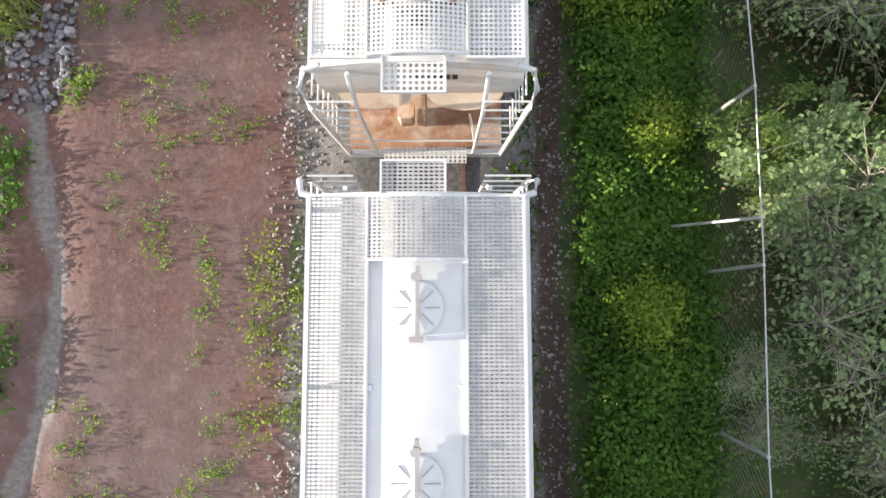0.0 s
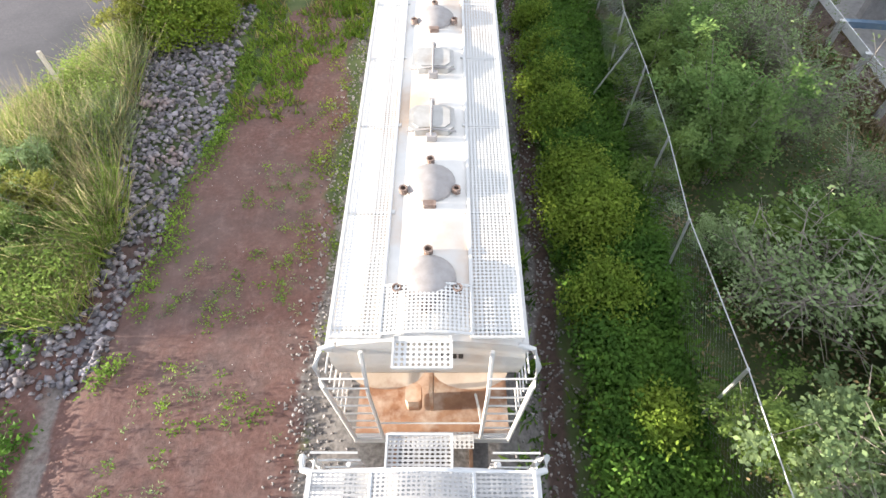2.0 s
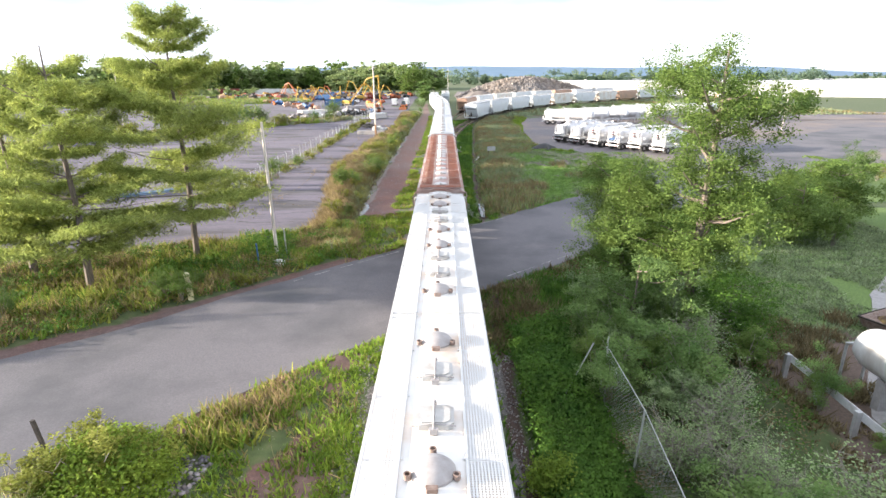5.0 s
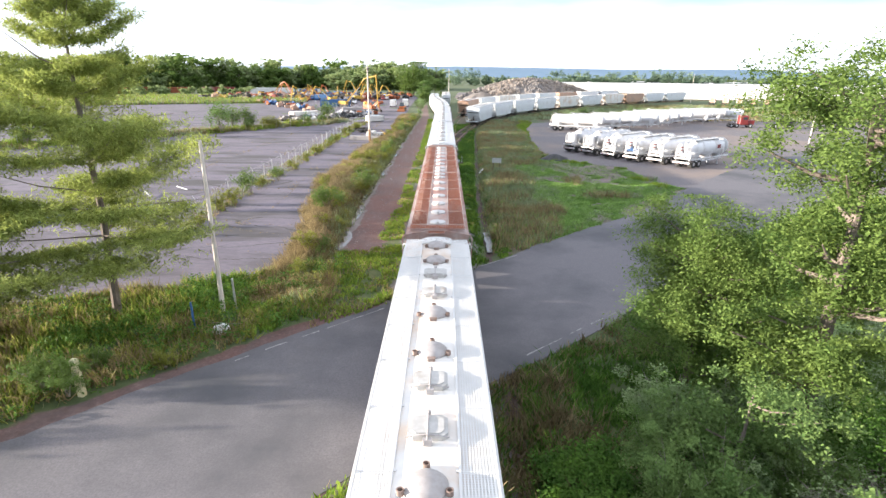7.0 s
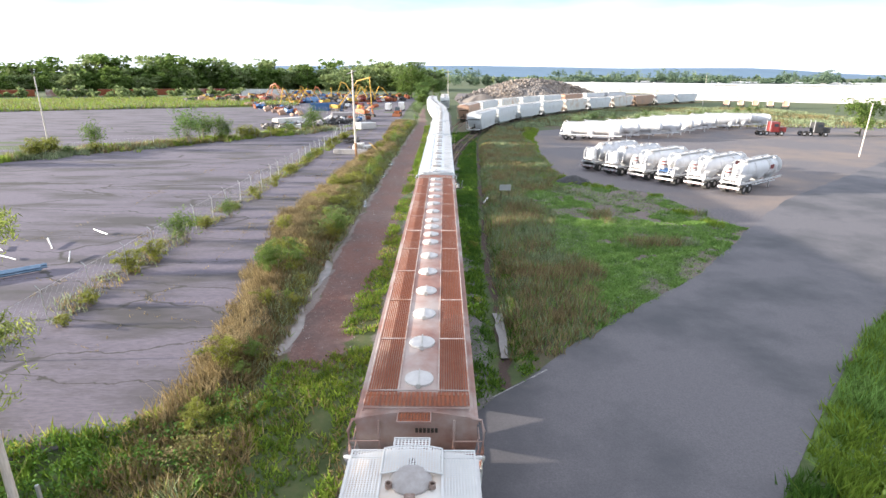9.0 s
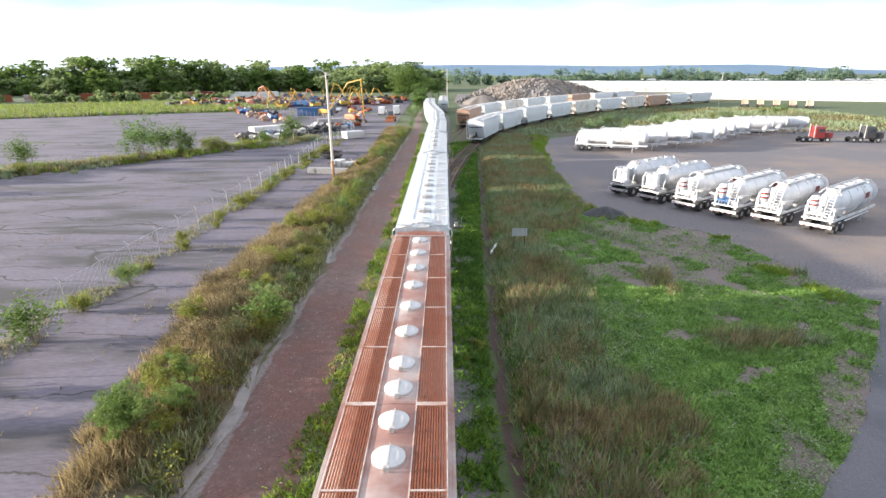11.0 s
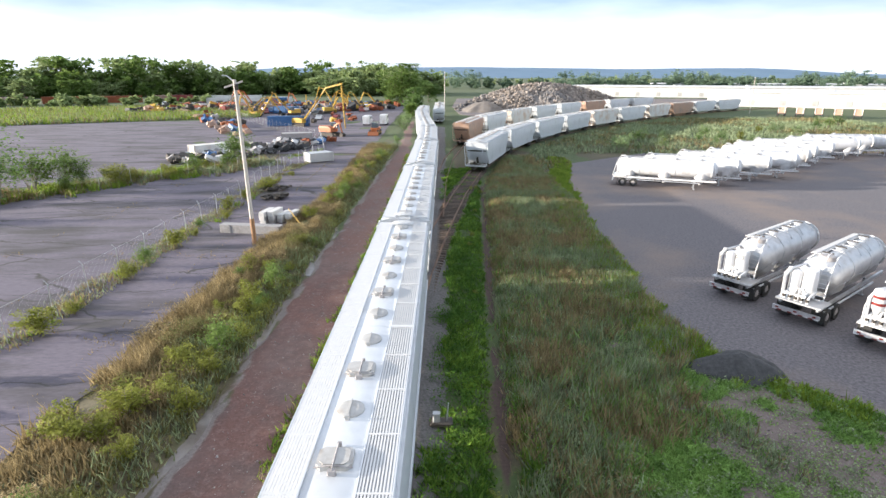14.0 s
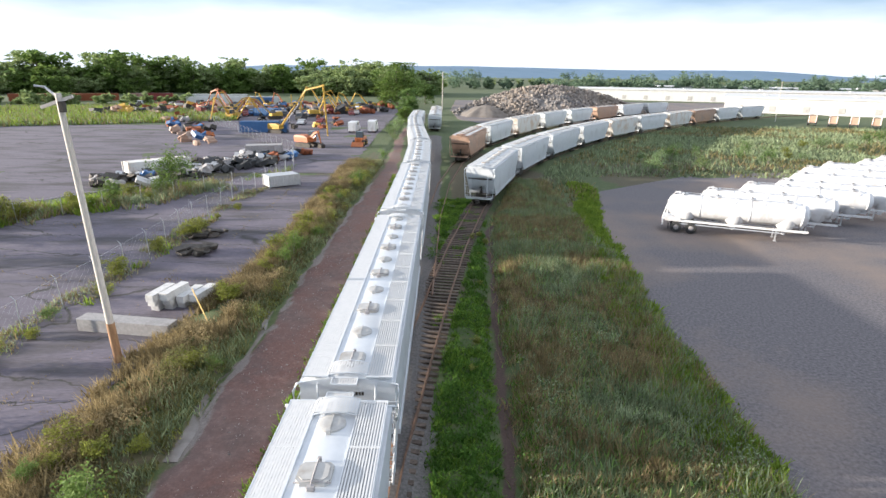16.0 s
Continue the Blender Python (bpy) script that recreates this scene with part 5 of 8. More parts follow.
lawn_pts = scatter(420000, 8.5, 27, 59, 102, lambda x, y: clear(x, y) & (x > DITCH(y) + 2.5) & (rng.random(len(x)) < smooth(0.5, 0.66, fbm(x, y, 2.4, 11) * 0.85 + 0.45 * (noise2(x, y, 1.1, 37) - 0.5) * smooth(9.5, 14, x) + 0.16 * smooth(22, 11, x) + 0.07 + 0.1 * smooth(86, 76, y) - 0.12 * smooth(82, 92, y) * smooth(12.5, 16, x))), 14, 0.13)
l_a, l_b = split(lawn_pts, 0, 1, size=4, seed=15, sway=0.25)
grass("field_lawn", l_a, 0.17, LAWN, "short bright green grass on stony ground", 0.7, 0.035)
grass("field_clover", l_b, 0.15, LAWN, "low bright green clover on stony ground", 0.8, 0.05)
lawn_pts = scatter(170000, 12.5, 34, 32, 60, lambda x, y: (y < NEAR_Y(x) - 3) & (y > 33 + 1.05 * np.maximum(0, x - 20)) & (noise2(x, y, 2.5, 16) > 0.15), 12, 0.12)
grass("apron_lawn", lawn_pts[::2], 0.14, GRASS_GREY, "mown green grass beside the concrete apron", 0.7, 0.035)
brown_pts = scatter(30000, 12.6, 20, 14, 37, lambda x, y: (noise2(x, y, 1.8, 17) > 0.4) & (np.abs(x - 13.9) > 0.25) & ((x < 14.7) | (y > 29.5)), 14, 0.12)
grass("apron_straw", brown_pts, 0.35, GRASS_BROWN, "withered brown weeds behind the guard rail", 0.5, 0.03)


edge_pts = scatter(240000, 13, 28, 79, 170, lambda x, y: on_yard(x, y, 1.9 + noise2(x, y, 3, 34)) & ~on_yard(x, y, 0.8 * noise2(x, y, 0.9, 35) - 0.5) & ((y > 101) | (noise2(x, y, 1.6, 36) > 0.72)) & ~on_road(x, y, 0.2), 16, 0.16)
grass("yard_edge_weeds", edge_pts, 0.35, WEED, "lush bright weeds along the yard edge", 0.5, 0.045)


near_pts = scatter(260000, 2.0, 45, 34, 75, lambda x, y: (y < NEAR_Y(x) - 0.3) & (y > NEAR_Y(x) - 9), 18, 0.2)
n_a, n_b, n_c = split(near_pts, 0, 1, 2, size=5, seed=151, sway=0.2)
# darker leaves here put the trees' shade into the grass colour
grass("shaded_road_grass", n_a[n_a[:, 0] < 13], 0.35, BUSH, "grass with the shade beneath the roadside trees put into its dark green", 0.5, 0.035)
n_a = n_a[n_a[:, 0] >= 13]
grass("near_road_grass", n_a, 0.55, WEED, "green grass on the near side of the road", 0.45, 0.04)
# weeds on the tree side are coloured dark for the shade there
grass("shaded_road_weeds", n_b[n_b[:, 0] < 12], 0.3, BUSH, "low weeds with the shade beneath the roadside trees put into their dark green", 0.5, 0.04)
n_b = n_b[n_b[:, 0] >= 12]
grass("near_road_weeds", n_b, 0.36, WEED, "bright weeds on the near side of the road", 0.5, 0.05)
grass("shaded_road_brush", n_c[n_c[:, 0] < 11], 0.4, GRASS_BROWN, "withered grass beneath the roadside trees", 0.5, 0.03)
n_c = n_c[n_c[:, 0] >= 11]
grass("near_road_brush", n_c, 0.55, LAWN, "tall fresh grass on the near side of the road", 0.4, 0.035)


def rosettes(name, centres, leaves, spread, size, mat, label, tall=0.08):
    n = len(centres)
    c = np.repeat(centres, leaves, 0) + np.concatenate([rng.normal(0, spread, (n * leaves, 2)), np.abs(rng.normal(0, tall, (n * leaves, 1)))], 1)
    return tagged(new(name, quads(name, leaf_verts(c, size, 0.7, 1.2), mat)), label, "weeds", kind="stuff")


pts = scatter(1900, -12.5, -3.2, -10, 28, lambda x, y: (noise2(x, y, 1.6, 95) > 0.55) & ~in_rock_bed(x, y) & (np.abs(x + 8) > 0.4))
rosettes("dirt_weeds", pts[::2], 26, 0.11, 0.034, GRASS_GREEN, "small green weeds growing in the red dirt")
rosettes("dirt_weeds_pale", pts[1::2], 16, 0.09, 0.03, SHRUB, "grey-green weeds growing in the red dirt")
pts = scatter(900, -3.7, -2.0, -10, 32, lambda x, y: noise2(x, y, 1.5, 98) > 0.45)
rosettes("ballast_weeds", pts[::2], 20, 0.13, 0.04, WEED, "bright weeds at the edge of the ballast")
pts = scatter(420, -7.6, -6.5, 11, 26, lambda x, y: ~in_rock_bed(x, y) & in_rock_bed(x - 0.55, y) & (noise2(x, y, 1.2, 99) > 0.4))
rosettes("stone_edge_weeds", pts, 30, 0.16, 0.04, GRASS_GREEN, "fresh green weeds along the edge of the stones", 0.14)
pts = scatter(500, -13.5, -8.6, -12, 13, lambda x, y: (x < -8.6) & (noise2(x, y, 2.6, 97) > 0.5))
rosettes("rut_weeds", pts, 60, 0.2, 0.06, BUSH, "dense green weeds beyond the wheel rut", 0.15)

chip_pts = scatter(6500, 9, 26, 61, 104, lambda x, y: clear(x, y) & (x > DITCH(y) + 3) & (noise2(x, y, 1.3, 38) > 0.3))
rosettes("stony_field_weeds", chip_pts[::2], 15, 0.17, 0.045, LAWN, "low green weeds scattered over stony ground", 0.06)
rosettes("stony_field_tufts", chip_pts[1::2], 12, 0.15, 0.05, GRASS_GREY, "pale grey-green tufts scattered over stony ground", 0.12)

reed_pts = scatter(56000, -14.5, -8.6, 12.6, 24, lambda x, y: (x < np.interp(y, [8, 12, 15, 18, 24], [-9.0, -8.5, -8.5, -9.5, -10.7])) & (x > -14.5 + 0.16 * (y - 8)) & (noise2(x, y, 1.6, 24) > 0.25) & (y < NEAR_Y(x) - 0.5), 18, 0.16)
r_a, r_b, r_c = split(reed_pts, 0, 1, 2, size=2.2, seed=25, sway=0.3)
grass("tall_green_reeds", r_a, 1.1, FRESH, "tall yellow-green grass beside the broken stones", 0.42, 0.022)
grass("tall_dry_reeds", r_b, 1.35, REED, "tall straw-coloured grass beside the broken stones", 0.42, 0.016)
grass("tall_grey_reeds", r_c, 1.0, GRASS_GREY, "tall grey-green grass beside the broken stones", 0.45, 0.02)
reed_tops = reed_pts[::9]
tagged(new("reed_weeds", quads("reed_weeds", leaf_verts(np.repeat(reed_tops, 13, 0) + rng.normal(0, 1, (len(reed_tops) * 13, 3)) * [0.22, 0.22, 0.2] + [0, 0, 0.85], 0.04, 1.6), FRESH)), "yellow-green leafy weeds among the tall grass", "weeds", kind="stuff")

# ---- bushes ----


def mound(pts, tall, leaves, size, name, mat, label):
    """Leafy ground cover heaped over the points."""
    n = len(pts)
    c = np.repeat(pts, leaves, 0) + rng.normal(0, 1, (n * leaves, 3)) * [0.22, 0.22, 0.0]
    top = np.repeat(tall, leaves)
    c[:, 2] += top * np.sqrt(rng.uniform(0.1, 1, n * leaves))
    return tagged(new(name, quads(name, leaf_verts(c, size, 0.8), mat)), label, "bushes", kind="stuff")


pts = scatter(12500, -15, -6.2, 50, 185, lambda x, y: band(x, y) & (noise2(x, y, 1.5, 141) > 0.5))
b_tall = 0.15 + 1.0 * smooth(0.48, 0.9, noise2(pts[:, 0], pts[:, 1], 1.5, 141))
b_kind = 0.25 + 0.5 * (pts[:, 0] - LOT_R(pts[:, 1])) / (DIRT_L(pts[:, 1]) - LOT_R(pts[:, 1])) + 0.5 * (noise2(pts[:, 0], pts[:, 1], 4.0, 142) - 0.5)
for lo, hi, name, mat, label in ((0.62, 9, "bank_weeds", BANK_LEAF, "leafy yellow-green weeds on the bank"), (0.47, 0.62, "bank_bushes", OLIVE, "leafy olive weeds on the bank"), (0.34, 0.47, "bank_brush", GRASS_DRY, "straw-coloured brush on the bank"), (-9, 0.34, "bank_stalks", GRASS_BROWN, "withered brown stalks on the bank")):
    k = (b_kind > lo) & (b_kind <= hi)
    mound(pts[k], b_tall[k], 26, 0.052, name, mat, label)
pts = scatter(3000, 2.1, 7.2, 56, 158, lambda x, y: (x < DITCH(y) + 0.9) & (np.abs(x - DITCH(y)) > 0.6) & clear(x, y) & (noise2(x, y, 2.4, 143) > 0.45) & ((y < 95) | (np.abs(x - side_x(y)) > 1.6)))
# weeds coloured darker to hold the shade beside the train
mound(pts, 0.1 + 0.4 * noise2(pts[:, 0], pts[:, 1], 2.0, 144), 24, 0.055, "verge_brush", BUSH, "leafy weeds beside the rails, train shade put into their dark green")
pts = scatter(4200, 4.5, 17, 60, 165, lambda x, y: (x > DITCH(y) + 0.8) & clear(x, y) & (noise2(x, y, 4.0, 145) > 0.5))
mound(pts, 0.15 + 0.5 * noise2(pts[:, 0], pts[:, 1], 2.5, 146), 18, 0.05, "field_brush", GRASS_GREY, "grey-green brush in the meadow")
pts = scatter(4600, -48, -6, 14, 58, lambda x, y: (y > FAR_Y(x) + 1.2) & (y < 52.0 + 0.482 * (x + 12)) & (noise2(x, y, 3.0, 147) > 0.3))
mound(pts, 0.2 + 0.8 * noise2(pts[:, 0], pts[:, 1], 3.0, 148), 30, 0.07, "roadside_brush", BUSH, "rank green brush along the road")
pts = scatter(3000, 8, 26, 64, 99, lambda x, y: clear(x, y) & (x > DITCH(y) + 3.5) & (0.7 * noise2(x, y, 4.0, 161) + 0.6 * noise2(x, y, 1.1, 37) > 0.66))
pts = pts[pts[:, 0] < 13 + 9 * rng.random(len(pts)) ** 2]
mound(pts, 0.05 + 0.22 * noise2(pts[:, 0], pts[:, 1], 2.0, 163), 22, 0.045, "clover_patch", LAWN, "low bright green clover on stony ground")
pts = scatter(4100, 3.38, 5.7, -14, 36, lambda x, y: ~on_road(x, y, 1.2))
tall = 0.12 + 0.5 * fbm(pts[:, 0], pts[:, 1], 2.0, 101) + 0.55 * smooth(0.45, 0.75, noise2(pts[:, 0], pts[:, 1], 2.4, 102))
# the verge's shade is put into this cover's darker leaves
mound(pts, tall, 36, 0.062, "green_bushes", BUSH, "dense leafy cover beside the fence, shade put into its dark green")
# sun patches on the verge, put in as bushes of brighter yellow-green
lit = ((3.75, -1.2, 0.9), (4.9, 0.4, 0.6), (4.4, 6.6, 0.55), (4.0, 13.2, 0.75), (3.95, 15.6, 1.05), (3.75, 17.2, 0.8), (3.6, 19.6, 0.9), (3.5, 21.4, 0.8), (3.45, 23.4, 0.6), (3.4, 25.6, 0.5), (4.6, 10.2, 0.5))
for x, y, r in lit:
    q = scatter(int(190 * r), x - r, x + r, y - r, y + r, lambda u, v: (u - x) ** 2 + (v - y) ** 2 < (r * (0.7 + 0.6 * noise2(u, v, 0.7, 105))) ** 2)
    mound(q, 1.35 * r * np.sqrt(np.clip(1.15 - ((q[:, 0] - x) ** 2 + (q[:, 1] - y) ** 2) / r ** 2, 0.08, 1)) + 0.2, 42, 0.05, "sunlit_shrub", WEED, "leafy verge bush with a patch of sun put into its yellow-green")
under = scatter(2300, 5.8, 17.5, -14, 37, lambda x, y: ~on_road(x, y, 1.0) & ((x < 12.8) | (y < 0)))
u_tall = 0.3 + 0.9 * fbm(under[:, 0], under[:, 1], 3.0, 104)
# dark leaves put the shaded gaps between shrubs into the floor's colour
mound(under[::2], u_tall[::2], 40, 0.05, "thicket_floor", BUSH, "undergrowth on the thicket floor, shade between shrubs put into its dark green")
mound(under[1::2], u_tall[1::2], 40, 0.05, "thicket_undergrowth", GRASS_BROWN, "withered brown undergrowth in the thicket")


bush_pts = scatter(520, -11.4, -7.6, 23.2, 27.2, lambda x, y: ((x + 9.5) / 1.9) ** 2 + ((y - 25.1) / 1.7) ** 2 < 1)
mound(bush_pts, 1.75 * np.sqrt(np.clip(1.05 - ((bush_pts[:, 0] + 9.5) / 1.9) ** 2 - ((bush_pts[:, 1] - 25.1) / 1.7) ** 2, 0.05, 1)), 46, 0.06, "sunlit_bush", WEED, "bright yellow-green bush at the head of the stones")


def shrub(m, h, r, leaves, size, mat, label, name="shrub", stems=9, seed=0, twiggy=0.0, group="", clump=0.09):
    """Many thin stems from one foot, with leaf clumps along them."""
    q = np.random.default_rng(seed)
    root = thing(name, m, label, "shrub" if name == "shrub" else name, group)
    g = Geo()
    tips = []
    for k in range(stems):
        a = q.uniform(0, 2 * math.pi)
        d = Vector((math.cos(a), math.sin(a), 0)) * r * q.uniform(0.2, 0.95)
        top = Vector((d.x, d.y, h * q.uniform(0.6, 1.0)))
        mid = Vector((d.x * 0.35, d.y * 0.35, top.z * 0.55))
        g.tube([(0.05 * math.cos(a), 0.05 * math.sin(a), -0.05), mid, top], 0.03, 4, 0.006)
        for _ in range(int(6 + 14 * twiggy)):
            t = q.uniform(0.35, 1.0)
            p = mid.lerp(top, (t - 0.35) / 0.65)
            e = p + Vector(q.normal(0, 0.28 * r, 3)) * 0.8
            e.z = max(0.15, e.z)
            if twiggy or q.random() < 0.3:
                g.tube([p, e], 0.008, 3, 0.003)
            tips.append(e)
    part("branchwork", g, TWIG, root)
    tips = np.array([t[:] for t in tips])
    c = tips[q.integers(0, len(tips), leaves)] + q.normal(0, 1, (leaves, 3)) * [clump * r, clump * r, 0.45 * clump * h]
    c[:, 2] = np.maximum(c[:, 2], 0.08)
    part("foliage", quads("foliage", leaf_verts(c, size, 1.7), mat), mat, root)
    return root


GREY = "grey-green leafy shrub in the thicket behind the fence"
protos = [shrub(pose(0, 0, 0), 2.6, 1.3, 6800, 0.046, SHRUB, GREY, seed=1),
          shrub(pose(0, 0, 0), 3.3, 1.5, 7600, 0.047, TREE, "dark green leafy shrub in the thicket", seed=2),
          shrub(pose(0, 0, 0), 2.2, 1.2, 5600, 0.045, TREE_LIGHT, "light green leafy shrub in the thicket", seed=3),
          shrub(pose(0, 0, 0), 2.2, 1.3, 1700, 0.046, SHRUB, "half-bare shrub of grey twigs in the thicket", seed=4, twiggy=1.0, stems=16),
          shrub(pose(0, 0, 0), 1.5, 0.9, 3400, 0.044, BANK_LEAF, "yellow-green bush in the rough grass", seed=5)]


lean = [shrub(pose(0, 0, 0), 2.6, 1.3, 1500, 0.09, SHRUB, GREY, seed=1, clump=0.16),
        shrub(pose(0, 0, 0), 3.3, 1.5, 1700, 0.09, TREE, GREY, seed=2, clump=0.16),
        shrub(pose(0, 0, 0), 2.2, 1.2, 1400, 0.085, TREE_LIGHT, GREY, seed=3, clump=0.16),
        shrub(pose(0, 0, 0), 2.2, 1.3, 700, 0.07, SHRUB, GREY, seed=4, twiggy=0.6, stems=12),
        shrub(pose(0, 0, 0), 1.5, 0.9, 1500, 0.07, BANK_LEAF, GREY, seed=5, clump=0.15)]


def plant(kind, x, y, s, label=""):
    o = copy_thing((lean if y > 75 else protos)[kind], Matrix.Translation((x, y, float(height(x, y)) - 0.03)) @ Matrix.Rotation(random.uniform(0, 6.28), 4, "Z"))
    o.scale = (s * random.uniform(0.85, 1.2), s * random.uniform(0.85, 1.2), s)
    if label:
        o["label"] = label
    return o


k = 0
for _ in range(4000):
    x, y = random.uniform(6.1, 16.0), random.uniform(-13, 37)
    if (x > 10.9 and y > 14) or x > 12.8:
        continue
    if on_road(x, y, 2.5):
        continue
    if float(noise2(x, y, 1.9, 111)) < 0.25:
        continue
    dryness = float(noise2(x, y, 4.5, 112)) + (0.35 if 2 < y < 9 and x < 9.5 else 0)
    plant(3 if dryness > 0.66 else random.choice((0, 0, 1, 1, 2, 2)), x, y, random.uniform(0.85, 1.3) * (0.75 if x < 7.3 else 1.05 if y < 24 else 0.85))
    k += 1
    if k >= 126:
        break
for _ in range(14):
    x = random.uniform(-38, -10)
    plant(random.choice((1, 2, 4, 4)), x, float(FAR_Y(x)) + random.uniform(1.2, 5.5), random.uniform(0.45, 0.8), "green bush among rank grass by the road")
for x, y, s, kk in ((-10.4, 15.6, 1.2, 4), (-10.3, 14.3, 0.8, 2), (-11.0, 16.7, 0.8, 0), (-12.0, 15.0, 0.8, 2), (-11.8, 17.6, 0.9, 4), (-12.3, 13.4, 0.9, 4), (-10.9, 24.4, 1.3, 4), (-9.7, 24.9, 1.4, 4), (-8.6, 25.8, 1.0, 4), (-10.2, 26.0, 1.2, 4), (-12.2, 20.5, 0.6, 4), (-11.8, 22.5, 0.55, 4), (-12.6, 15.8, 0.8, 2), (-11.9, 14.0, 0.7, 4)):
    plant(kk, x, y, s, "bright green bush beside the broken stones")
for _ in range(40):
    t = random.random()
    x, y = -28 - 60 * t, 162 - 78 * t
    plant(random.choice((2, 2, 4, 4, 4, 1)), x + random.uniform(-2, 2), y + random.uniform(-2, 2), random.choice((0.8, 1.0, 1.2, 1.5, 2.1)) * random.uniform(0.85, 1.15), "green bush in the weedy strip between the lots")
for i in range(26):
    y = 60 + 3.7 * i + random.uniform(-1.1, 1.1)
    plant(random.choice((4, 4, 4, 2)), -19.6 + random.uniform(-0.4, 1.0), y, random.choice((0.45, 0.6, 0.8, 1.05)) * random.uniform(0.85, 1.15), "yellow-green bush at the foot of the lot fence")
for _ in range(112):
    y = random.uniform(52, 170)
    x = float(LOT_R(y)) + 0.5 + (float(DIRT_L(y)) - 1.5 - float(LOT_R(y))) * random.random() ** 0.6
    plant(random.choice((4, 4, 4, 4, 2)), x, y, random.choice((0.35, 0.45, 0.55, 0.7, 0.95)) * random.uniform(0.85, 1.15), "green bush in the dry grass of the bank")
for _ in range(12):
    y = random.uniform(170, 330)
    plant(random.choice((1, 2, 0, 1)), float(DIRT_L(min(y, 240))) + random.uniform(-3.0, -0.5), y, random.uniform(0.6, 1.2), "green bush along the far end of the dirt track")
for _ in range(22):
    t = random.random()
    plant(random.choice((0, 1, 4)), 26 + 79 * t + random.uniform(-4, 6), 180 + 40 * t + random.uniform(-6, 8), random.uniform(0.6, 1.2), "green bush beside the trailer yard")
for _ in range(14):
    y = random.uniform(58, 150)
    plant(4, float(DITCH(y)) - random.uniform(0.3, 1.6), y, random.uniform(0.2, 0.42), "small green bush on the ditch edge")
for x, y, s in ((22.3, 48.6, 0.9), (26.8, 51.0, 1.4), (28.5, 54.4, 1.1), (32.5, 56.6, 1.5), (35, 60, 1.5), (38, 62, 1.3), (41, 66, 1.5), (27.4, 48.6, 1.1), (13.2, 41.8, 1.1), (45, 70, 1.5), (49, 73, 1.3), (12.2, 31.5, 0.9), (13.6, 29.0, 0.7), (14.0, 26.0, 0.6)):
    plant(random.choice((2, 2, 1, 4)), x, y, s, "bright leafy shrub between road and concrete apron")
for p in protos + lean:
    for o in (*p.children_recursive, p):
        bpy.data.objects.remove(o)

# ---- trees ----


def broadleaf(x, y, h, r, leaves, size, mat, label, base=0.25, seed=0, limbs=12, fill=0.085, flat=1.0):
    q = np.random.default_rng(seed)
    root = thing("tree", pose(x, y, float(height(x, y)) - 0.05), label, "tree")
    g = Geo()
    lean = Vector((q.uniform(-0.4, 0.4), q.uniform(-0.4, 0.4), 0))
    tr = 0.022 * h
    g.tube([(0, 0, 0), lean * 0.3 + Vector((0, 0, h * 0.3)), lean + Vector((0, 0, h * 0.6)), lean * 1.2 + Vector((0, 0, h * 0.92))], tr, 8, tr * 0.15)
    tips = []
    for k in range(limbs):
        z = h * q.uniform(base, 0.85)
        a = k * 2.4 + q.uniform(-0.4, 0.4)
        reach = r * q.uniform(0.55, 1.0) * math.sqrt(max(0.15, 1 - ((z / h - 0.5) / 0.62) ** 2))
        s = lean * (z / h) + Vector((0, 0, z))
        e = s + Vector((math.cos(a) * reach, math.sin(a) * reach, reach * q.uniform(0.1, 0.55)))
        m_ = s.lerp(e, 0.5) + Vector((0, 0, -0.08 * reach))
        g.tube([s, m_, e], tr * 0.38, 5, tr * 0.06)
        for t in (0.4, 0.6, 0.8, 1.0):
            p = s.lerp(e, t)
            for _ in range(3):
                tips.append(p + Vector(q.normal(0, 0.20 * r, 3)))
    tips.append(lean * 1.2 + Vector((0, 0, h * 0.95)))
    part("trunk", g, BARK, root)
    tips = np.array([t[:] for t in tips])
    w = q.integers(0, len(tips), leaves)
    c = tips[w] + q.normal(0, 1, (leaves, 3)) * [fill * r, fill * r, 0.75 * fill * r]
    c[:, 2] = np.clip(c[:, 2], h * base * 0.4, h)
    part("crown", quads("crown", leaf_verts(c, size, flat), mat), mat, root)
    return root


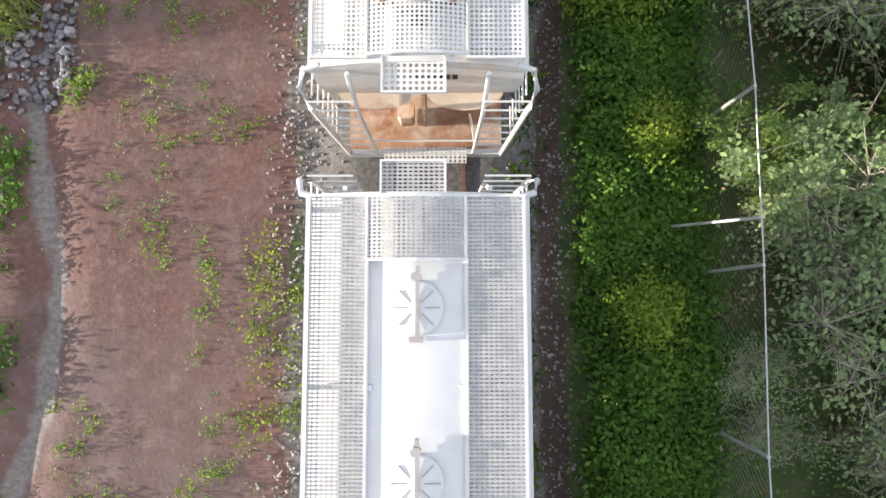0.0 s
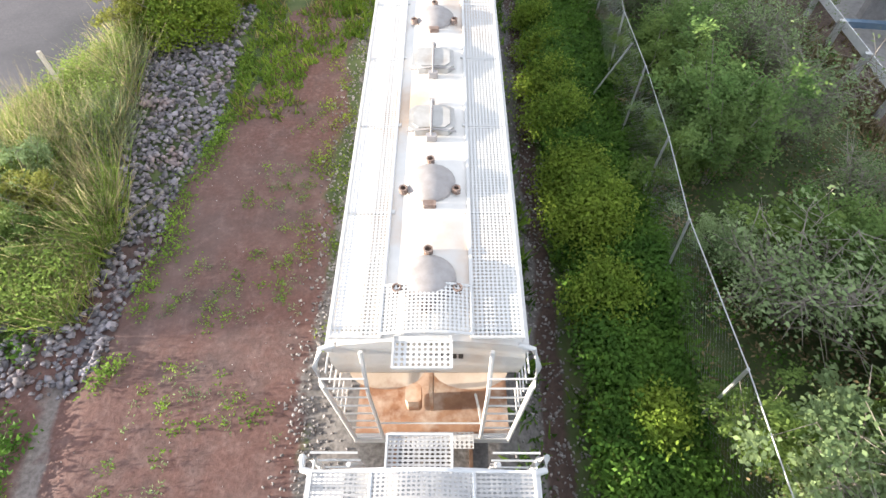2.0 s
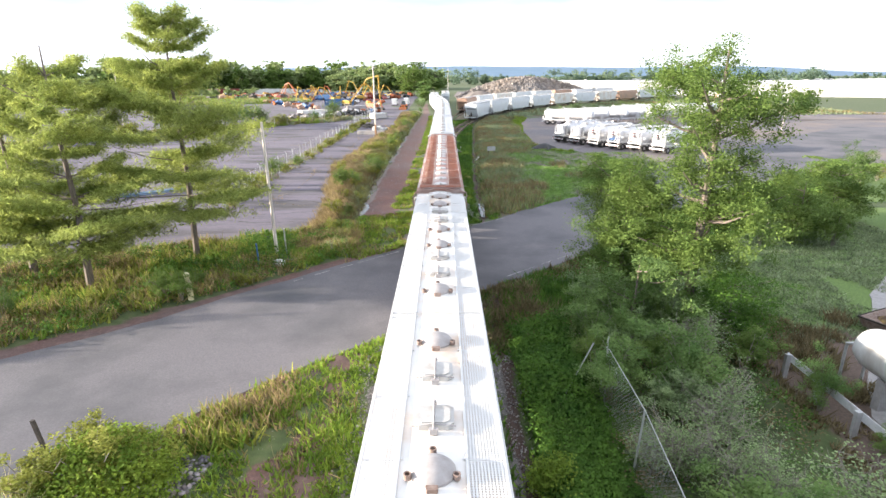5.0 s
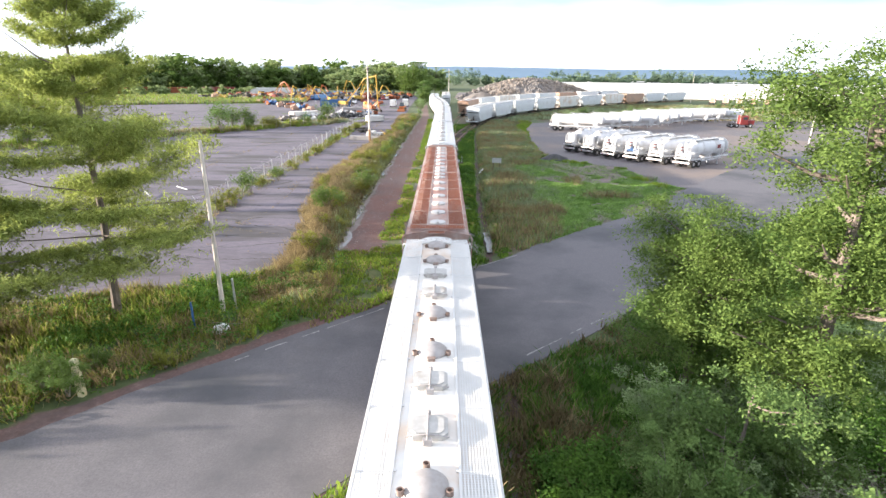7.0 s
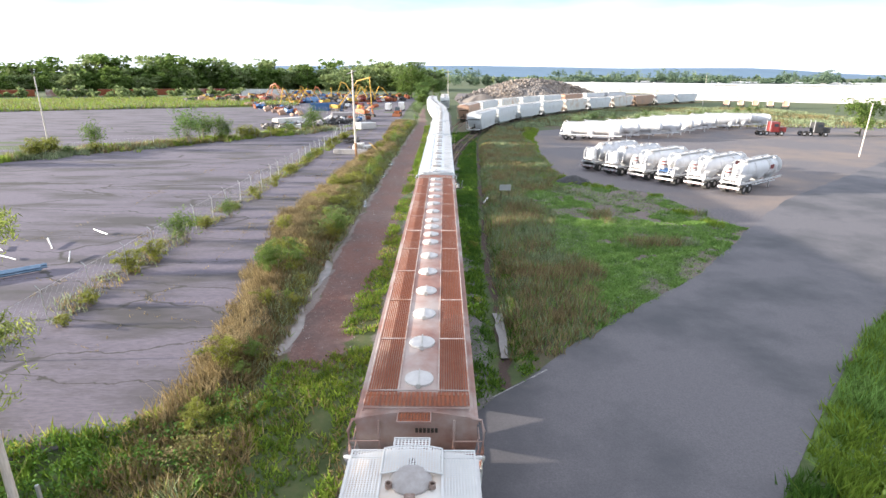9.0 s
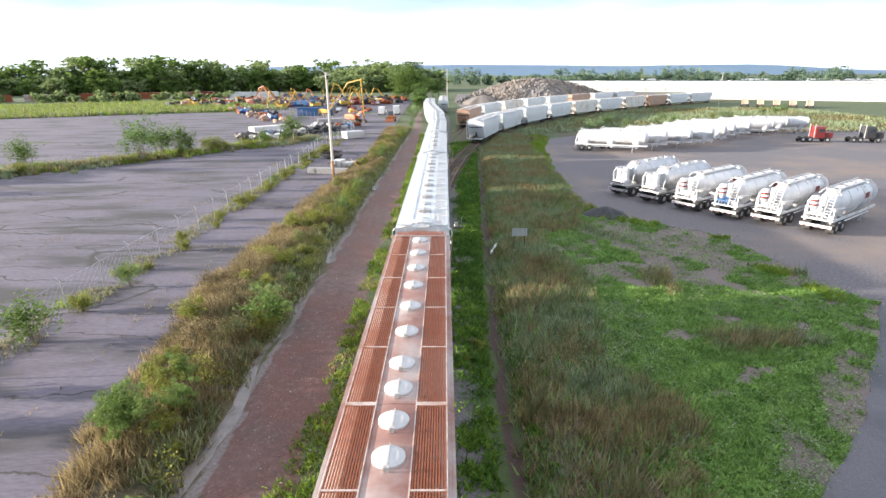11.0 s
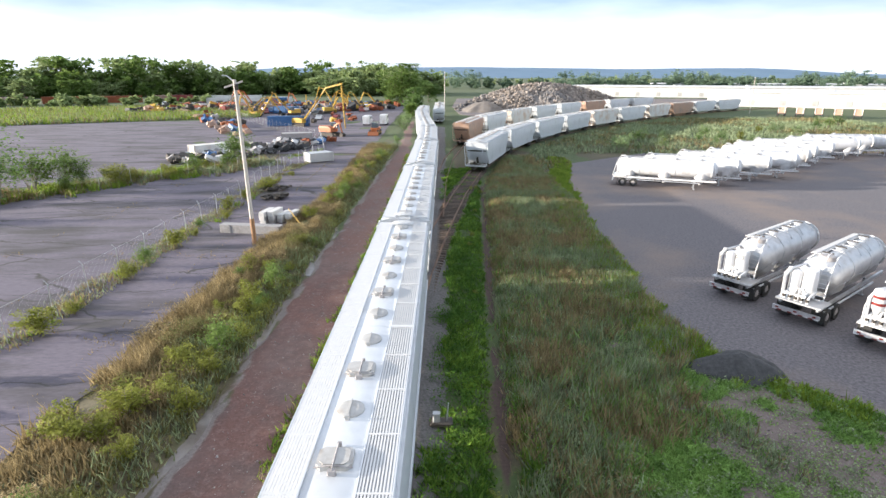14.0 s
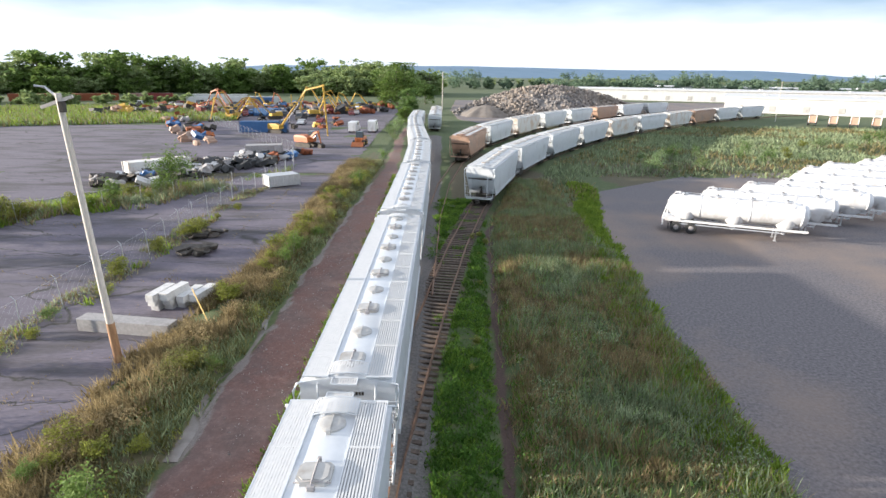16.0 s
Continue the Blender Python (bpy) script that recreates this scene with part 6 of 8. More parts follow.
def pine(x, y, h, label, seed, wide=1.0):
    """A white pine: bare trunk, level whorled boughs in layers, and long needles in flat tufts."""
    q = np.random.default_rng(seed)
    root = thing("pine_tree", pose(x, y, -0.05), label, "tree")
    g = Geo()
    g.tube([(0, 0, 0), (0.1, 0.1, h * 0.35), (0.05, -0.1, h * 0.7), (0, 0, h)], 0.22, 8, 0.03)
    cs = []
    z = 0.22 * h
    while z < h * 0.98:
        n = int(q.integers(3, 6))
        a0 = q.uniform(0, 6.28)
        for k in range(n):
            a = a0 + k * 6.28 / n + q.uniform(-0.3, 0.3)
            reach = (0.42 * h) * (1 - (z / h)) ** 0.75 * q.uniform(0.35, 1.15) + 0.45
            reach = min(reach * 1.15 * wide, 5.4)
            d = Vector((math.cos(a), math.sin(a), 0))
            rise = q.uniform(-0.12, 0.30) + 0.5 * (z / h) ** 2
            e = Vector((0, 0, z)) + d * reach + Vector((0, 0, reach * rise))
            g.tube([(0, 0, z), Vector((0, 0, z)) + d * reach * 0.5 + Vector((0, 0, reach * rise * 0.35)), e], 0.05, 4, 0.012)
            if q.random() < 0.22:
                continue
            m_ = int(84 * reach)
            t = q.uniform(0.25, 1.05, m_)
            side = np.array([-d.y, d.x, 0])
            p = np.array([0, 0, z]) + np.outer(t, np.array(d) * reach) + np.outer(t ** 1.6, [0, 0, reach * rise])
            p += np.outer(q.normal(0, 0.21 * reach, m_) * (1.15 - 0.6 * np.abs(t - 0.6)), side) + q.normal(0, 1, (m_, 3)) * [0.10, 0.10, 0.10]
            cs.append(p)
        z += q.uniform(0.6, 1.4)
    part("trunk", g, BARK, root)
    c = np.concatenate(cs)
    c = np.repeat(c, 10, 0) + rng.normal(0, 1, (len(c) * 10, 3)) * [0.15, 0.15, 0.10]
    part("needles", quads("needles", leaf_verts(c, 0.038, 0.2, 3.6), PINE), PINE, root)
    return root


pine(-16.3, 46.7, 15.2, "tall white pine with layered boughs beside the road", 11, 1.22)
pine(-19.6, 40.6, 13.0, "white pine with broad level boughs beside the road", 12)
pine(-24.5, 43.0, 11.5, "white pine with sparse boughs near the old lot", 13)
broadleaf(12.0, 36.5, 13.7, 3.3, 84000, 0.060, TREE_LIGHT, "large leafy tree with light green crown by the road", 0.14, 21, 30, 0.075)
broadleaf(9.8, 40.0, 7.6, 2.6, 98000, 0.047, TREE_LIGHT, "light green feathery young tree by the road edge", 0.06, 22, 34, 0.095)
# the understory shade is put into this low tree's leaf colour
broadleaf(12.6, 34.0, 3.4, 2.2, 22000, 0.045, BUSH, "low leafy tree beneath the large tree, shade put into its dark leaves", 0.1, 23, 20, 0.12)
broadleaf(26.0, 50.5, 4.6, 2.8, 22000, 0.075, TREE_LIGHT, "low leafy tree along the road edge", 0.1, 25, 20, 0.10)
broadleaf(31.0, 54.5, 5.0, 3.2, 20000, 0.09, TREE_LIGHT, "leafy tree along the road edge", 0.15, 26)
broadleaf(8.2, 33.8, 4.6, 2.1, 14000, 0.055, TREE, "small leafy tree at the fence end", 0.1, 27)
broadleaf(93, 158, 8.0, 4.0, 5000, 0.22, TREE_LIGHT, "leafy tree at the far side of the trailer yard", 0.2, 28)
broadleaf(-17, 340, 18.5, 9.5, 9000, 0.42, TREE_LIGHT, "large round leafy tree behind the machine yard", 0.12, 29, 26)
broadleaf(-9.5, 300, 9, 4.5, 4000, 0.32, TREE, "leafy tree beside the far rails", 0.1, 30)
broadleaf(-8.5, 262, 5.0, 2.6, 3000, 0.22, TREE_LIGHT, "leafy tree beside the far rails", 0.1, 31)
broadleaf(-6, 372, 11, 6, 4000, 0.4, TREE, "leafy tree beyond the far rails", 0.1, 32)

far_protos = []
for k in range(6):
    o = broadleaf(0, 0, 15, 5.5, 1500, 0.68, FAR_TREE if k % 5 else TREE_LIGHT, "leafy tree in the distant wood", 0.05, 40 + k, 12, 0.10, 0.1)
    far_protos.append(o)


def far_row(n, p, depth, tall, label="leafy tree in the distant wood"):
    for i in range(n):
        t = (i + random.random()) / n
        seg = t * (len(p) - 1)
        a, b = p[int(seg)], p[min(int(seg) + 1, len(p) - 1)]
        u = seg - int(seg)
        x, y = a[0] + (b[0] - a[0]) * u + random.uniform(-4, 4), a[1] + (b[1] - a[1]) * u + random.uniform(-depth, depth)
        o = copy_thing(random.choice(far_protos), Matrix.Translation((x, y, -0.5)) @ Matrix.Rotation(random.uniform(0, 6.28), 4, "Z"))
        s = tall / 15 * random.choice((0.78, 0.82, 0.86, 0.9, 0.95, 1.22)) * random.uniform(0.93, 1.07)
        o.scale = (s * random.uniform(1.2, 1.8), s * random.uniform(1.2, 1.8), s)


far_row(120, [(-420, 400), (-250, 455), (-150, 500), (-70, 520), (-20, 480)], 22, 20)
far_row(40, [(-420, 350), (-250, 430), (-190, 455)], 14, 13)
far_row(26, [(-90, 470), (-30, 470), (0, 520)], 20, 14)


def far_wood(rows, leaves, size):
    out = []
    for n, p, depth, tall in rows:
        for i in range(n):
            seg = (i + rng.random()) / n * (len(p) - 1)
            a, b = np.array(p[int(seg)]), np.array(p[min(int(seg) + 1, len(p) - 1)])
            c = a + (b - a) * (seg - int(seg)) + rng.normal(0, 0.5, 2) * depth
            h = tall * rng.choice([0.55, 0.65, 0.75, 0.9, 1.3]) * rng.uniform(0.9, 1.1)
            lumps = rng.normal(0, 1, (14, 3)) * [0.26 * h, 0.26 * h, 0.2 * h] + [0, 0, 0.48 * h]
            q = lumps[rng.integers(0, 14, leaves)] + rng.normal(0, 0.075 * h, (leaves, 3))
            q[:, 2] = np.clip(q[:, 2], 0.3, h)
            out.append(q + [*c, 0])
    return leaf_verts(np.concatenate(out), size, 0.5)


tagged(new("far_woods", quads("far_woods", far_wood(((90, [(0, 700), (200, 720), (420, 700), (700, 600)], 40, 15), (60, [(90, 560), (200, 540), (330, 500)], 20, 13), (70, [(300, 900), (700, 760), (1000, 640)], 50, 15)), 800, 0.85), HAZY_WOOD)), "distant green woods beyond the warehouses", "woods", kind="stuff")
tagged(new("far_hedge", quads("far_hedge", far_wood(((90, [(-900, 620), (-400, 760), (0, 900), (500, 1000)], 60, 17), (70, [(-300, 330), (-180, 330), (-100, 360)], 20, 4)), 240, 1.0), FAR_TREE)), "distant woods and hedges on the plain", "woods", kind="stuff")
for p in far_protos:
    for o in (*p.children_recursive, p):
        bpy.data.objects.remove(o)

# ---- fences, poles and small fixed things ----


def heading(x, y, hx, hy, z=0.0):
    return Matrix.Translation((x, y, z)) @ Matrix.Rotation(-math.atan2(hx, hy), 4, "Z")


def chain_fence(name, pts, tall, label, gap, wire, arm=False, rail=0.02):
    """Posts, rails and a diagonal wire net along a line of points."""
    root = thing(name, Matrix(), label, "fence")
    dense = []
    for a, b in zip(pts, pts[1:]):
        n = max(1, round(math.dist(a, b) / gap))
        dense += [(a[0] + (b[0] - a[0]) * i / n, a[1] + (b[1] - a[1]) * i / n) for i in range(n)]
    dense.append(pts[-1])
    tops = []
    for i, (x, y) in enumerate(dense):
        z = float(height(x, y))
        lx, ly = random.uniform(-0.12, 0.12), random.uniform(-0.1, 0.1)
        g = Geo().tube([(x, y, z - 0.2), (x + lx, y + ly, z + tall)], 0.035, 6)
        if arm:
            g.tube([(x + lx, y + ly, z + tall), (x + lx - 0.22, y + ly, z + tall + 0.25)], 0.02, 5)
        part("post", g, ZINC, root)
        tops.append(Vector((x + lx, y + ly, z + tall)))
    part("top_rail", Geo().tube(tops, rail, 5), ZINC, root)
    net = Geo()
    for a, b, p, q in zip(tops, tops[1:], dense, dense[1:]):
        n = max(2, int((b - a).length / wire))
        lo_a, lo_b = Vector((*p, float(height(*p)) + 0.05)), Vector((*q, float(height(*q)) + 0.05))
        rise = max(1, round(tall / wire))
        for i in range(-rise, n + 1):
            for s in (1, -1):
                u0, u1 = (i, i + rise) if s == 1 else (i + rise, i)
                t0, t1 = 0.0, 1.0
                if max(u0, u1) > n:
                    k = (n - min(u0, u1)) / rise
                    t0, t1 = (0, k) if s == 1 else (1 - k, 1)
                if min(u0, u1) < 0:
                    k = -min(u0, u1) / rise
                    t0, t1 = (k, t1) if s == 1 else (t0, 1 - k)
                if t1 - t0 < 0.02:
                    continue
                f0, f1 = (u0 + (u1 - u0) * t0) / n, (u0 + (u1 - u0) * t1) / n
                c0, c1 = lo_a.lerp(lo_b, f0).lerp(a.lerp(b, f0), t0), lo_a.lerp(lo_b, f1).lerp(a.lerp(b, f1), t1)
                d = (c1 - c0).normalized().cross(Vector((0.6, 0.2, 1))).normalized() * 0.003
                net.add([c0 - d, c0 + d, c1 + d, c1 - d], [(0, 1, 2, 3)])
    ob = part("wire_net", net, ZINC, root, "sagging galvanised wire net")
    return root


fence = chain_fence("chain_link_fence", [(5.6, -12), (5.6, 4.3), (5.6, 10.4), (5.6, 13.8), (5.65, 22), (6.05, 29.4), (6.1, 30.2)], 2.35, "leaning galvanised chain-link fence overgrown with shrubs", 3.2, 0.16, False, 0.013)
for y in (-4.5, 1.8, 8.2, 20.6, 30.0):
    g = Geo().tube([(5.65, y, 2.2), (4.8, y + 0.1, 0.05)], 0.03, 5)
    part("brace", g, ZINC, fence)
chain_fence("lot_fence", [(-19.7, 57), (-20.0, 72), (-20.2, 100), (-20.3, 138), (-21.2, 148), (-20.9, 161), (-19.6, 179), (-24, 196), (-43, 225), (-66, 261)], 2.0, "galvanised chain-link fence along the old lot", 3.4, 0.5, True, 0.008)
chain_fence("hedge_fence", [(-24, 166), (-40, 144), (-66, 113), (-110, 60)], 1.9, "old wire fence in the weedy strip between the lots", 4.0, 0.7, False, 0.008)


def wood_pole(x, y, h, r, lean, label, arms=False, foot=False):
    root = thing("utility_pole", pose(x, y, 0), label, "utility pole")
    top = Vector((lean[0], lean[1], h))
    part("pole", Geo().tube([top * 0.0 - Vector((0, 0, 0.3)), top * 0.18, top * 0.6, top], r, 10, r * 0.65), POLE_WOOD, root, smooth=True)
    if foot:
        part("foot", Geo().tube([(0, 0, -0.2), top * 0.06, top * 0.17], r * 1.05, 10, r * 1.0), POLE_FOOT, root, "orange-brown stained foot", smooth=True)
    if arms:
        part("crossarm", Geo().box(top.x - 0.1, top.y, h - 0.35, 1.5, 0.10, 0.13, Matrix.Rotation(radians(-18), 3, "Y")), POLE_WOOD, root)
        part("lamp_bracket", Geo().tube([(top.x - 0.1, top.y, h - 0.1), (top.x - 0.5, top.y, h + 0.25), (top.x - 0.85, top.y - 0.1, h + 0.3)], 0.05, 6), ZINC, root)
        part("pole_box", Geo().box(top.x + 0.12, top.y - 0.05, h - 0.55, 0.22, 0.25, 0.45, chamfer=0.03), STEEL_DARK, root)
    return root


wood_pole(-11.1, 47.2, 8.7, 0.13, (-0.25, 0.3), "pale weathered light pole standing in roadside weeds")
wood_pole(-13.2, 121.2, 13.1, 0.19, (0.05, -0.7), "leaning grey wooden utility pole with a brown foot", True, True)
wood_pole(-67.8, 130, 11.8, 0.14, (0, 0), "grey wooden pole at the edge of the far lot")
wood_pole(69, 125, 8.5, 0.12, (0.2, 0), "thin wooden pole beside the road")
wood_pole(117, 288, 13, 0.15, (0, 0), "utility pole behind the wagons")
wood_pole(2.6, 330, 15, 0.2, (0, 0), "tall utility pole beside the far tracks")


def post(x, y, h, w, lean, mat, label, name="post"):
    g = Geo().loft([[(a + lean[0] * t, b + lean[1] * t, h * t - 0.1 * (1 - t)) for a, b in ((-w, -w), (w, -w), (w, w), (-w, w))] for t in (0, 1)])
    ob = part(name, g, mat, at=Matrix.Translation((x, y, 0)))
    return tagged(ob, label, "post")


post(-13.4, 39.3, 1.5, 0.11, (-0.1, 0.05), PALE_POST, "short pale yellowish concrete post by the road edge", "concrete_post")
post(-11.85, 20.6, 1.95, 0.05, (-0.1, 0.15), POLE_WOOD, "leaning pale wooden stake by the road edge", "wooden_stake")
post(-12.3, 26.6, 1.3, 0.05, (-0.3, 0.1), STEEL_DARK, "leaning dark metal stake in the weeds", "metal_stake")
post(-11.6, 45.0, 1.4, 0.04, (-0.05, 0), BLUE, "thin blue marker post at the pole foot", "marker_post")
post(-10.5, 47.4, 1.7, 0.04, (-0.05, 0), ZINC, "thin grey marker post behind the pole", "marker_post")
tagged(part("fallen_branch", Geo().tube([(-10.9, 45.3, 0.2), (-10.0, 44.9, 0.35), (-9.4, 45.0, 0.3)], 0.05, 6, 0.02), TWIG), "grey fallen branch at the road edge", "branch")
bag = Geo()
bag.turn((0, 0, 0), (0, 0, 1), [(0.30, 0), (0.42, 0.12), (0.36, 0.30), (0.15, 0.42), (0.0001, 0.44)], 12)
tagged(part("rubbish_bag", bag, TANK_WHITE, at=pose(-10.2, 44.7, 0.0)), "crumpled white rubbish bag at the road edge", "rubbish")

sign = thing("sign_board", pose(7.0, 90.5, float(height(7.0, 90.5))), "small grey sign board on two posts in tall grass", "sign")
part("board", Geo().box(0, 0, 1.45, 1.15, 0.04, 0.6, chamfer=0.01), ZINC, sign)
for s in (-0.4, 0.4):
    part("post", Geo().box(s, 0.05, 0.85, 0.06, 0.05, 1.9), STEEL_DARK, sign)
pipe = Geo().tube([(0, -0.9, 0.1), (0, 0.9, 0.28)], 0.09, 10)
tagged(part("fallen_pipe", pipe, TANK_WHITE, at=pose(5.1, 91.0, -0.2, 0, 0, -18)), "white plastic pipe fallen into the ditch", "pipe")
sw = thing("switch_stand", pose(2.5, 96.6, 0.05), "low dark switch stand beside the rails", "switch stand")
part("base", Geo().box(0, 0, 0.12, 0.9, 0.5, 0.12, chamfer=0.04), STEEL_DARK, sw)
part("lever", Geo().tube([(0.2, 0, 0.15), (0.28, 0, 1.0)], 0.03, 6), ZINC, sw)
part("target", Geo().box(-0.2, 0, 0.35, 0.3, 0.25, 0.4, chamfer=0.05), ZINC, sw)


def heap(name, x, y, rx, ry, h, mat, label, seed, n=30, rough=0.25):
    """A loose heap: a bumpy dome with an uneven foot."""
    g = Geo()
    rings = []
    for j in range(n // 2 + 1):
        t = j / (n // 2)
        ring = []
        for i in range(n * 2):
            a = math.pi * i / n
            k = 1 + 0.5 * (float(noise2(math.cos(a) * 2.5, math.sin(a) * 2.5, 1, seed)) - 0.5)
            px, py = math.cos(a) * rx * k * (1 - t), math.sin(a) * ry * k * (1 - t)
            z = h * (1 - (1 - t) ** 1.5) * (1 - 0.15 * t) + rough * h * (float(fbm(px + x, py + y, max(rx, ry) * 0.25, seed)) - 0.5) * min(1, 4 * t)
            ring.append((px, py, max(z, -0.05) if t else -0.1))
        rings.append(ring)
    g.loft(rings)
    return tagged(part(name, g, mat, at=pose(x, y, 0), smooth=True), label, "heap")


heap("gravel_mound", 16.6, 100.9, 2.2, 1.5, 1.05, BLACK, "dark gravel heap at the yard edge", 3)

# concrete beam and stacked blocks at the pole
beam = Geo().box(0, 0, 0.36, 5.6, 0.9, 0.78, chamfer=0.05)
tagged(part("concrete_beam", beam, CONCRETE, at=pose(-14.6, 124.6, 0, 0, 0, -8)), "long weathered concrete beam lying on the paving", "concrete beam")
BLOCK = Geo().box(0, 0, 0.22, 0.56, 2.1, 0.44, chamfer=0.04).mesh("concrete_block")
for i in range(4):
    for j in range(3):
        if j >= 2 and i >= 2:
            continue
        tagged(part("concrete_block", BLOCK, BLOCK_PALE, at=pose(-14.3 + i * 0.72 + 0.1 * j, 128.4 + 0.25 * i - 0.4 * j, 0.03 + 0.45 * j, 0, 0, -12 + random.uniform(-3, 3))), "pale concrete barrier block in a rough stack", "concrete block", "stacked concrete blocks")
tagged(part("yellow_guy_guard", Geo().tube([(-11.9, 127.1, 1.6), (-9.2, 123.6, 0.0)], 0.035, 6), YELLOW), "yellow guard on a pole guy wire", "guy wire")

# guard rail and tank on the concrete apron
rail = thing("guard_rail", Matrix(), "grey steel guard rail on short posts", "guard rail")
prof = [(0, 0.45), (0.06, 0.5), (0.0, 0.58), (0.06, 0.66), (0, 0.75), (-0.03, 0.75), (-0.03, 0.45)]
part("beam", Geo().loft([[(13.85 + px, y, pz + 0.25) for px, pz in prof] for y in (8, 14, 20, 26, 31.5)]), BRIGHT_ZINC, rail)
for y in np.arange(8.5, 32, 1.9):
    part("post", Geo().box(13.72, y, 0.5, 0.20, 0.16, 1.04, chamfer=0.02), ZINC, rail)


def wheel(parent, x, y, r=0.5, w=0.28, rim=TANK_STEEL, hub=True):
    t = part("wheel", Geo().turn((-w / 2, 0, 0), (1, 0, 0), [(0.0001, 0.04), (r * 0.55, 0.04), (r * 0.6, 0), (r * 0.95, 0), (r, 0.05), (r, w - 0.05), (r * 0.95, w), (r * 0.6, w), (r * 0.55, w - 0.04), (0.0001, w - 0.04)], 18), RUBBER, parent, at=Matrix.Translation((x, y, r)), smooth=True)
    if hub:
        part("hub", Geo().turn((-w / 2 - 0.01, 0, 0), (1, 0, 0), [(0.0001, 0), (r * 0.3, 0), (r * 0.5, 0.06), (r * 0.5, w - 0.04), (r * 0.3, w + 0.02), (0.0001, w + 0.02)], 12), rim, t)
    return t


def tank_trailer(m, length, mat, label, canister=None, group="parked tank trailers", plain=False, number=""):
    """A pneumatic bulk trailer: rear at the origin, nose along y."""
    root = thing("tank_trailer", m, label, "trailer", group)
    r, zc = 1.06, 2.42
    y0 = (1.9 if plain else 1.1) if canister else 0.5
    prof = [(0.0001, y0), (r * 0.55, y0 + 0.05), (r * 0.88, y0 + 0.3), (r, y0 + 0.75), (r, length - 1.6), (r * 0.93, length - 1.0), (r * 0.80, length - 0.5), (r * 0.4, length - 0.3), (0.0001, length - 0.28)]
    if canister and not plain:
        prof = [(0.0001, y0 + 0.35), (0.34, y0 + 0.38), (0.62, y0 + 0.75), (0.86, y0 + 1.45), (r, y0 + 2.5), (r, length - 2.6), (r * 0.86, length - 1.5), (r * 0.55, length - 0.6), (0.0001, length - 0.5)]
    part("tank", Geo().turn((0, 0, zc), (0, 1, 0), prof, 28), mat, root, smooth=True)
    n = 3
    for k in range(n):
        y = y0 + 1.6 + (length - y0 - 3.6) * k / (n - 1)
        part("hopper_cone", Geo().turn((0, y, zc - 0.4), (0, 0, -1), [(1.05, 0), (0.95, 0.5), (0.22, 1.25), (0.14, 1.5)], 18), mat, root, smooth=True)
        band_ = Geo().turn((0, y + 1.1, zc), (0, 1, 0), [(r + 0.004, -0.04), (r + 0.03, -0.03), (r + 0.03, 0.03), (r + 0.004, 0.04)], 28)
        part("tank_band", band_, mat, root, smooth=True)
    for s in (-1, 1):
        part("frame_rail", Geo().box(s * 0.95, length / 2, 1.12, 0.12, length - 0.6, 0.2), mat, root)
        part("side_pipe", Geo().tube([(s * 1.05, 1.0, 0.85), (s * 1.05, length - 2.2, 0.85)], 0.06, 8), TANK_STEEL, root)
        part("landing_leg", Geo().box(s * 0.7, length - 2.7, 0.6, 0.12, 0.12, 1.2).box(s * 0.7, length - 2.7, 0.03, 0.26, 0.26, 0.06), TANK_STEEL, root)
        for y in (1.35, 2.65):
            for q in (0.72, 1.06):
                wheel(root, s * q, y, 0.5, 0.27, LID, q > 1)
        part("mudguard", Geo().box(s * 0.9, 0.66, 0.62, 0.62, 0.03, 0.75), RUBBER, root)
    part("rear_bumper", Geo().box(0, 0.12, 0.75, 2.4, 0.14, 0.22, chamfer=0.03), mat, root)
    for k in range(9):
        part("bumper_stripe", Geo().box(-1.08 + 0.27 * k, 0.035, 0.66, 0.2, 0.03, 0.06), RED if k % 2 else TANK_WHITE, root)
    part("rear_deck", Geo().box(0, 0.9, 1.25, 2.35, 1.5, 0.08, chamfer=0.03), mat, root)
    for s in (-0.95, 0.0, 0.95):
        part("tail_light", Geo().box(s, 0.03, 0.78, 0.16, 0.05, 0.09), RED, root, "red tail light")
    # walkway and hatches along the top
    for s in (-0.42, 0.42):
        part("top_rail", Geo().tube([(s, y0 + 0.7, zc + r + 0.1), (s, length - 1.4, zc + r + 0.1)], 0.03, 5), TANK_STEEL, root)
    for k in range(4):
        y = y0 + 1.3 + (length - y0 - 3.4) * k / 3
        h = part("manhole", Geo().turn((0, y, zc + r - 0.03), (0, 0, 1), [(0.30, 0), (0.30, 0.10), (0.25, 0.16), (0.0001, 0.18)], 14), TANK_STEEL, root, smooth=True)
        part("clamp", Geo().box(0, y, zc + r + 0.16, 0.6, 0.07, 0.05), STEEL_DARK, h)
    lad = Geo()
    foot_y = 0.15 if canister and not plain else y0 - 0.45
    for s in (0.30, 0.78):
        lad.tube([(s, foot_y, 1.2), (s, y0 + 0.02, zc + r * 0.75), (s, y0 + 0.45, zc + r + 0.25), (s, y0 + 0.9, zc + r + 0.3)], 0.032, 6)
    for k in range(9):
        t = k / 8
        yy, zz = foot_y + (y0 - foot_y) * t, 1.3 + t * (zc + r * 0.75 - 1.35)
        lad.tube([(0.30, yy, zz), (0.78, yy, zz)], 0.022, 5)
    part("ladder", lad, TANK_WHITE, root, "white steel ladder")
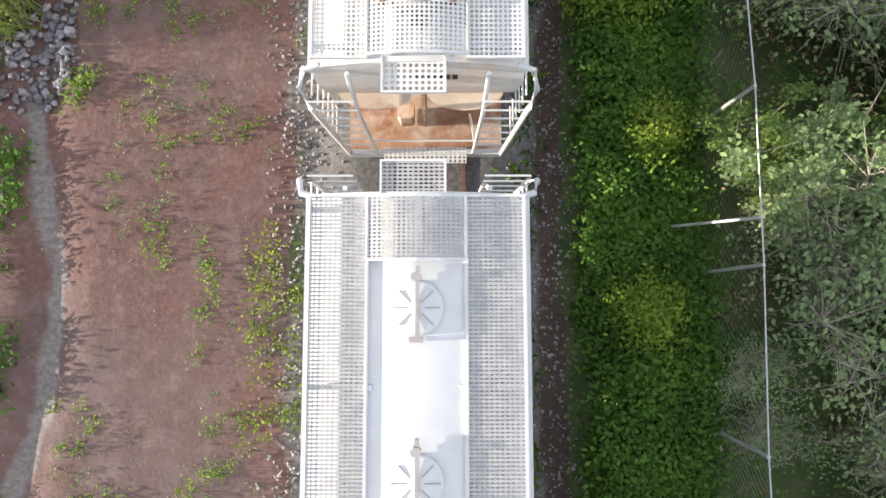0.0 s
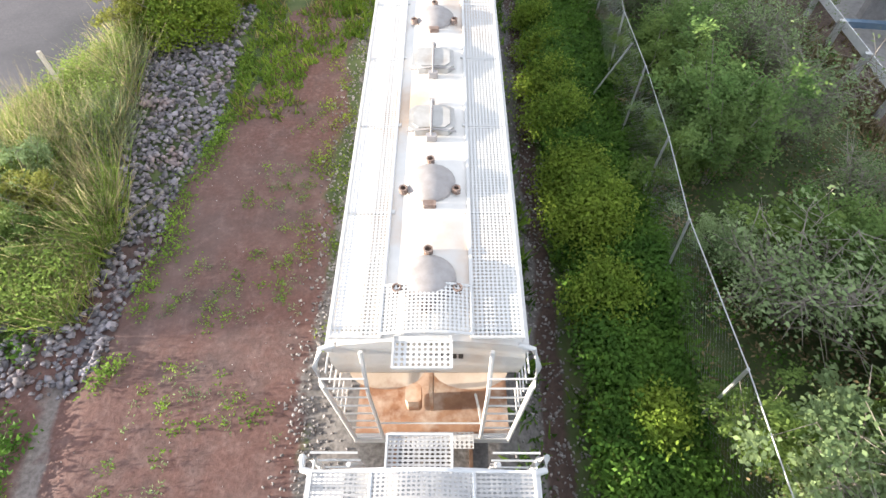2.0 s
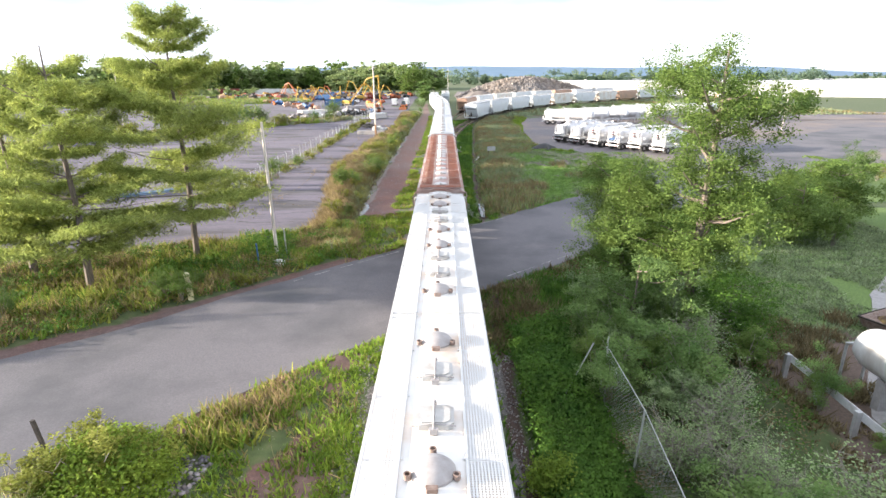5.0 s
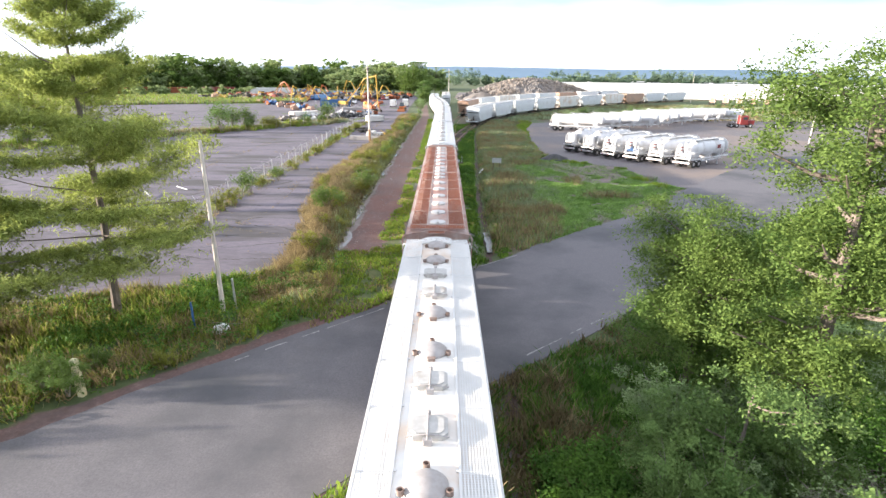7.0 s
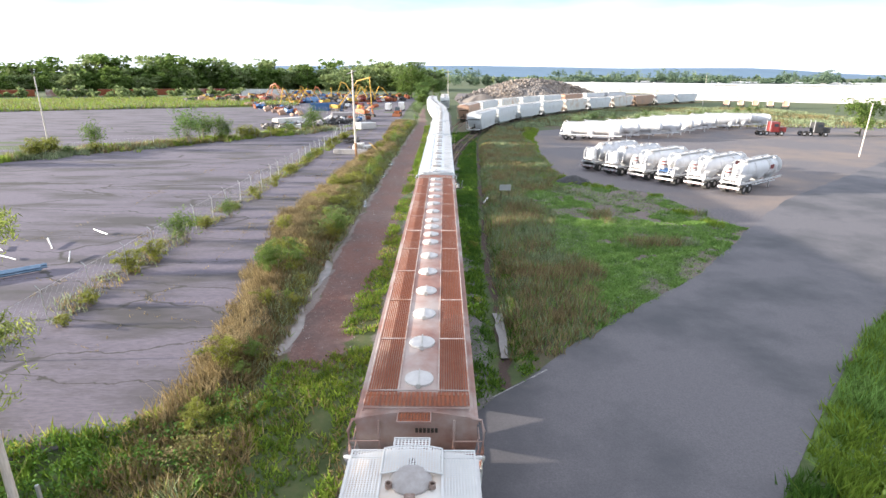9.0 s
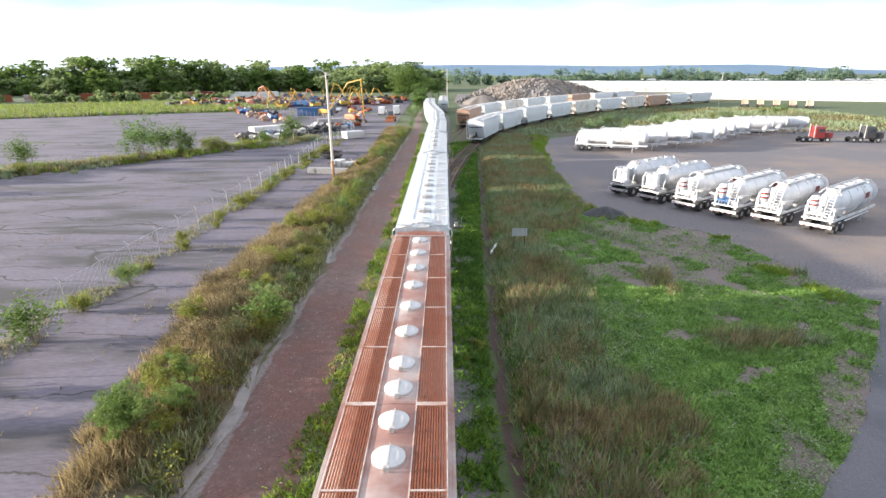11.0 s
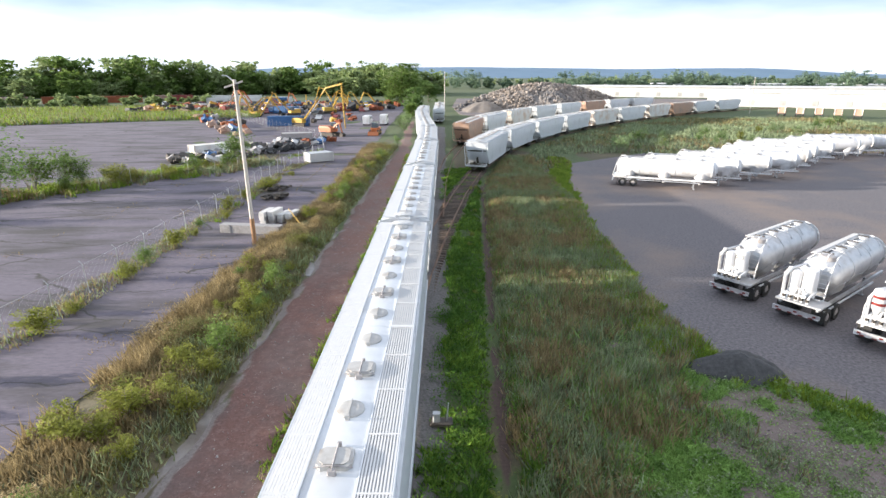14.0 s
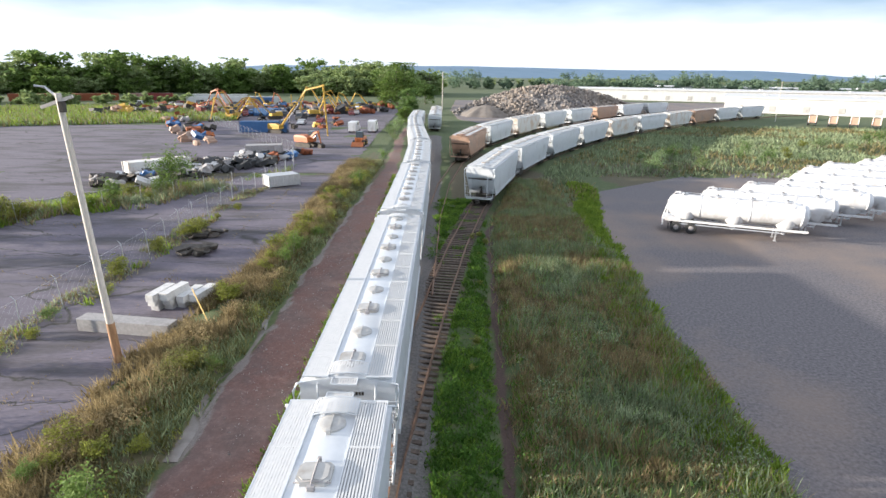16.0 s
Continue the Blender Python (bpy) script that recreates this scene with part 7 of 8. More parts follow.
    if plain:
        part("walkway_plate", Geo().box(-0.55, (y0 + length) / 2, zc + r + 0.02, 0.6, length - y0 - 2.4, 0.05, Matrix.Rotation(radians(-8), 3, "Y"), chamfer=0.01), LID_PALE, root, "pale grey walkway plate")
        part("hatch_dome", Geo().turn((0.15, y0 + 0.9, zc + r - 0.2), (0, 0, 1), [(0.42, 0), (0.42, 0.26), (0.36, 0.32), (0.0001, 0.34)], 18), LID, root, smooth=True)
    for k in range(5):
        y = y0 + 0.9 + (length - y0 - 2.6) * k / 4
        part("top_arch", Geo().tube([(-0.85, y, zc + r * 0.66), (-0.5, y, zc + r + 0.06), (0.5, y, zc + r + 0.06), (0.85, y, zc + r * 0.66)], 0.035, 5), mat, root)
    part("hose_pipe", Geo().tube([(-0.95, 0.5, 1.2), (-0.98, 0.5, 2.6), (-0.8, 0.8, 3.0), (-0.6, y0 + 0.3, 3.0)], 0.09, 8), mat, root, smooth=True)
    if canister and plain and number:
        text = bpy.data.curves.new("fleet_number", "FONT")
        text.body, text.size, text.extrude, text.align_x = number, 0.34, 0.004, "CENTER"
        text.materials.append(STEEL_DARK)
        lettering = new("fleet_number", text)
        lettering.parent = root
        lettering.matrix_local = Matrix.Translation((0.02, 0.855, 2.55)) @ Matrix.Rotation(radians(90), 4, "X")
    if canister and plain:
        part("filter_canister", Geo().turn((-0.62, 1.0, 1.3), (0, 0, 1), [(0.0001, 0), (0.14, 0.0), (0.30, 0.35), (0.31, 0.4), (0.31, 1.45), (0.24, 1.6), (0.0001, 1.64)], 18), TANK_WHITE, root, "tall white filter canister", smooth=True)
        part("filter_drum", Geo().turn((0.02, 1.25, 1.45), (0, 0, 1), [(0.0001, 0), (0.36, 0.0), (0.38, 0.05), (0.38, 1.5), (0.34, 1.58), (0.0001, 1.6)], 18), TANK_WHITE, root, "white filter drum", smooth=True)
        part("blow_pipe", Geo().tube([(-1.05, 0.75, 1.2), (-1.08, 0.75, 2.7), (-1.0, 0.85, 2.95), (-0.72, 1.0, 2.98)], 0.09, 10), TANK_WHITE, root, smooth=True)
    elif canister:
        can = part("filter_canister", Geo().turn((-0.62, 0.78, 1.75), (0, 0, 1), [(0.0001, 0), (0.12, 0.0), (0.28, 0.3), (0.33, 0.36), (0.33, 1.2), (0.27, 1.32), (0.0001, 1.36)], 20), TANK_WHITE, root, "white filter canister with red rings", smooth=True)
        for z in (2.25, 2.62):
            part("ring", Geo().turn((-0.62, 0.78, z), (0, 0, 1), [(0.325, 0), (0.342, 0.01), (0.342, 0.15), (0.325, 0.16)], 20), RED, can, "red painted ring")
        part("filter_drum", Geo().turn((-0.02, 1.0, 2.3), (0, 0, 1), [(0.0001, 0), (0.2, 0.0), (0.24, 0.06), (0.24, 0.85), (0.18, 0.93), (0.0001, 0.95)], 16), mat, root, smooth=True)
        part("walkway_plate", Geo().box(0, (y0 + length) / 2, zc + r + 0.05, 1.0, length - y0 - 2.6, 0.05, chamfer=0.01), LID_PALE, root, "pale grey walkway plate")
        for s in (-1, 1):
            part("walkway_edge", Geo().box(s * 0.52, (y0 + length) / 2, zc + r + 0.07, 0.04, length - y0 - 2.6, 0.14), mat, root)
            part("deck_post", Geo().box(s * 1.05, 0.4, 1.75, 0.07, 0.07, 1.0), mat, root)
        part("deck_rail", Geo().tube([(-1.05, 0.4, 2.25), (-1.05, 1.5, 2.25)], 0.035, 6).tube([(1.05, 0.4, 2.25), (1.05, 1.5, 2.25)], 0.035, 6), mat, root)
        part("emblem", Geo().box(r + 0.012, length - 3.4, zc + 0.1, 0.02, 0.9, 0.5), RED, root, "faded red painted panel")
        part("tool_box", Geo().box(0.9, 0.6, 1.48, 0.4, 0.4, 0.36, chamfer=0.03), LID_PALE, root)
    if canister:
        pm = BLUE if canister is BLUE else TANK_WHITE
        for k in range(5):
            part("drop_pipe", Geo().tube([(-0.9 + 0.22 * k, 0.62 + 0.1 * (k % 2), 1.28), (-0.8 + 0.2 * k, 0.7, 1.75), (-0.62 + 0.12 * k, 0.8, 1.95)], 0.05, 6), pm, root, smooth=True)
            part("valve_pipe", Geo().tube([(-0.85 + 0.3 * k, 0.42, 1.25), (-0.82 + 0.3 * k, 0.5, 1.62), (-0.7 + 0.28 * k, 0.95, 1.75), (-0.5 + 0.2 * k, 1.7, 1.7)], 0.065, 6), pm, root, smooth=True)
            part("valve_body", Geo().turn((-0.85 + 0.3 * k, 0.42, 1.38), (0, 0, 1), [(0.0001, 0), (0.1, 0), (0.1, 0.12), (0.0001, 0.12)], 8), STEEL_DARK, root)
        part("manifold", Geo().tube([(-0.95, 0.42, 1.62), (0.25, 0.42, 1.62)], 0.06, 8), pm, root, smooth=True)
    return root


for k, (x, y) in enumerate(((20.2, 109.4), (22.2, 105.9), (24.5, 102.6), (26.9, 99.6), (29.5, 97.3), (32.1, 94.5))):
    tank_trailer(heading(x, y, 0.80, 0.60, 0.03), 11.0, plain=k < 2, number="015" if k == 0 else "", mat=TANK_STEEL if k < 2 else TANK_WHITE, label=("dull steel bulk tank trailer with rear piping, on gravel", "white bulk tank trailer with ladder and filter canister, on gravel")[k >= 2], canister=(RED, RED, RED, BLUE, RED, RED)[k])
for k, (x, y) in enumerate(((36.0, 143.6), (40.3, 146.1), (46.0, 149.4), (50.9, 151.6), (55.6, 156.5), (59.6, 161.0), (64.5, 164.5))):
    tank_trailer(heading(x - 11.6, y + 4.5, 11.6, -4.5, 0.03), 12.4, TANK_WHITE, "long white bulk tank trailer parked in a close row")
for k, (x, y) in enumerate(((62, 170), (67, 173.5), (72, 174))):
    tank_trailer(heading(x - 2, y + 2, 11.0, -2.0, 0.03), 12.4, TANK_WHITE, "long white bulk tank trailer at the back of the yard")
vessel = thing("storage_tank", pose(16.2, 16.6, 0), "long white steel storage tank on concrete saddles", "tank")
part("shell", Geo().turn((0, 0, 1.80), (0, 1, 0), [(0.0001, 0), (0.4, 0.06), (0.68, 0.25), (0.8, 0.6), (0.8, 13.6), (0.68, 13.95), (0.4, 14.14), (0.0001, 14.2)], 28), TANK_WHITE, vessel, smooth=True)
for y in (1.6, 5.2, 8.9, 12.5):
    part("saddle", Geo().box(0, y, 0.55, 1.2, 0.35, 1.25, chamfer=0.03), CONCRETE, vessel)
part("inspection_cover", Geo().turn((0.0, 11.4, 2.55), (0, 0, 1), [(0.2, 0), (0.2, 0.12), (0.0001, 0.14)], 14), YELLOW, vessel, "yellow inspection cover")
tagged(part("steel_beam", Geo().box(0, 0, 0.50, 4.4, 0.20, 0.22, chamfer=0.02), BARRIER, at=pose(16.2, 23.95, 0.1, 0, 0, -8)), "blue-grey steel beam lying on the apron", "beam")
part("end_frame", Geo().box(0.45, 14.5, 0.8, 0.08, 0.08, 1.6).box(-0.45, 14.5, 0.8, 0.08, 0.08, 1.6).box(0, 14.5, 1.6, 1.0, 0.08, 0.08), ZINC, vessel)

# ---- vehicles and machines ----


def lorry(m, paint, label, length=6.0):
    root = thing("lorry", m, label, "truck")
    cab = [(-1.2, 0.8), (1.2, 0.8), (1.2, 2.6), (1.0, 2.95), (-1.0, 2.95), (-1.2, 2.6)]
    part("cab", Geo().loft([[(x, y, z) for x, z in cab] for y in (length - 3.2, length - 1.6)]), paint, root)
    part("bonnet", Geo().loft([[(x * 0.85, y, 0.8 + (z - 0.8) * 0.5) for x, z in cab] for y in (length - 1.6, length - 0.1)]), paint, root)
    part("windscreen", Geo().box(0, length - 1.59, 2.3, 1.9, 0.05, 0.75), GLASS_DARK, root)
    part("chassis", Geo().box(0, length / 2, 0.75, 0.9, length - 0.3, 0.25), STEEL_DARK, root)
    for s in (-1, 1):
        part("side_window", Geo().box(s * 1.2, length - 2.3, 2.25, 0.04, 0.9, 0.6), GLASS_DARK, root)
        part("exhaust_pipe", Geo().tube([(s * 1.0, length - 3.4, 0.9), (s * 1.0, length - 3.4, 3.4)], 0.08, 8), TANK_STEEL, root)
        for y in (0.8, 2.0, length - 0.9):
            wheel(root, s * 1.0, y, 0.5, 0.3)
    return root


lorry(heading(70, 158.5, 1, -0.15), RED, "red lorry tractor with bonnet parked in the yard")
lorry(heading(79, 157.5, 1, -0.15), BLACK, "dark lorry tractor parked in the yard")


def digger(m, paint, label, reach=6.5, lift=1.0, fold=1.0):
    """A tracked excavator with raised boom, stick and bucket."""
    root = thing("excavator", m, label, "excavator")
    for s in (-1, 1):
        g = Geo().loft([[(s * 1.15 + w, y, z) for y, z in ((-1.9, 0.15), (-1.6, 0.0), (1.6, 0.0), (1.9, 0.15), (2.0, 0.5), (1.7, 0.85), (-1.7, 0.85), (-2.0, 0.5))] for w in (-0.28, 0.28)])
        part("track", g, STEEL_DARK, root)
    part("house", Geo().loft([[(-1.3, -2.2, z), (1.3, -2.2, z), (1.3, 1.3, z), (-1.3, 1.3, z)] if z < 2 else [(-1.2, -2.1, z), (1.2, -2.1, z), (1.2, 0.2, z), (-1.2, 0.2, z)] for z in (1.0, 1.9, 2.3)]), paint, root)
    part("cab", Geo().loft([[(-1.3, 0.0, 1.9), (-0.3, 0.0, 1.9), (-0.3, 1.5, 1.9), (-1.3, 1.5, 1.9)], [(-1.25, 0.1, 3.0), (-0.35, 0.1, 3.0), (-0.35, 1.2, 3.0), (-1.25, 1.2, 3.0)]]), GLASS_DARK, root)
    a, b = Vector((0.2, 1.2, 1.8)), Vector((0.2, 1.2 + reach * 0.45, 1.8 + reach * 0.75 * lift))
    c = Vector((0.2, 1.2 + reach * 0.75, 1.8 + reach * 0.85 * lift))
    d = Vector((0.2, c.y + reach * 0.42 * fold, c.z - reach * 0.75))
    part("boom", Geo().tube([a, b, c], 0.32, 4, 0.24), paint, root)
    part("stick", Geo().tube([c + Vector((0, -0.3, 0.25)), d], 0.25, 4, 0.16), paint, root)
    part("ram", Geo().tube([a + Vector((0, 0.6, 0)), b.lerp(a, 0.35) + Vector((0, 0.5, -0.2))], 0.10, 6), ZINC, root)
    part("bucket", Geo().loft([[(0.2 + w, d.y + y, d.z + z) for y, z in ((-0.1, 0.2), (0.5, -0.2), (0.45, -0.9), (-0.2, -1.1), (-0.5, -0.6))] for w in (-0.55, 0.55)]), STEEL_DARK, root)
    return root


digger(heading(-37.0, 231, 1, -0.4), YELLOW, "yellow excavator with its long boom raised", 17.0, 0.66, 0.05)
digger(heading(-24.0, 206, 0.9, -0.5), ORANGE, "orange excavator parked on the yard paving", 3.0, 0.5, 0.3)
rnd = random.Random(5)
for x, y in ((-84, 300), (-76, 312), (-66, 306), (-60, 322), (-55, 312), (-50, 326), (-44, 318), (-38, 330), (-33, 322), (-70, 330), (-92, 322), (-28, 334), (-66, 280), (-58, 292), (-50, 272), (-47, 296), (-40, 284), (-62, 268), (-34, 300), (-73, 296)):
    digger(heading(x, y, rnd.uniform(-1, 1), rnd.uniform(-1, 0.2)), YELLOW if rnd.random() < 0.75 else ORANGE, "parked excavator in the crowded machine yard", rnd.uniform(5, 8.5), rnd.uniform(0.5, 1.0), rnd.uniform(0.4, 1.3))


def loader(m, paint, label):
    root = thing("wheel_loader", m, label, "loader")
    part("body", Geo().loft([[(-0.9, -1.8, z), (0.9, -1.8, z), (0.9, 1.0, z), (-0.9, 1.0, z)] if z < 1.7 else [(-0.8, -1.7, z), (0.8, -1.7, z), (0.8, -0.3, z), (-0.8, -0.3, z)] for z in (0.7, 1.6, 1.8)]), paint, root)
    part("cab", Geo().loft([[(-0.75, -0.5, 1.6), (0.75, -0.5, 1.6), (0.75, 0.9, 1.6), (-0.75, 0.9, 1.6)], [(-0.65, -0.4, 2.8), (0.65, -0.4, 2.8), (0.65, 0.6, 2.8), (-0.65, 0.6, 2.8)]]), GLASS_DARK, root)
    part("bucket", Geo().loft([[(w, 2.2 + y, z) for y, z in ((0, 0.9), (0.1, 0.1), (0.9, 0.05), (0.85, 0.2))] for w in (-1.2, 1.2)]), paint, root)
    for s in (-0.6, 0.6):
        part("lift_arm", Geo().tube([(s, 0.6, 1.7), (s, 2.3, 0.7)], 0.12, 4), paint, root)
    for s in (-1, 1):
        for y in (-1.0, 1.2):
            wheel(root, s * 0.95, y, 0.62, 0.42, YELLOW)
    return root


loader(heading(-13.8, 208.8, -0.1, -1, 0.03), ORANGE, "orange wheel loader on the yard paving")


def van(m, paint, label, length=5.0, tall=2.1, name="van"):
    root = thing(name, m, label, name)
    prof = [(0, 0.45), (0, tall * 0.95), (0.15, tall), (length * 0.68, tall), (length * 0.8, tall * 0.62), (length * 0.98, tall * 0.52), (length, 0.45)] if tall > 1.7 else \
           [(0, 0.4), (0.05, 0.95), (0.6, 1.0), (1.1, tall), (length * 0.55, tall), (length * 0.7, 0.98), (length * 0.97, 0.85), (length, 0.4)]
    part("body", Geo().loft([[(w, y, z) for y, z in prof] for w in (-0.92, -0.86, 0.86, 0.92)]), paint, root)
    part("windscreen", Geo().box(0, length * (0.745 if tall > 1.7 else 0.63), tall * 0.8, 1.6, 0.05, tall * 0.3, Matrix.Rotation(radians(32), 3, "X")), GLASS_DARK, root)
    for s in (-1, 1):
        part("side_window", Geo().box(s * 0.93, length * 0.5, tall * 0.78, 0.03, length * 0.25, tall * 0.22), GLASS_DARK, root)
        for y in (length * 0.18, length * 0.82):
            wheel(root, s * 0.85, y, 0.34, 0.22, hub=False)
    return root


van(heading(-19.4, 233, 0.05, 1, 0.03), TANK_WHITE, "white box van parked by the yard entrance", 6.0, 2.6)
van(heading(-14.6, 233, 0.0, 1, 0.03), TANK_WHITE, "white box van parked by the yard entrance", 6.5, 2.9)
paints = (BLACK, RED, BLUE, TANK_WHITE, ZINC, BLACK, LID, RED)
for k in range(70):
    x, y = rnd.uniform(-90, -26), rnd.uniform(255, 345)
    if x < -45 - 0.55 * (y - 225) + 8:
        x += 30
    if k % 2:
        x, y = -22 - 1.5 * k + rnd.uniform(-2, 2), 342 + rnd.uniform(-8, 6)
    van(heading(x, y, rnd.uniform(-0.4, 0.4), -1, 0.03), rnd.choice(paints), "parked car in the crowded machine yard", 4.4, rnd.choice((1.45, 1.5, 2.0)), "car")


def container(m, paint, label, length=6.1, tall=2.6):
    root = thing("container", m, label, "container")
    g = Geo()
    w, n = 1.22, 24
    ring = []
    for side in (0, 1):
        for k in range(n * 2):
            t = (k + 0.5) / (n * 2)
            off = 0.03 if (k // 2) % 2 else 0.0
            ring.append((w - off, length * t) if side == 0 else (-w + off, length * (1 - t)))
    g.loft([[(x, y, z) for x, y in ring] for z in (0.12, tall)])
    part("box", g, paint, root)
    for s in (-1, 1):
        for y in (0.0, length):
            part("corner_post", Geo().box(s * 1.2, y, tall / 2, 0.12, 0.12, tall), paint, root)
    return root


container(heading(-46, 231, 1, 0.12, 0.03), BLUE, "blue corrugated shipping container in the machine yard", 11, 2.7)
container(heading(-143, 374, 1, 0.25), RED, "red corrugated container at the far wood", 12, 3.5)
container(heading(-122, 378, 1, 0.2), WALL_PALE, "pale grey container at the far wood", 26, 3.2)
container(heading(-90, 366, 1, 0.1), WALL_PALE, "pale grey container behind the machines", 14, 3.0)
container(heading(-60, 284, 1, -0.2, 0.03), BLUE, "blue corrugated container among the machines", 9, 2.6)
container(heading(-41, 172, 0.7, 0.75, 0.03), WHITE_B, "dusty white body of an old bus", 8.5, 1.9)
container(heading(-19.5, 165.5, 0.8, 0.6, 0.03), ZINC, "grey metal bin at the yard corner", 4.0, 1.5)
container(heading(-30.5, 190, 1, 0.3, 0.03), LID, "grey container among the scrap", 6, 2.2)


def scrap_pieces(seed):
    """The pieces of one heap of scrap: four dented boxes and a drum."""
    q = np.random.default_rng(seed)
    out = []
    for _ in range(4):
        m = Euler(q.uniform(-0.5, 0.5, 3) * [1, 1, 6]).to_matrix()
        out.append(("casing", Geo().box(*q.normal(0, 0.5, 2), abs(q.normal(0.4, 0.2)), *q.uniform(0.4, 1.7, 2), q.uniform(0.2, 0.8), m, 0.08)))
    out.append(("drum", Geo().turn((q.normal(0, 0.6), q.normal(0, 0.6), 0.1), (q.normal(), q.normal(), 0.4), [(0.0001, 0), (0.42, 0), (0.45, 0.1), (0.45, 0.7), (0.0001, 0.75)], 12)))
    return out


def scrap(x, y, label, mat, seed, size=(1, 1, 1)):
    root = thing("scrap_item", pose(x, y, 0.25), label, "scrap", "scrap heaped along the fence")
    root.scale = size
    for name, geo in scrap_pieces(seed):
        part(name, geo, mat, root)


FAR_SCRAP = {}


def far_scrap(x, y, mat, seed, size):
    """Scrap too far off to pick apart, gathered by its paint."""
    g = FAR_SCRAP.setdefault(mat.name, (Geo(), mat))[0]
    for _, geo in scrap_pieces(seed):
        g.add([(x + v[0] * size, y + v[1] * size, 0.25 + v[2] * size) for v in geo.v], geo.f)


for k in range(90):
    t = rnd.random()
    x, y = -39 + 15 * t + rnd.uniform(-4.5, 4.5), 166 + 25 * t + rnd.uniform(-4, 5)
    mt = rnd.choice((BLACK, BLACK, BLACK, STEEL_DARK, STEEL_DARK, LID, LID_PALE, BLACK, RUST, ZINC, BLUE))
    scrap(x, y, "broken machine parts heaped on the paving", mt, k)
for k in range(9):
    scrap(-17.3 + rnd.uniform(-1.6, 1.6), 141 + rnd.uniform(-3, 3), "flat scrap frames beside the lot fence", STEEL_DARK, 300 + k, (0.7, 0.7, 0.35))
for k in range(40):
    x, y = rnd.uniform(-75, -26), rnd.uniform(238, 300)
    if x < -26 - 0.75 * (y - 200) + 12:
        continue
    far_scrap(x, y, rnd.choice((BLACK, BLACK, RUST, RUST, STEEL_DARK, LID, YELLOW)), 200 + k, 1.0)
for k in range(110):
    u = rnd.random()
    x, y = -24 - 92 * u + rnd.uniform(-5, 5), 318 + rnd.uniform(-22, 26) - 18 * u
    far_scrap(x, y, rnd.choice((RUST, RUST, RUST, TAN, YELLOW, BLUE, BLACK, STEEL_DARK, STEEL_DARK, RED, LID, BROWN)), 400 + k, 2.0)
for k in range(26):
    y = rnd.uniform(200, 292)
    far_scrap(-42 - 0.62 * (y - 200) + rnd.uniform(-2, 7), y, rnd.choice((RUST, LID, TAN, ORANGE, STEEL_DARK, BLUE)), 560 + k, 1.3)
for g, mat in FAR_SCRAP.values():
    tagged(part("scrap_field", g, mat), "rusty machine parts crowded in the far yard", "scrap", kind="stuff")
for k in range(7):
    container(heading(-150 - 21 * k, 372 - 11.5 * k, 1, 0.5), RUST if k % 3 else BROWN, "long rust-brown container in front of the far wood", 19, 3.4)
for x, y in ((-98, 352), (-84, 350), (-112, 349)):
    container(heading(x, y, 1, 0.1), BLUE if x > -90 else WALL_PALE, "corrugated container behind the machines", 10, 3.2)

# ---- far buildings, rubble and hills ----


def shed(x, y, sx, sy, h, rz, label, doors=0):
    root = thing("warehouse", pose(x, y, 0, 0, 0, rz), label, "warehouse")
    part("wall", Geo().box(0, 0, h / 2, sx, sy, h), WALL_PALE, root)
    part("roof", Geo().box(0, 0, h + 0.2, sx + 1.2, sy + 1.2, 0.5), ROOF_WHITE, root)
    for k in range(doors):
        px = -sx / 2 + sx * (k + 0.5) / doors
        part("loading_door", Geo().box(px, -sy / 2 - 0.06, 1.9, 2.4, 0.14, 2.4), LID_DULL, root)
    for k in range(5):
        part("roof_vent", Geo().box(-sx * 0.4 + sx * 0.2 * k, sy * 0.1 * (-1) ** k, h + 0.8, 2.2, 2.2, 0.9, chamfer=0.2), ZINC, root)
    return root


shed(215, 330, 170, 62, 6.0, -27, "long low white-roofed warehouse", 14)
shed(205, 455, 230, 60, 6.2, -18, "long low white-roofed warehouse behind the siding", 18)
shed(330, 540, 300, 70, 6.5, -18, "long low white warehouse in the distance", 12)
shed(480, 420, 260, 70, 6.5, -20, "long low white warehouse in the distance", 12)
shed(-190, 640, 160, 26, 8, 3, "long pale shed behind the far wood", 8)
shed(-420, 460, 130, 30, 7, 20, "pale shed at the far wood", 6)

heap("rubble_mound", 44, 316, 33, 26, 11.5, RUBBLE, "large heap of broken concrete and bricks", 9, 44, 0.14)
heap("rubble_mound", 18, 296, 9, 8, 4.5, RUBBLE, "smaller heap of broken concrete", 10, 26, 0.2)
heap("earth_heap", 70, 400, 24, 12, 5, RUST, "low brown earth heap behind the wagons", 12, 24, 0.2)
bits = []
for _ in range(5200):
    a, t = rng.uniform(0, 6.28), math.sqrt(rng.random())
    k_ = 1 + 0.5 * (float(noise2(math.cos(a) * 2.5, math.sin(a) * 2.5, 1, 9)) - 0.5)
    px, py = math.cos(a) * 33 * t * k_, math.sin(a) * 26 * t * k_
    z = 11.5 * (1 - t ** 1.5) * (1 - 0.15 * (1 - t)) + rng.uniform(-0.3, 0.7)
    s = rng.uniform(0.7, 2.2)
    bits.append((ROCKS[int(rng.integers(7))], Matrix.Translation((44 + px, 316 + py, z)) @ Euler(rng.uniform(-2, 2, 3)).to_matrix().to_4x4() @ Matrix.Diagonal((s, s, s * 0.8, 1))))
joined("rubble_chunks", bits, RUBBLE, "broken concrete chunks on the rubble heap", "rubble")
for k in range(5):
    lorry(heading(119 + 4.4 * k, 272 - 3.2 * k, 0.6, 0.8), TAN, "dull tan works lorry parked by the warehouse")

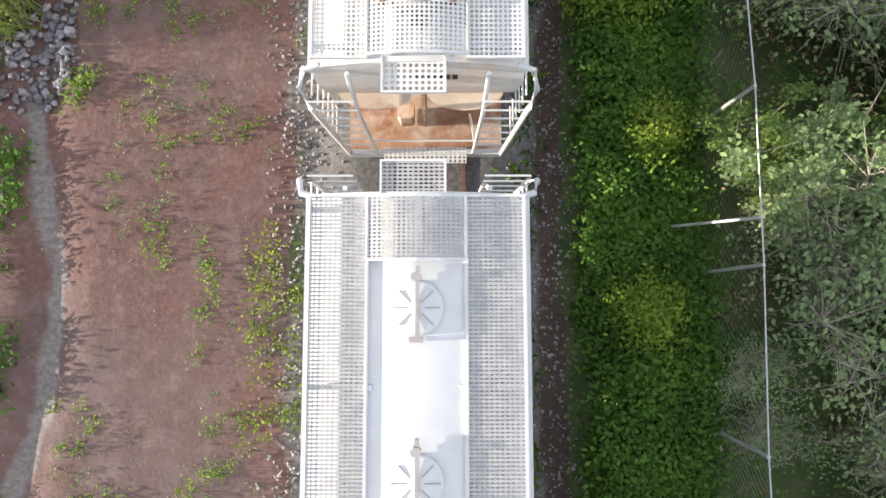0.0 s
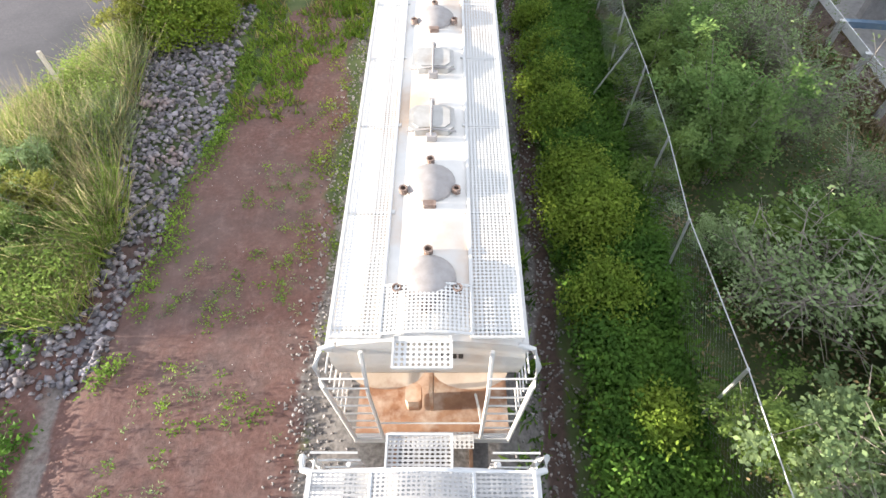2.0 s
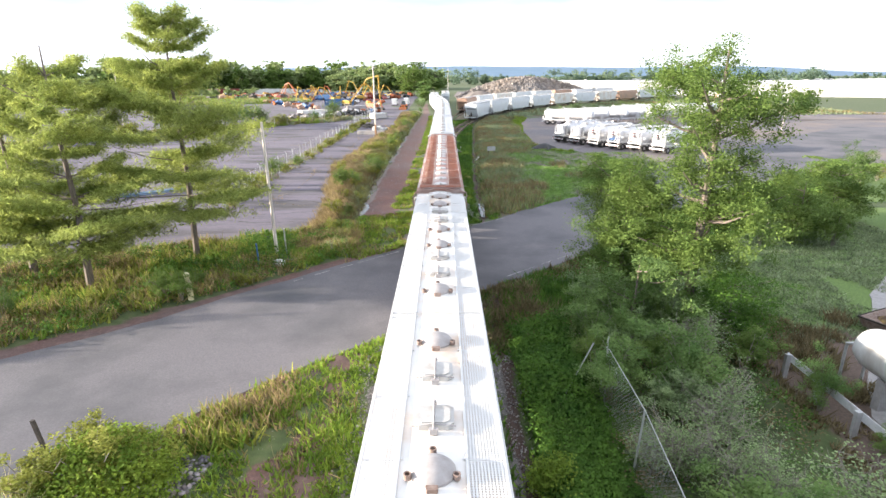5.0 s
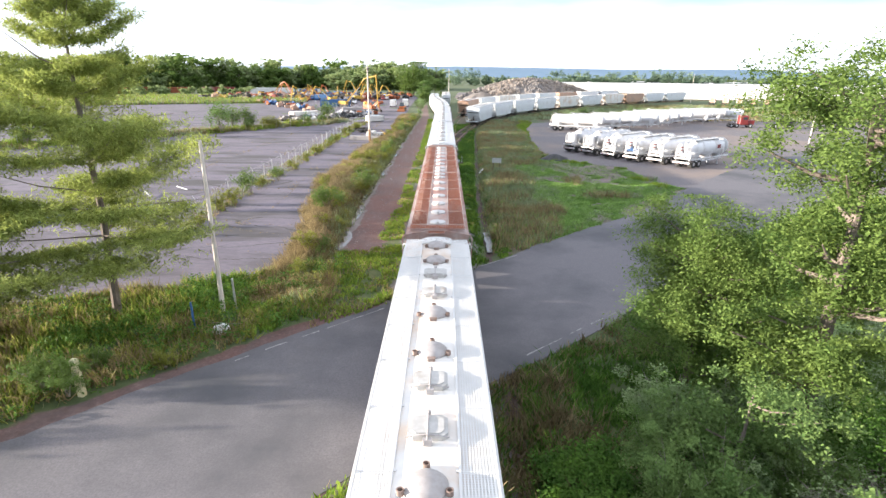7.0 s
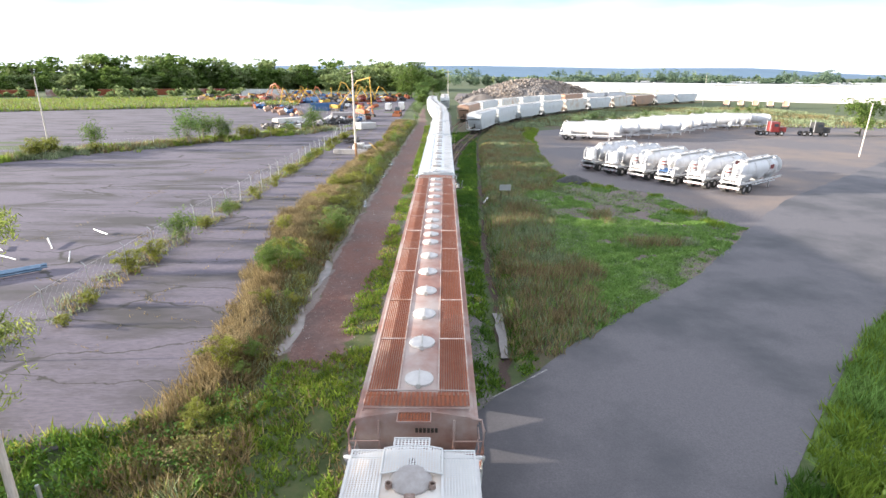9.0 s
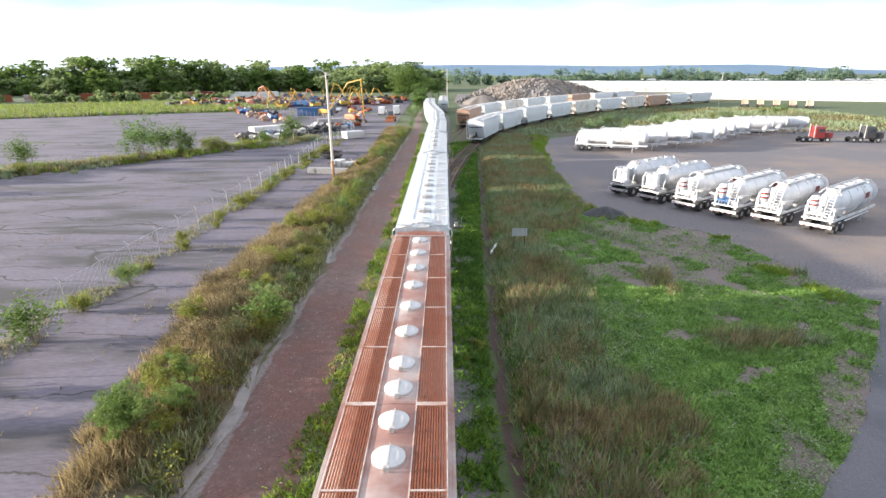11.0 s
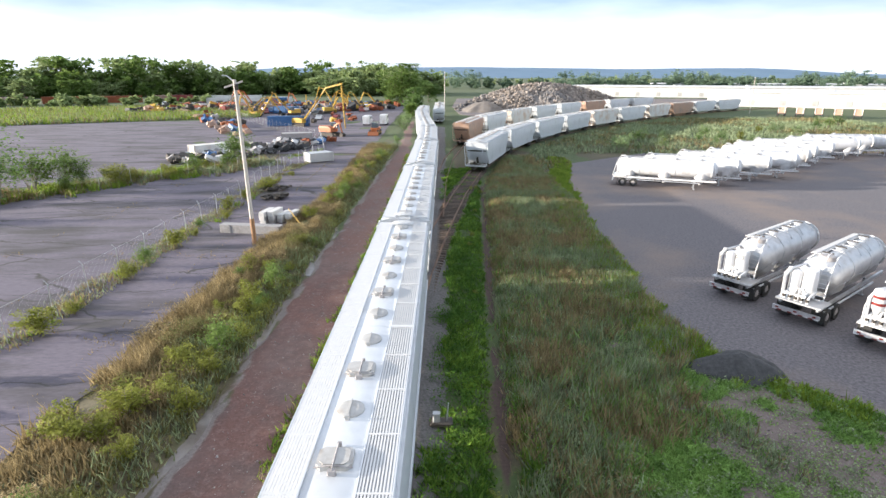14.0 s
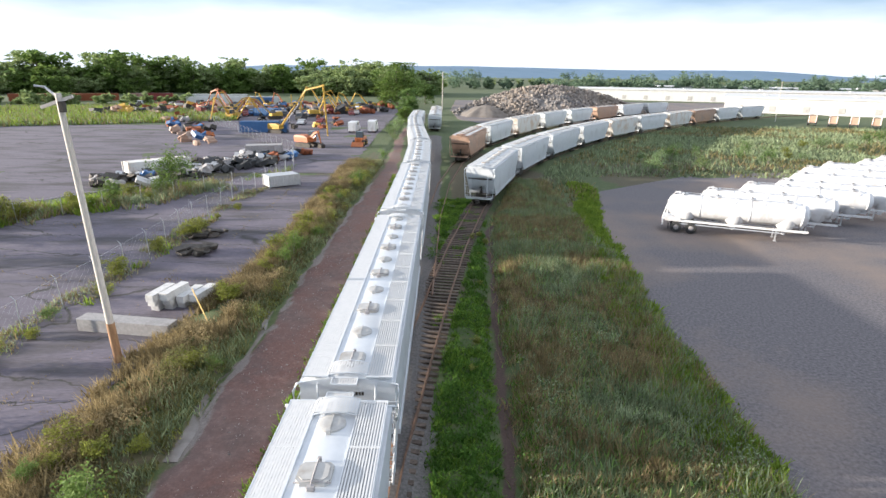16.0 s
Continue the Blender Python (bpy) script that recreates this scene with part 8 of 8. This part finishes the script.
hills = Geo()
hx = np.linspace(-2600, 3600, 120)
front, top = [], []
for x in hx:
    ridge = 52 + 34 * float(fbm(x, 0, 900, 3)) + 8 * float(fbm(x, 0, 130, 4))
    ridge *= 0.6
    ridge *= float(smooth(-1700, -900, x)) * float(1 - 0.8 * smooth(1800, 2700, x))
    front.append((x, 2900, -20)), top.append((x, 3500, 12 + ridge))
hills.loft([front, top, [(x, 3900, -20) for x in hx]], cap=False, closed=False)
tagged(part("hills", hills, HILL, smooth=True), "low wooded hills on the horizon, distance haze put into their blue", "hills", kind="structure")

# things lying in the old lot, and a load tray on the apron
guard = thing("crash_barrier", Matrix(), "blue-grey steel crash barrier lying on the old paving", "barrier")
prof = [(0, 0.0), (0.07, 0.08), (0.0, 0.16), (0.07, 0.24), (0, 0.33), (-0.03, 0.33), (-0.03, 0.0)]
for k in (0, 0.55):
    part("beam", Geo().loft([[(x + px * 0.6, y - px, 0.12 + pz) for px, pz in prof] for x, y in ((-33.5, 62.6 + k), (-29.2, 65.8 + k), (-25.8, 68.7 + k))]), BARRIER, guard)
for x, y, rz, n in ((-29.1, 74.3, 40, 2.6), (-30, 71.1, 75, 1.8), (-32.6, 73.4, 60, 2.4), (-25.6, 71.2, 30, 2.0), (-36.4, 75, 50, 2.2), (-27.2, 77.5, 65, 1.6)):
    tagged(part("fallen_post", Geo().tube([(0, -n / 2, 0.1), (0, n / 2, 0.32)], 0.05, 8), ZINC, at=pose(x, y, 0.02, 0, 0, rz)), "pale galvanised post fallen on the paving", "post", "fallen fence posts")
load_tray = thing("load_tray", pose(21.6, 34.2, 0.03, 0, 0, 24), "low rusty tray heaped with brown and yellow spoil", "tray")
part("tray", Geo().loft([[(-1.0, -1.9, 0.15), (1.0, -1.9, 0.15), (1.0, 1.9, 0.15), (-1.0, 1.9, 0.15)], [(-1.15, -2.1, 0.6), (1.15, -2.1, 0.6), (1.15, 2.1, 0.6), (-1.15, 2.1, 0.6)], [(-1.05, -2.0, 0.6), (1.05, -2.0, 0.6), (1.05, 2.0, 0.6), (-1.05, 2.0, 0.6)], [(-0.9, -1.8, 0.4), (0.9, -1.8, 0.4), (0.9, 1.8, 0.4), (-0.9, 1.8, 0.4)]]), RUSTY_BAR, load_tray)
part("rim", Geo().tube([(-1.15, -2.1, 0.6), (1.15, -2.1, 0.6), (1.15, 2.1, 0.6), (-1.15, 2.1, 0.6), (-1.15, -2.1, 0.6)], 0.05, 6), STEEL_DARK, load_tray)
part("load", Geo().loft([[(0.95 * u * math.cos(0.52 * j) * (1 + 0.12 * math.sin(3.1 * j)), 1.85 * u * math.sin(0.52 * j) * (1 + 0.1 * math.cos(2.3 * j)), z + 0.07 * math.sin(5.3 * j + 9 * u)) for j in range(12)] for u, z in ((1.0, 0.42), (0.72, 0.72), (0.45, 0.98), (0.12, 1.12))]), SPOIL, load_tray)
